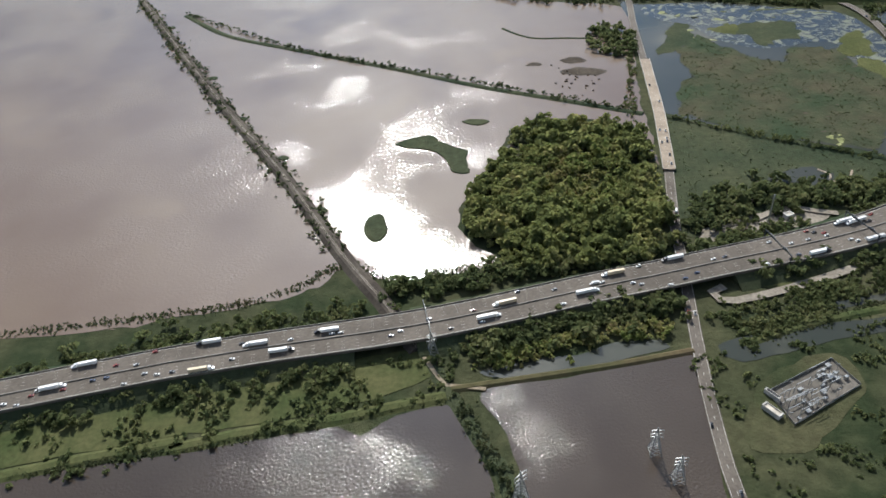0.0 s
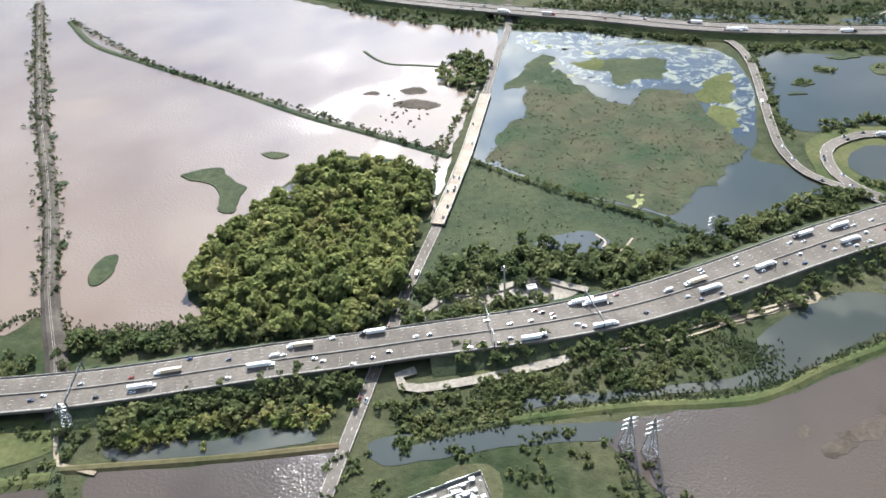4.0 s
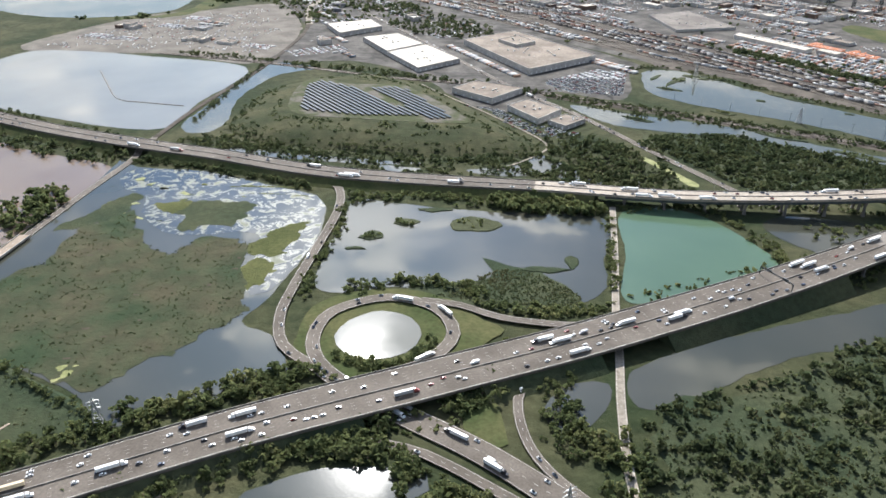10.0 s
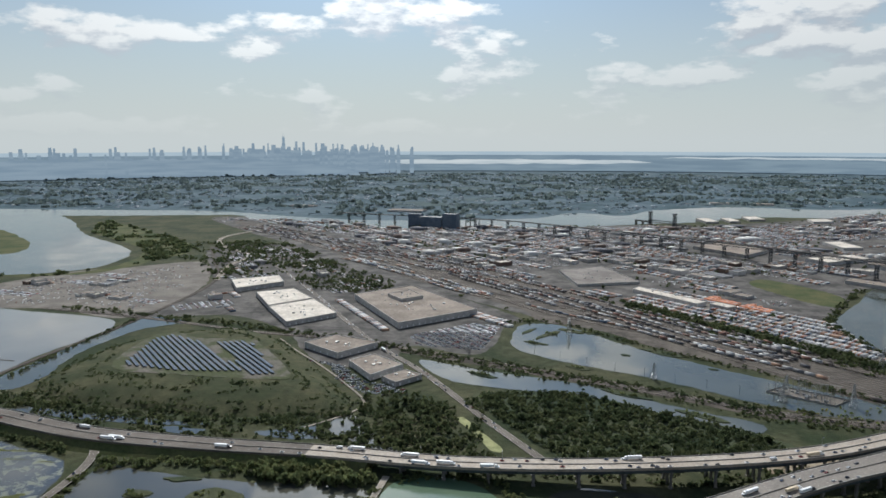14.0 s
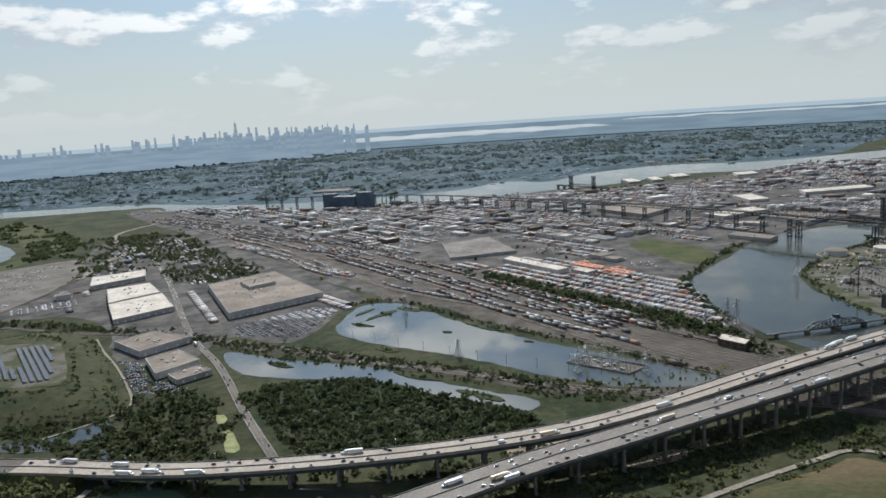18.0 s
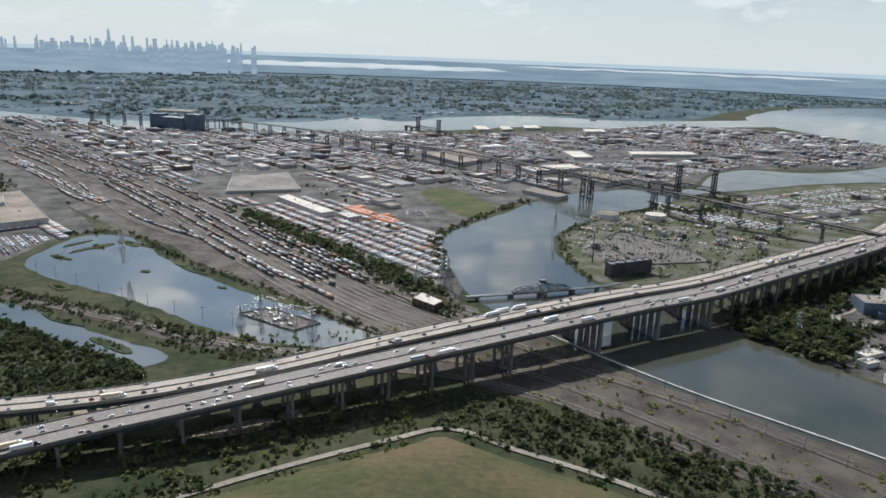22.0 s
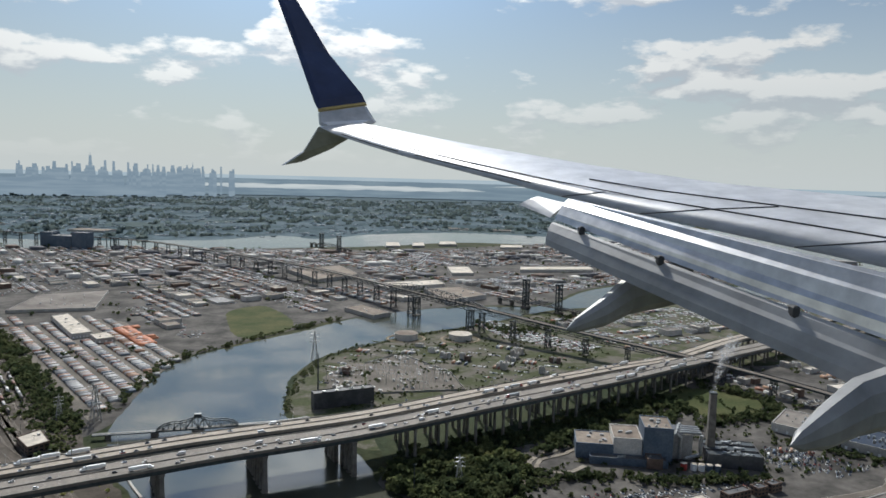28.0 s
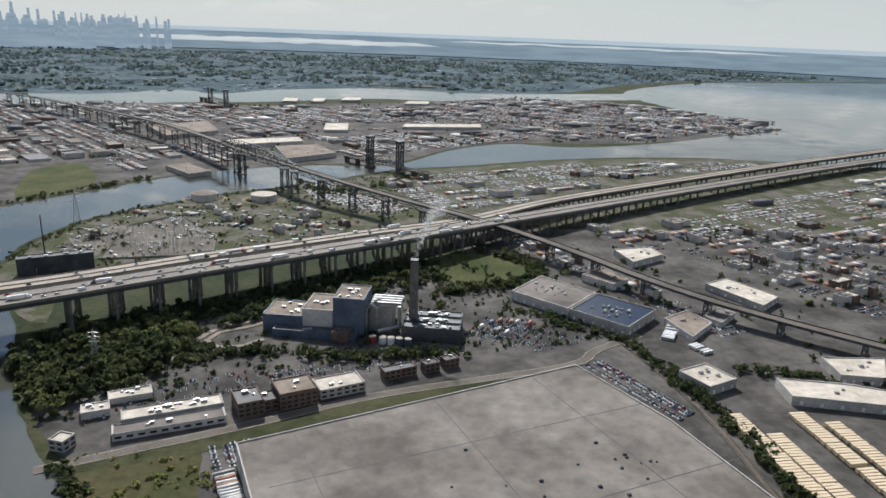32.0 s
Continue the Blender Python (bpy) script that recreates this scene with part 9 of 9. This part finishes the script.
def build_wing():
    """Spanwise s to port, f forward, z up, from the wing root's cabin side."""
    root = tagged(new("aircraft_wing"), "grey airliner wing with blue split winglet and lowered flaps", "aircraft wing")
    fw, lf = Vector((0.97678, 0.21423, 0)), Vector((-0.21423, 0.97678, 0))
    root.matrix_basis = Matrix((
        (lf.x, fw.x, 0, 1003.740), (lf.y, fw.y, 0, 279.293), (0, 0, 1, 150.118), (0, 0, 0, 1)))
    S = [0.9, 2.2, 3.0, 3.9, 4.6, 5.4, 6.0, 6.6, 7.25]
    TE = np.interp(S, [0.9, 2.23, 3.02, 3.93, 5.38, 6.42, 7.25], [2.98, 2.49, 2.22, 1.90, 1.28, 0.95, 0.84])
    LE = np.interp(S, [0.9, 2.2, 3.59, 4.28, 5.13, 6.02, 7.25], [5.9, 4.9, 3.7, 3.05, 2.5, 2.0, 1.48])
    top = lambda s: float(np.interp(s, [0.9, 2.2, 3.9, 7.25], [-0.50, -0.335, -0.133, 0.42]))
    prof = [(0, 0.0), (0.15, 0.030), (0.4, 0.066), (0.7, 0.082), (0.92, 0.05), (1.0, -0.03), (0.92, -0.07), (0.6, -0.085), (0.25, -0.05)]
    bm = bmesh.new()
    rings = []
    for s, a, b in zip(S, TE, LE):
        c = b - a
        rings.append([bm.verts.new((s, a + c * u, top(s) + c * w * 0.9)) for u, w in prof])
    for p, q in zip(rings, rings[1:]):
        for i in range(len(prof)):
            j = (i + 1) % len(prof)
            bm.faces.new((p[i], p[j], q[j], q[i]))
    bm.faces.new(rings[0][::-1]); bm.faces.new(rings[-1])
    bmesh.ops.recalc_face_normals(bm, faces=bm.faces)
    for f in bm.faces:
        f.smooth = len(f.verts) == 4
    part("wing_box", bm, M_WING, root)

    def blade(name, outline_pts, thick, mat, label=""):
        """A thin plate with rounded rims: an outline pulled apart along its normal."""
        bm = bmesh.new()
        v = [Vector(p) for p in outline_pts]
        nrm = (v[1] - v[0]).cross(v[2] - v[0]).normalized() * thick / 2
        c = sum(v, Vector()) / len(v)
        rim = [bm.verts.new(p) for p in v]
        for sgn in (1, -1):
            inner = [bm.verts.new(p + (c - p) * 0.12 + nrm * sgn) for p in v]
            n = len(v)
            for i in range(n):
                bm.faces.new((rim[i], rim[(i + 1) % n], inner[(i + 1) % n], inner[i]))
            bm.faces.new(inner)
        bmesh.ops.recalc_face_normals(bm, faces=bm.faces)
        return part(name, bm, mat, root, label)

    base = [(7.1, 1.02, 0.33), (7.3, 0.85, 0.44), (7.42, 0.85, 0.56), (7.55, 1.36, 0.66), (7.42, 1.44, 0.50)]
    blade("winglet_root", base, 0.06, M_WING)
    blade("winglet", [(7.43, 0.85, 0.60), (7.9, 0.70, 1.2), (8.42, 0.47, 2.0), (8.46, 0.60, 2.03), (8.36, 0.70, 1.84), (7.95, 1.02, 1.2), (7.57, 1.36, 0.70)], 0.06, M_BLUE, "dark blue upper winglet blade")
    blade("gold_line", [(7.425, 0.85, 0.575), (7.435, 0.85, 0.60), (7.575, 1.36, 0.70), (7.565, 1.37, 0.675)], 0.064, M_GOLD, "thin gold line on the winglet")
    blade("lower_fin", [(7.3, 0.84, 0.42), (7.15, 1.2, 0.36), (7.45, 1.0, 0.22), (7.75, 0.72, 0.08), (7.9, 0.52, 0.035), (7.85, 0.56, 0.06), (7.6, 0.72, 0.18)], 0.04, M_WING, "grey downward winglet fin")

    def flap(name, o0, o1, i0, i1, thick, mat, k=1.62):
        """A flap panel between an outboard and an inboard edge, carried on inboard past the view, with rounded edges."""
        o0, o1, i0, i1 = (Vector(p) for p in (o0, o1, i0, i1))
        i0, i1 = o0 + (i0 - o0) * k, o1 + (i1 - o1) * k
        nrm = (o1 - o0).cross(i0 - o0).normalized()
        if nrm.z < 0:
            nrm = -nrm
        bm = bmesh.new()
        prof2 = [(0, 0), (0.12, 0.5), (0.45, 0.75), (0.8, 0.45), (1, 0), (0.8, -0.3), (0.3, -0.4)]
        R2 = []
        for a, b in ((o0, o1), (i0, i1)):
            R2.append([bm.verts.new(a + (b - a) * u + nrm * thick * w) for u, w in prof2])
        n = len(prof2)
        for i in range(n):
            bm.faces.new((R2[0][i], R2[0][(i + 1) % n], R2[1][(i + 1) % n], R2[1][i]))
        bm.faces.new(R2[0]); bm.faces.new(R2[1][::-1])
        bmesh.ops.recalc_face_normals(bm, faces=bm.faces)
        part(name, bm, mat, root)

    flap("fore_flap", (3.85, 1.90, -0.13), (3.8, 1.78, -0.25), (2.15, 2.385, -0.335), (2.05, 2.30, -0.565), 0.03, M_FLAP)
    flap("aft_flap", (3.79, 1.765, -0.262), (3.72, 1.69, -0.385), (2.045, 2.296, -0.572), (1.95, 2.21, -0.755), 0.025, M_FLAP_U)
    flap("flap_end_tab", (4.05, 1.80, -0.13), (4.1, 1.68, -0.18), (3.85, 1.90, -0.16), (3.82, 1.76, -0.24), 0.02, M_WING, 1.0)
    for tip, mid, a, b in (((3.1, 1.53, -0.73), (3.2, 1.78, -0.67), (3.48, 1.92, -0.50), (3.2, 2.25, -0.62)), ((1.75, 1.63, -0.80), (1.85, 1.86, -0.79), (2.12, 2.1, -0.72), (1.85, 2.3, -0.78))):
        bm = bmesh.new()
        t = bm.verts.new(tip)
        rows = []
        for c, r in ((Vector(tip) * 0.75 + Vector(mid) * 0.25, 0.026), (Vector(mid), 0.055), (Vector(mid) * 0.4 + (Vector(a) + Vector(b)) * 0.3, 0.075), ((Vector(a) + Vector(b)) / 2 + Vector((0, 0.25, 0.02)), 0.09)):
            rows.append([bm.verts.new(c + Vector((r * math.cos(2 * math.pi * i / 10), 0, 1.35 * r * math.sin(2 * math.pi * i / 10)))) for i in range(10)])
        for i in range(10):
            bm.faces.new((t, rows[0][i], rows[0][(i + 1) % 10]))
            for p, q in zip(rows, rows[1:]):
                bm.faces.new((p[i], q[i], q[(i + 1) % 10], p[(i + 1) % 10]))
        bm.faces.new(rows[-1])
        bmesh.ops.recalc_face_normals(bm, faces=bm.faces)
        part("flap_fairing", bm, M_FLAP_U, root, "grey canoe-shaped flap fairing")
    # seams, hinge brackets and static wicks
    def seam(u0, u1, s0, s1, r=0.0035):
        bm = bmesh.new()
        st = np.linspace(s0, s1, 9)
        pts = []
        for k, s in enumerate(st):
            u = u0 + (u1 - u0) * k / 8
            a, b = np.interp(s, S, TE), np.interp(s, S, LE)
            w = np.interp(u, [p[0] for p in prof[:6]], [p[1] for p in prof[:6]])
            pts.append((s, a + (b - a) * u, top(s) + (b - a) * w * 0.9 + 0.003))
        for p, q in zip(pts, pts[1:]):
            strut(bm, p, q, r)
        part("panel_seam", bm, M_SEAM, root)
    seam(0.16, 0.16, 0.9, 6.4); seam(0.34, 0.30, 0.9, 4.2); seam(0.07, 0.07, 4.3, 5.4); seam(0.05, 0.05, 5.6, 6.6)
    seam(0.0, 0.30, 2.6, 2.3, 0.0025); seam(0.0, 0.30, 3.4, 3.15, 0.0025); seam(0.0, 0.16, 3.95, 3.9, 0.0025)
    for s in (0.12, 0.42, 0.8):
        p, q = Vector((3.77, 1.765, -0.25)), Vector((2.02, 2.28, -0.58))
        c = p + (q - p) * s
        bm = bmesh.new(); bm_box(bm, c.x, c.y, c.z - 0.03, 0.05, 0.03, 0.05, 10, bevel=0.008); part("hinge_bracket", bm, M_SEAM, root)


build_wing()
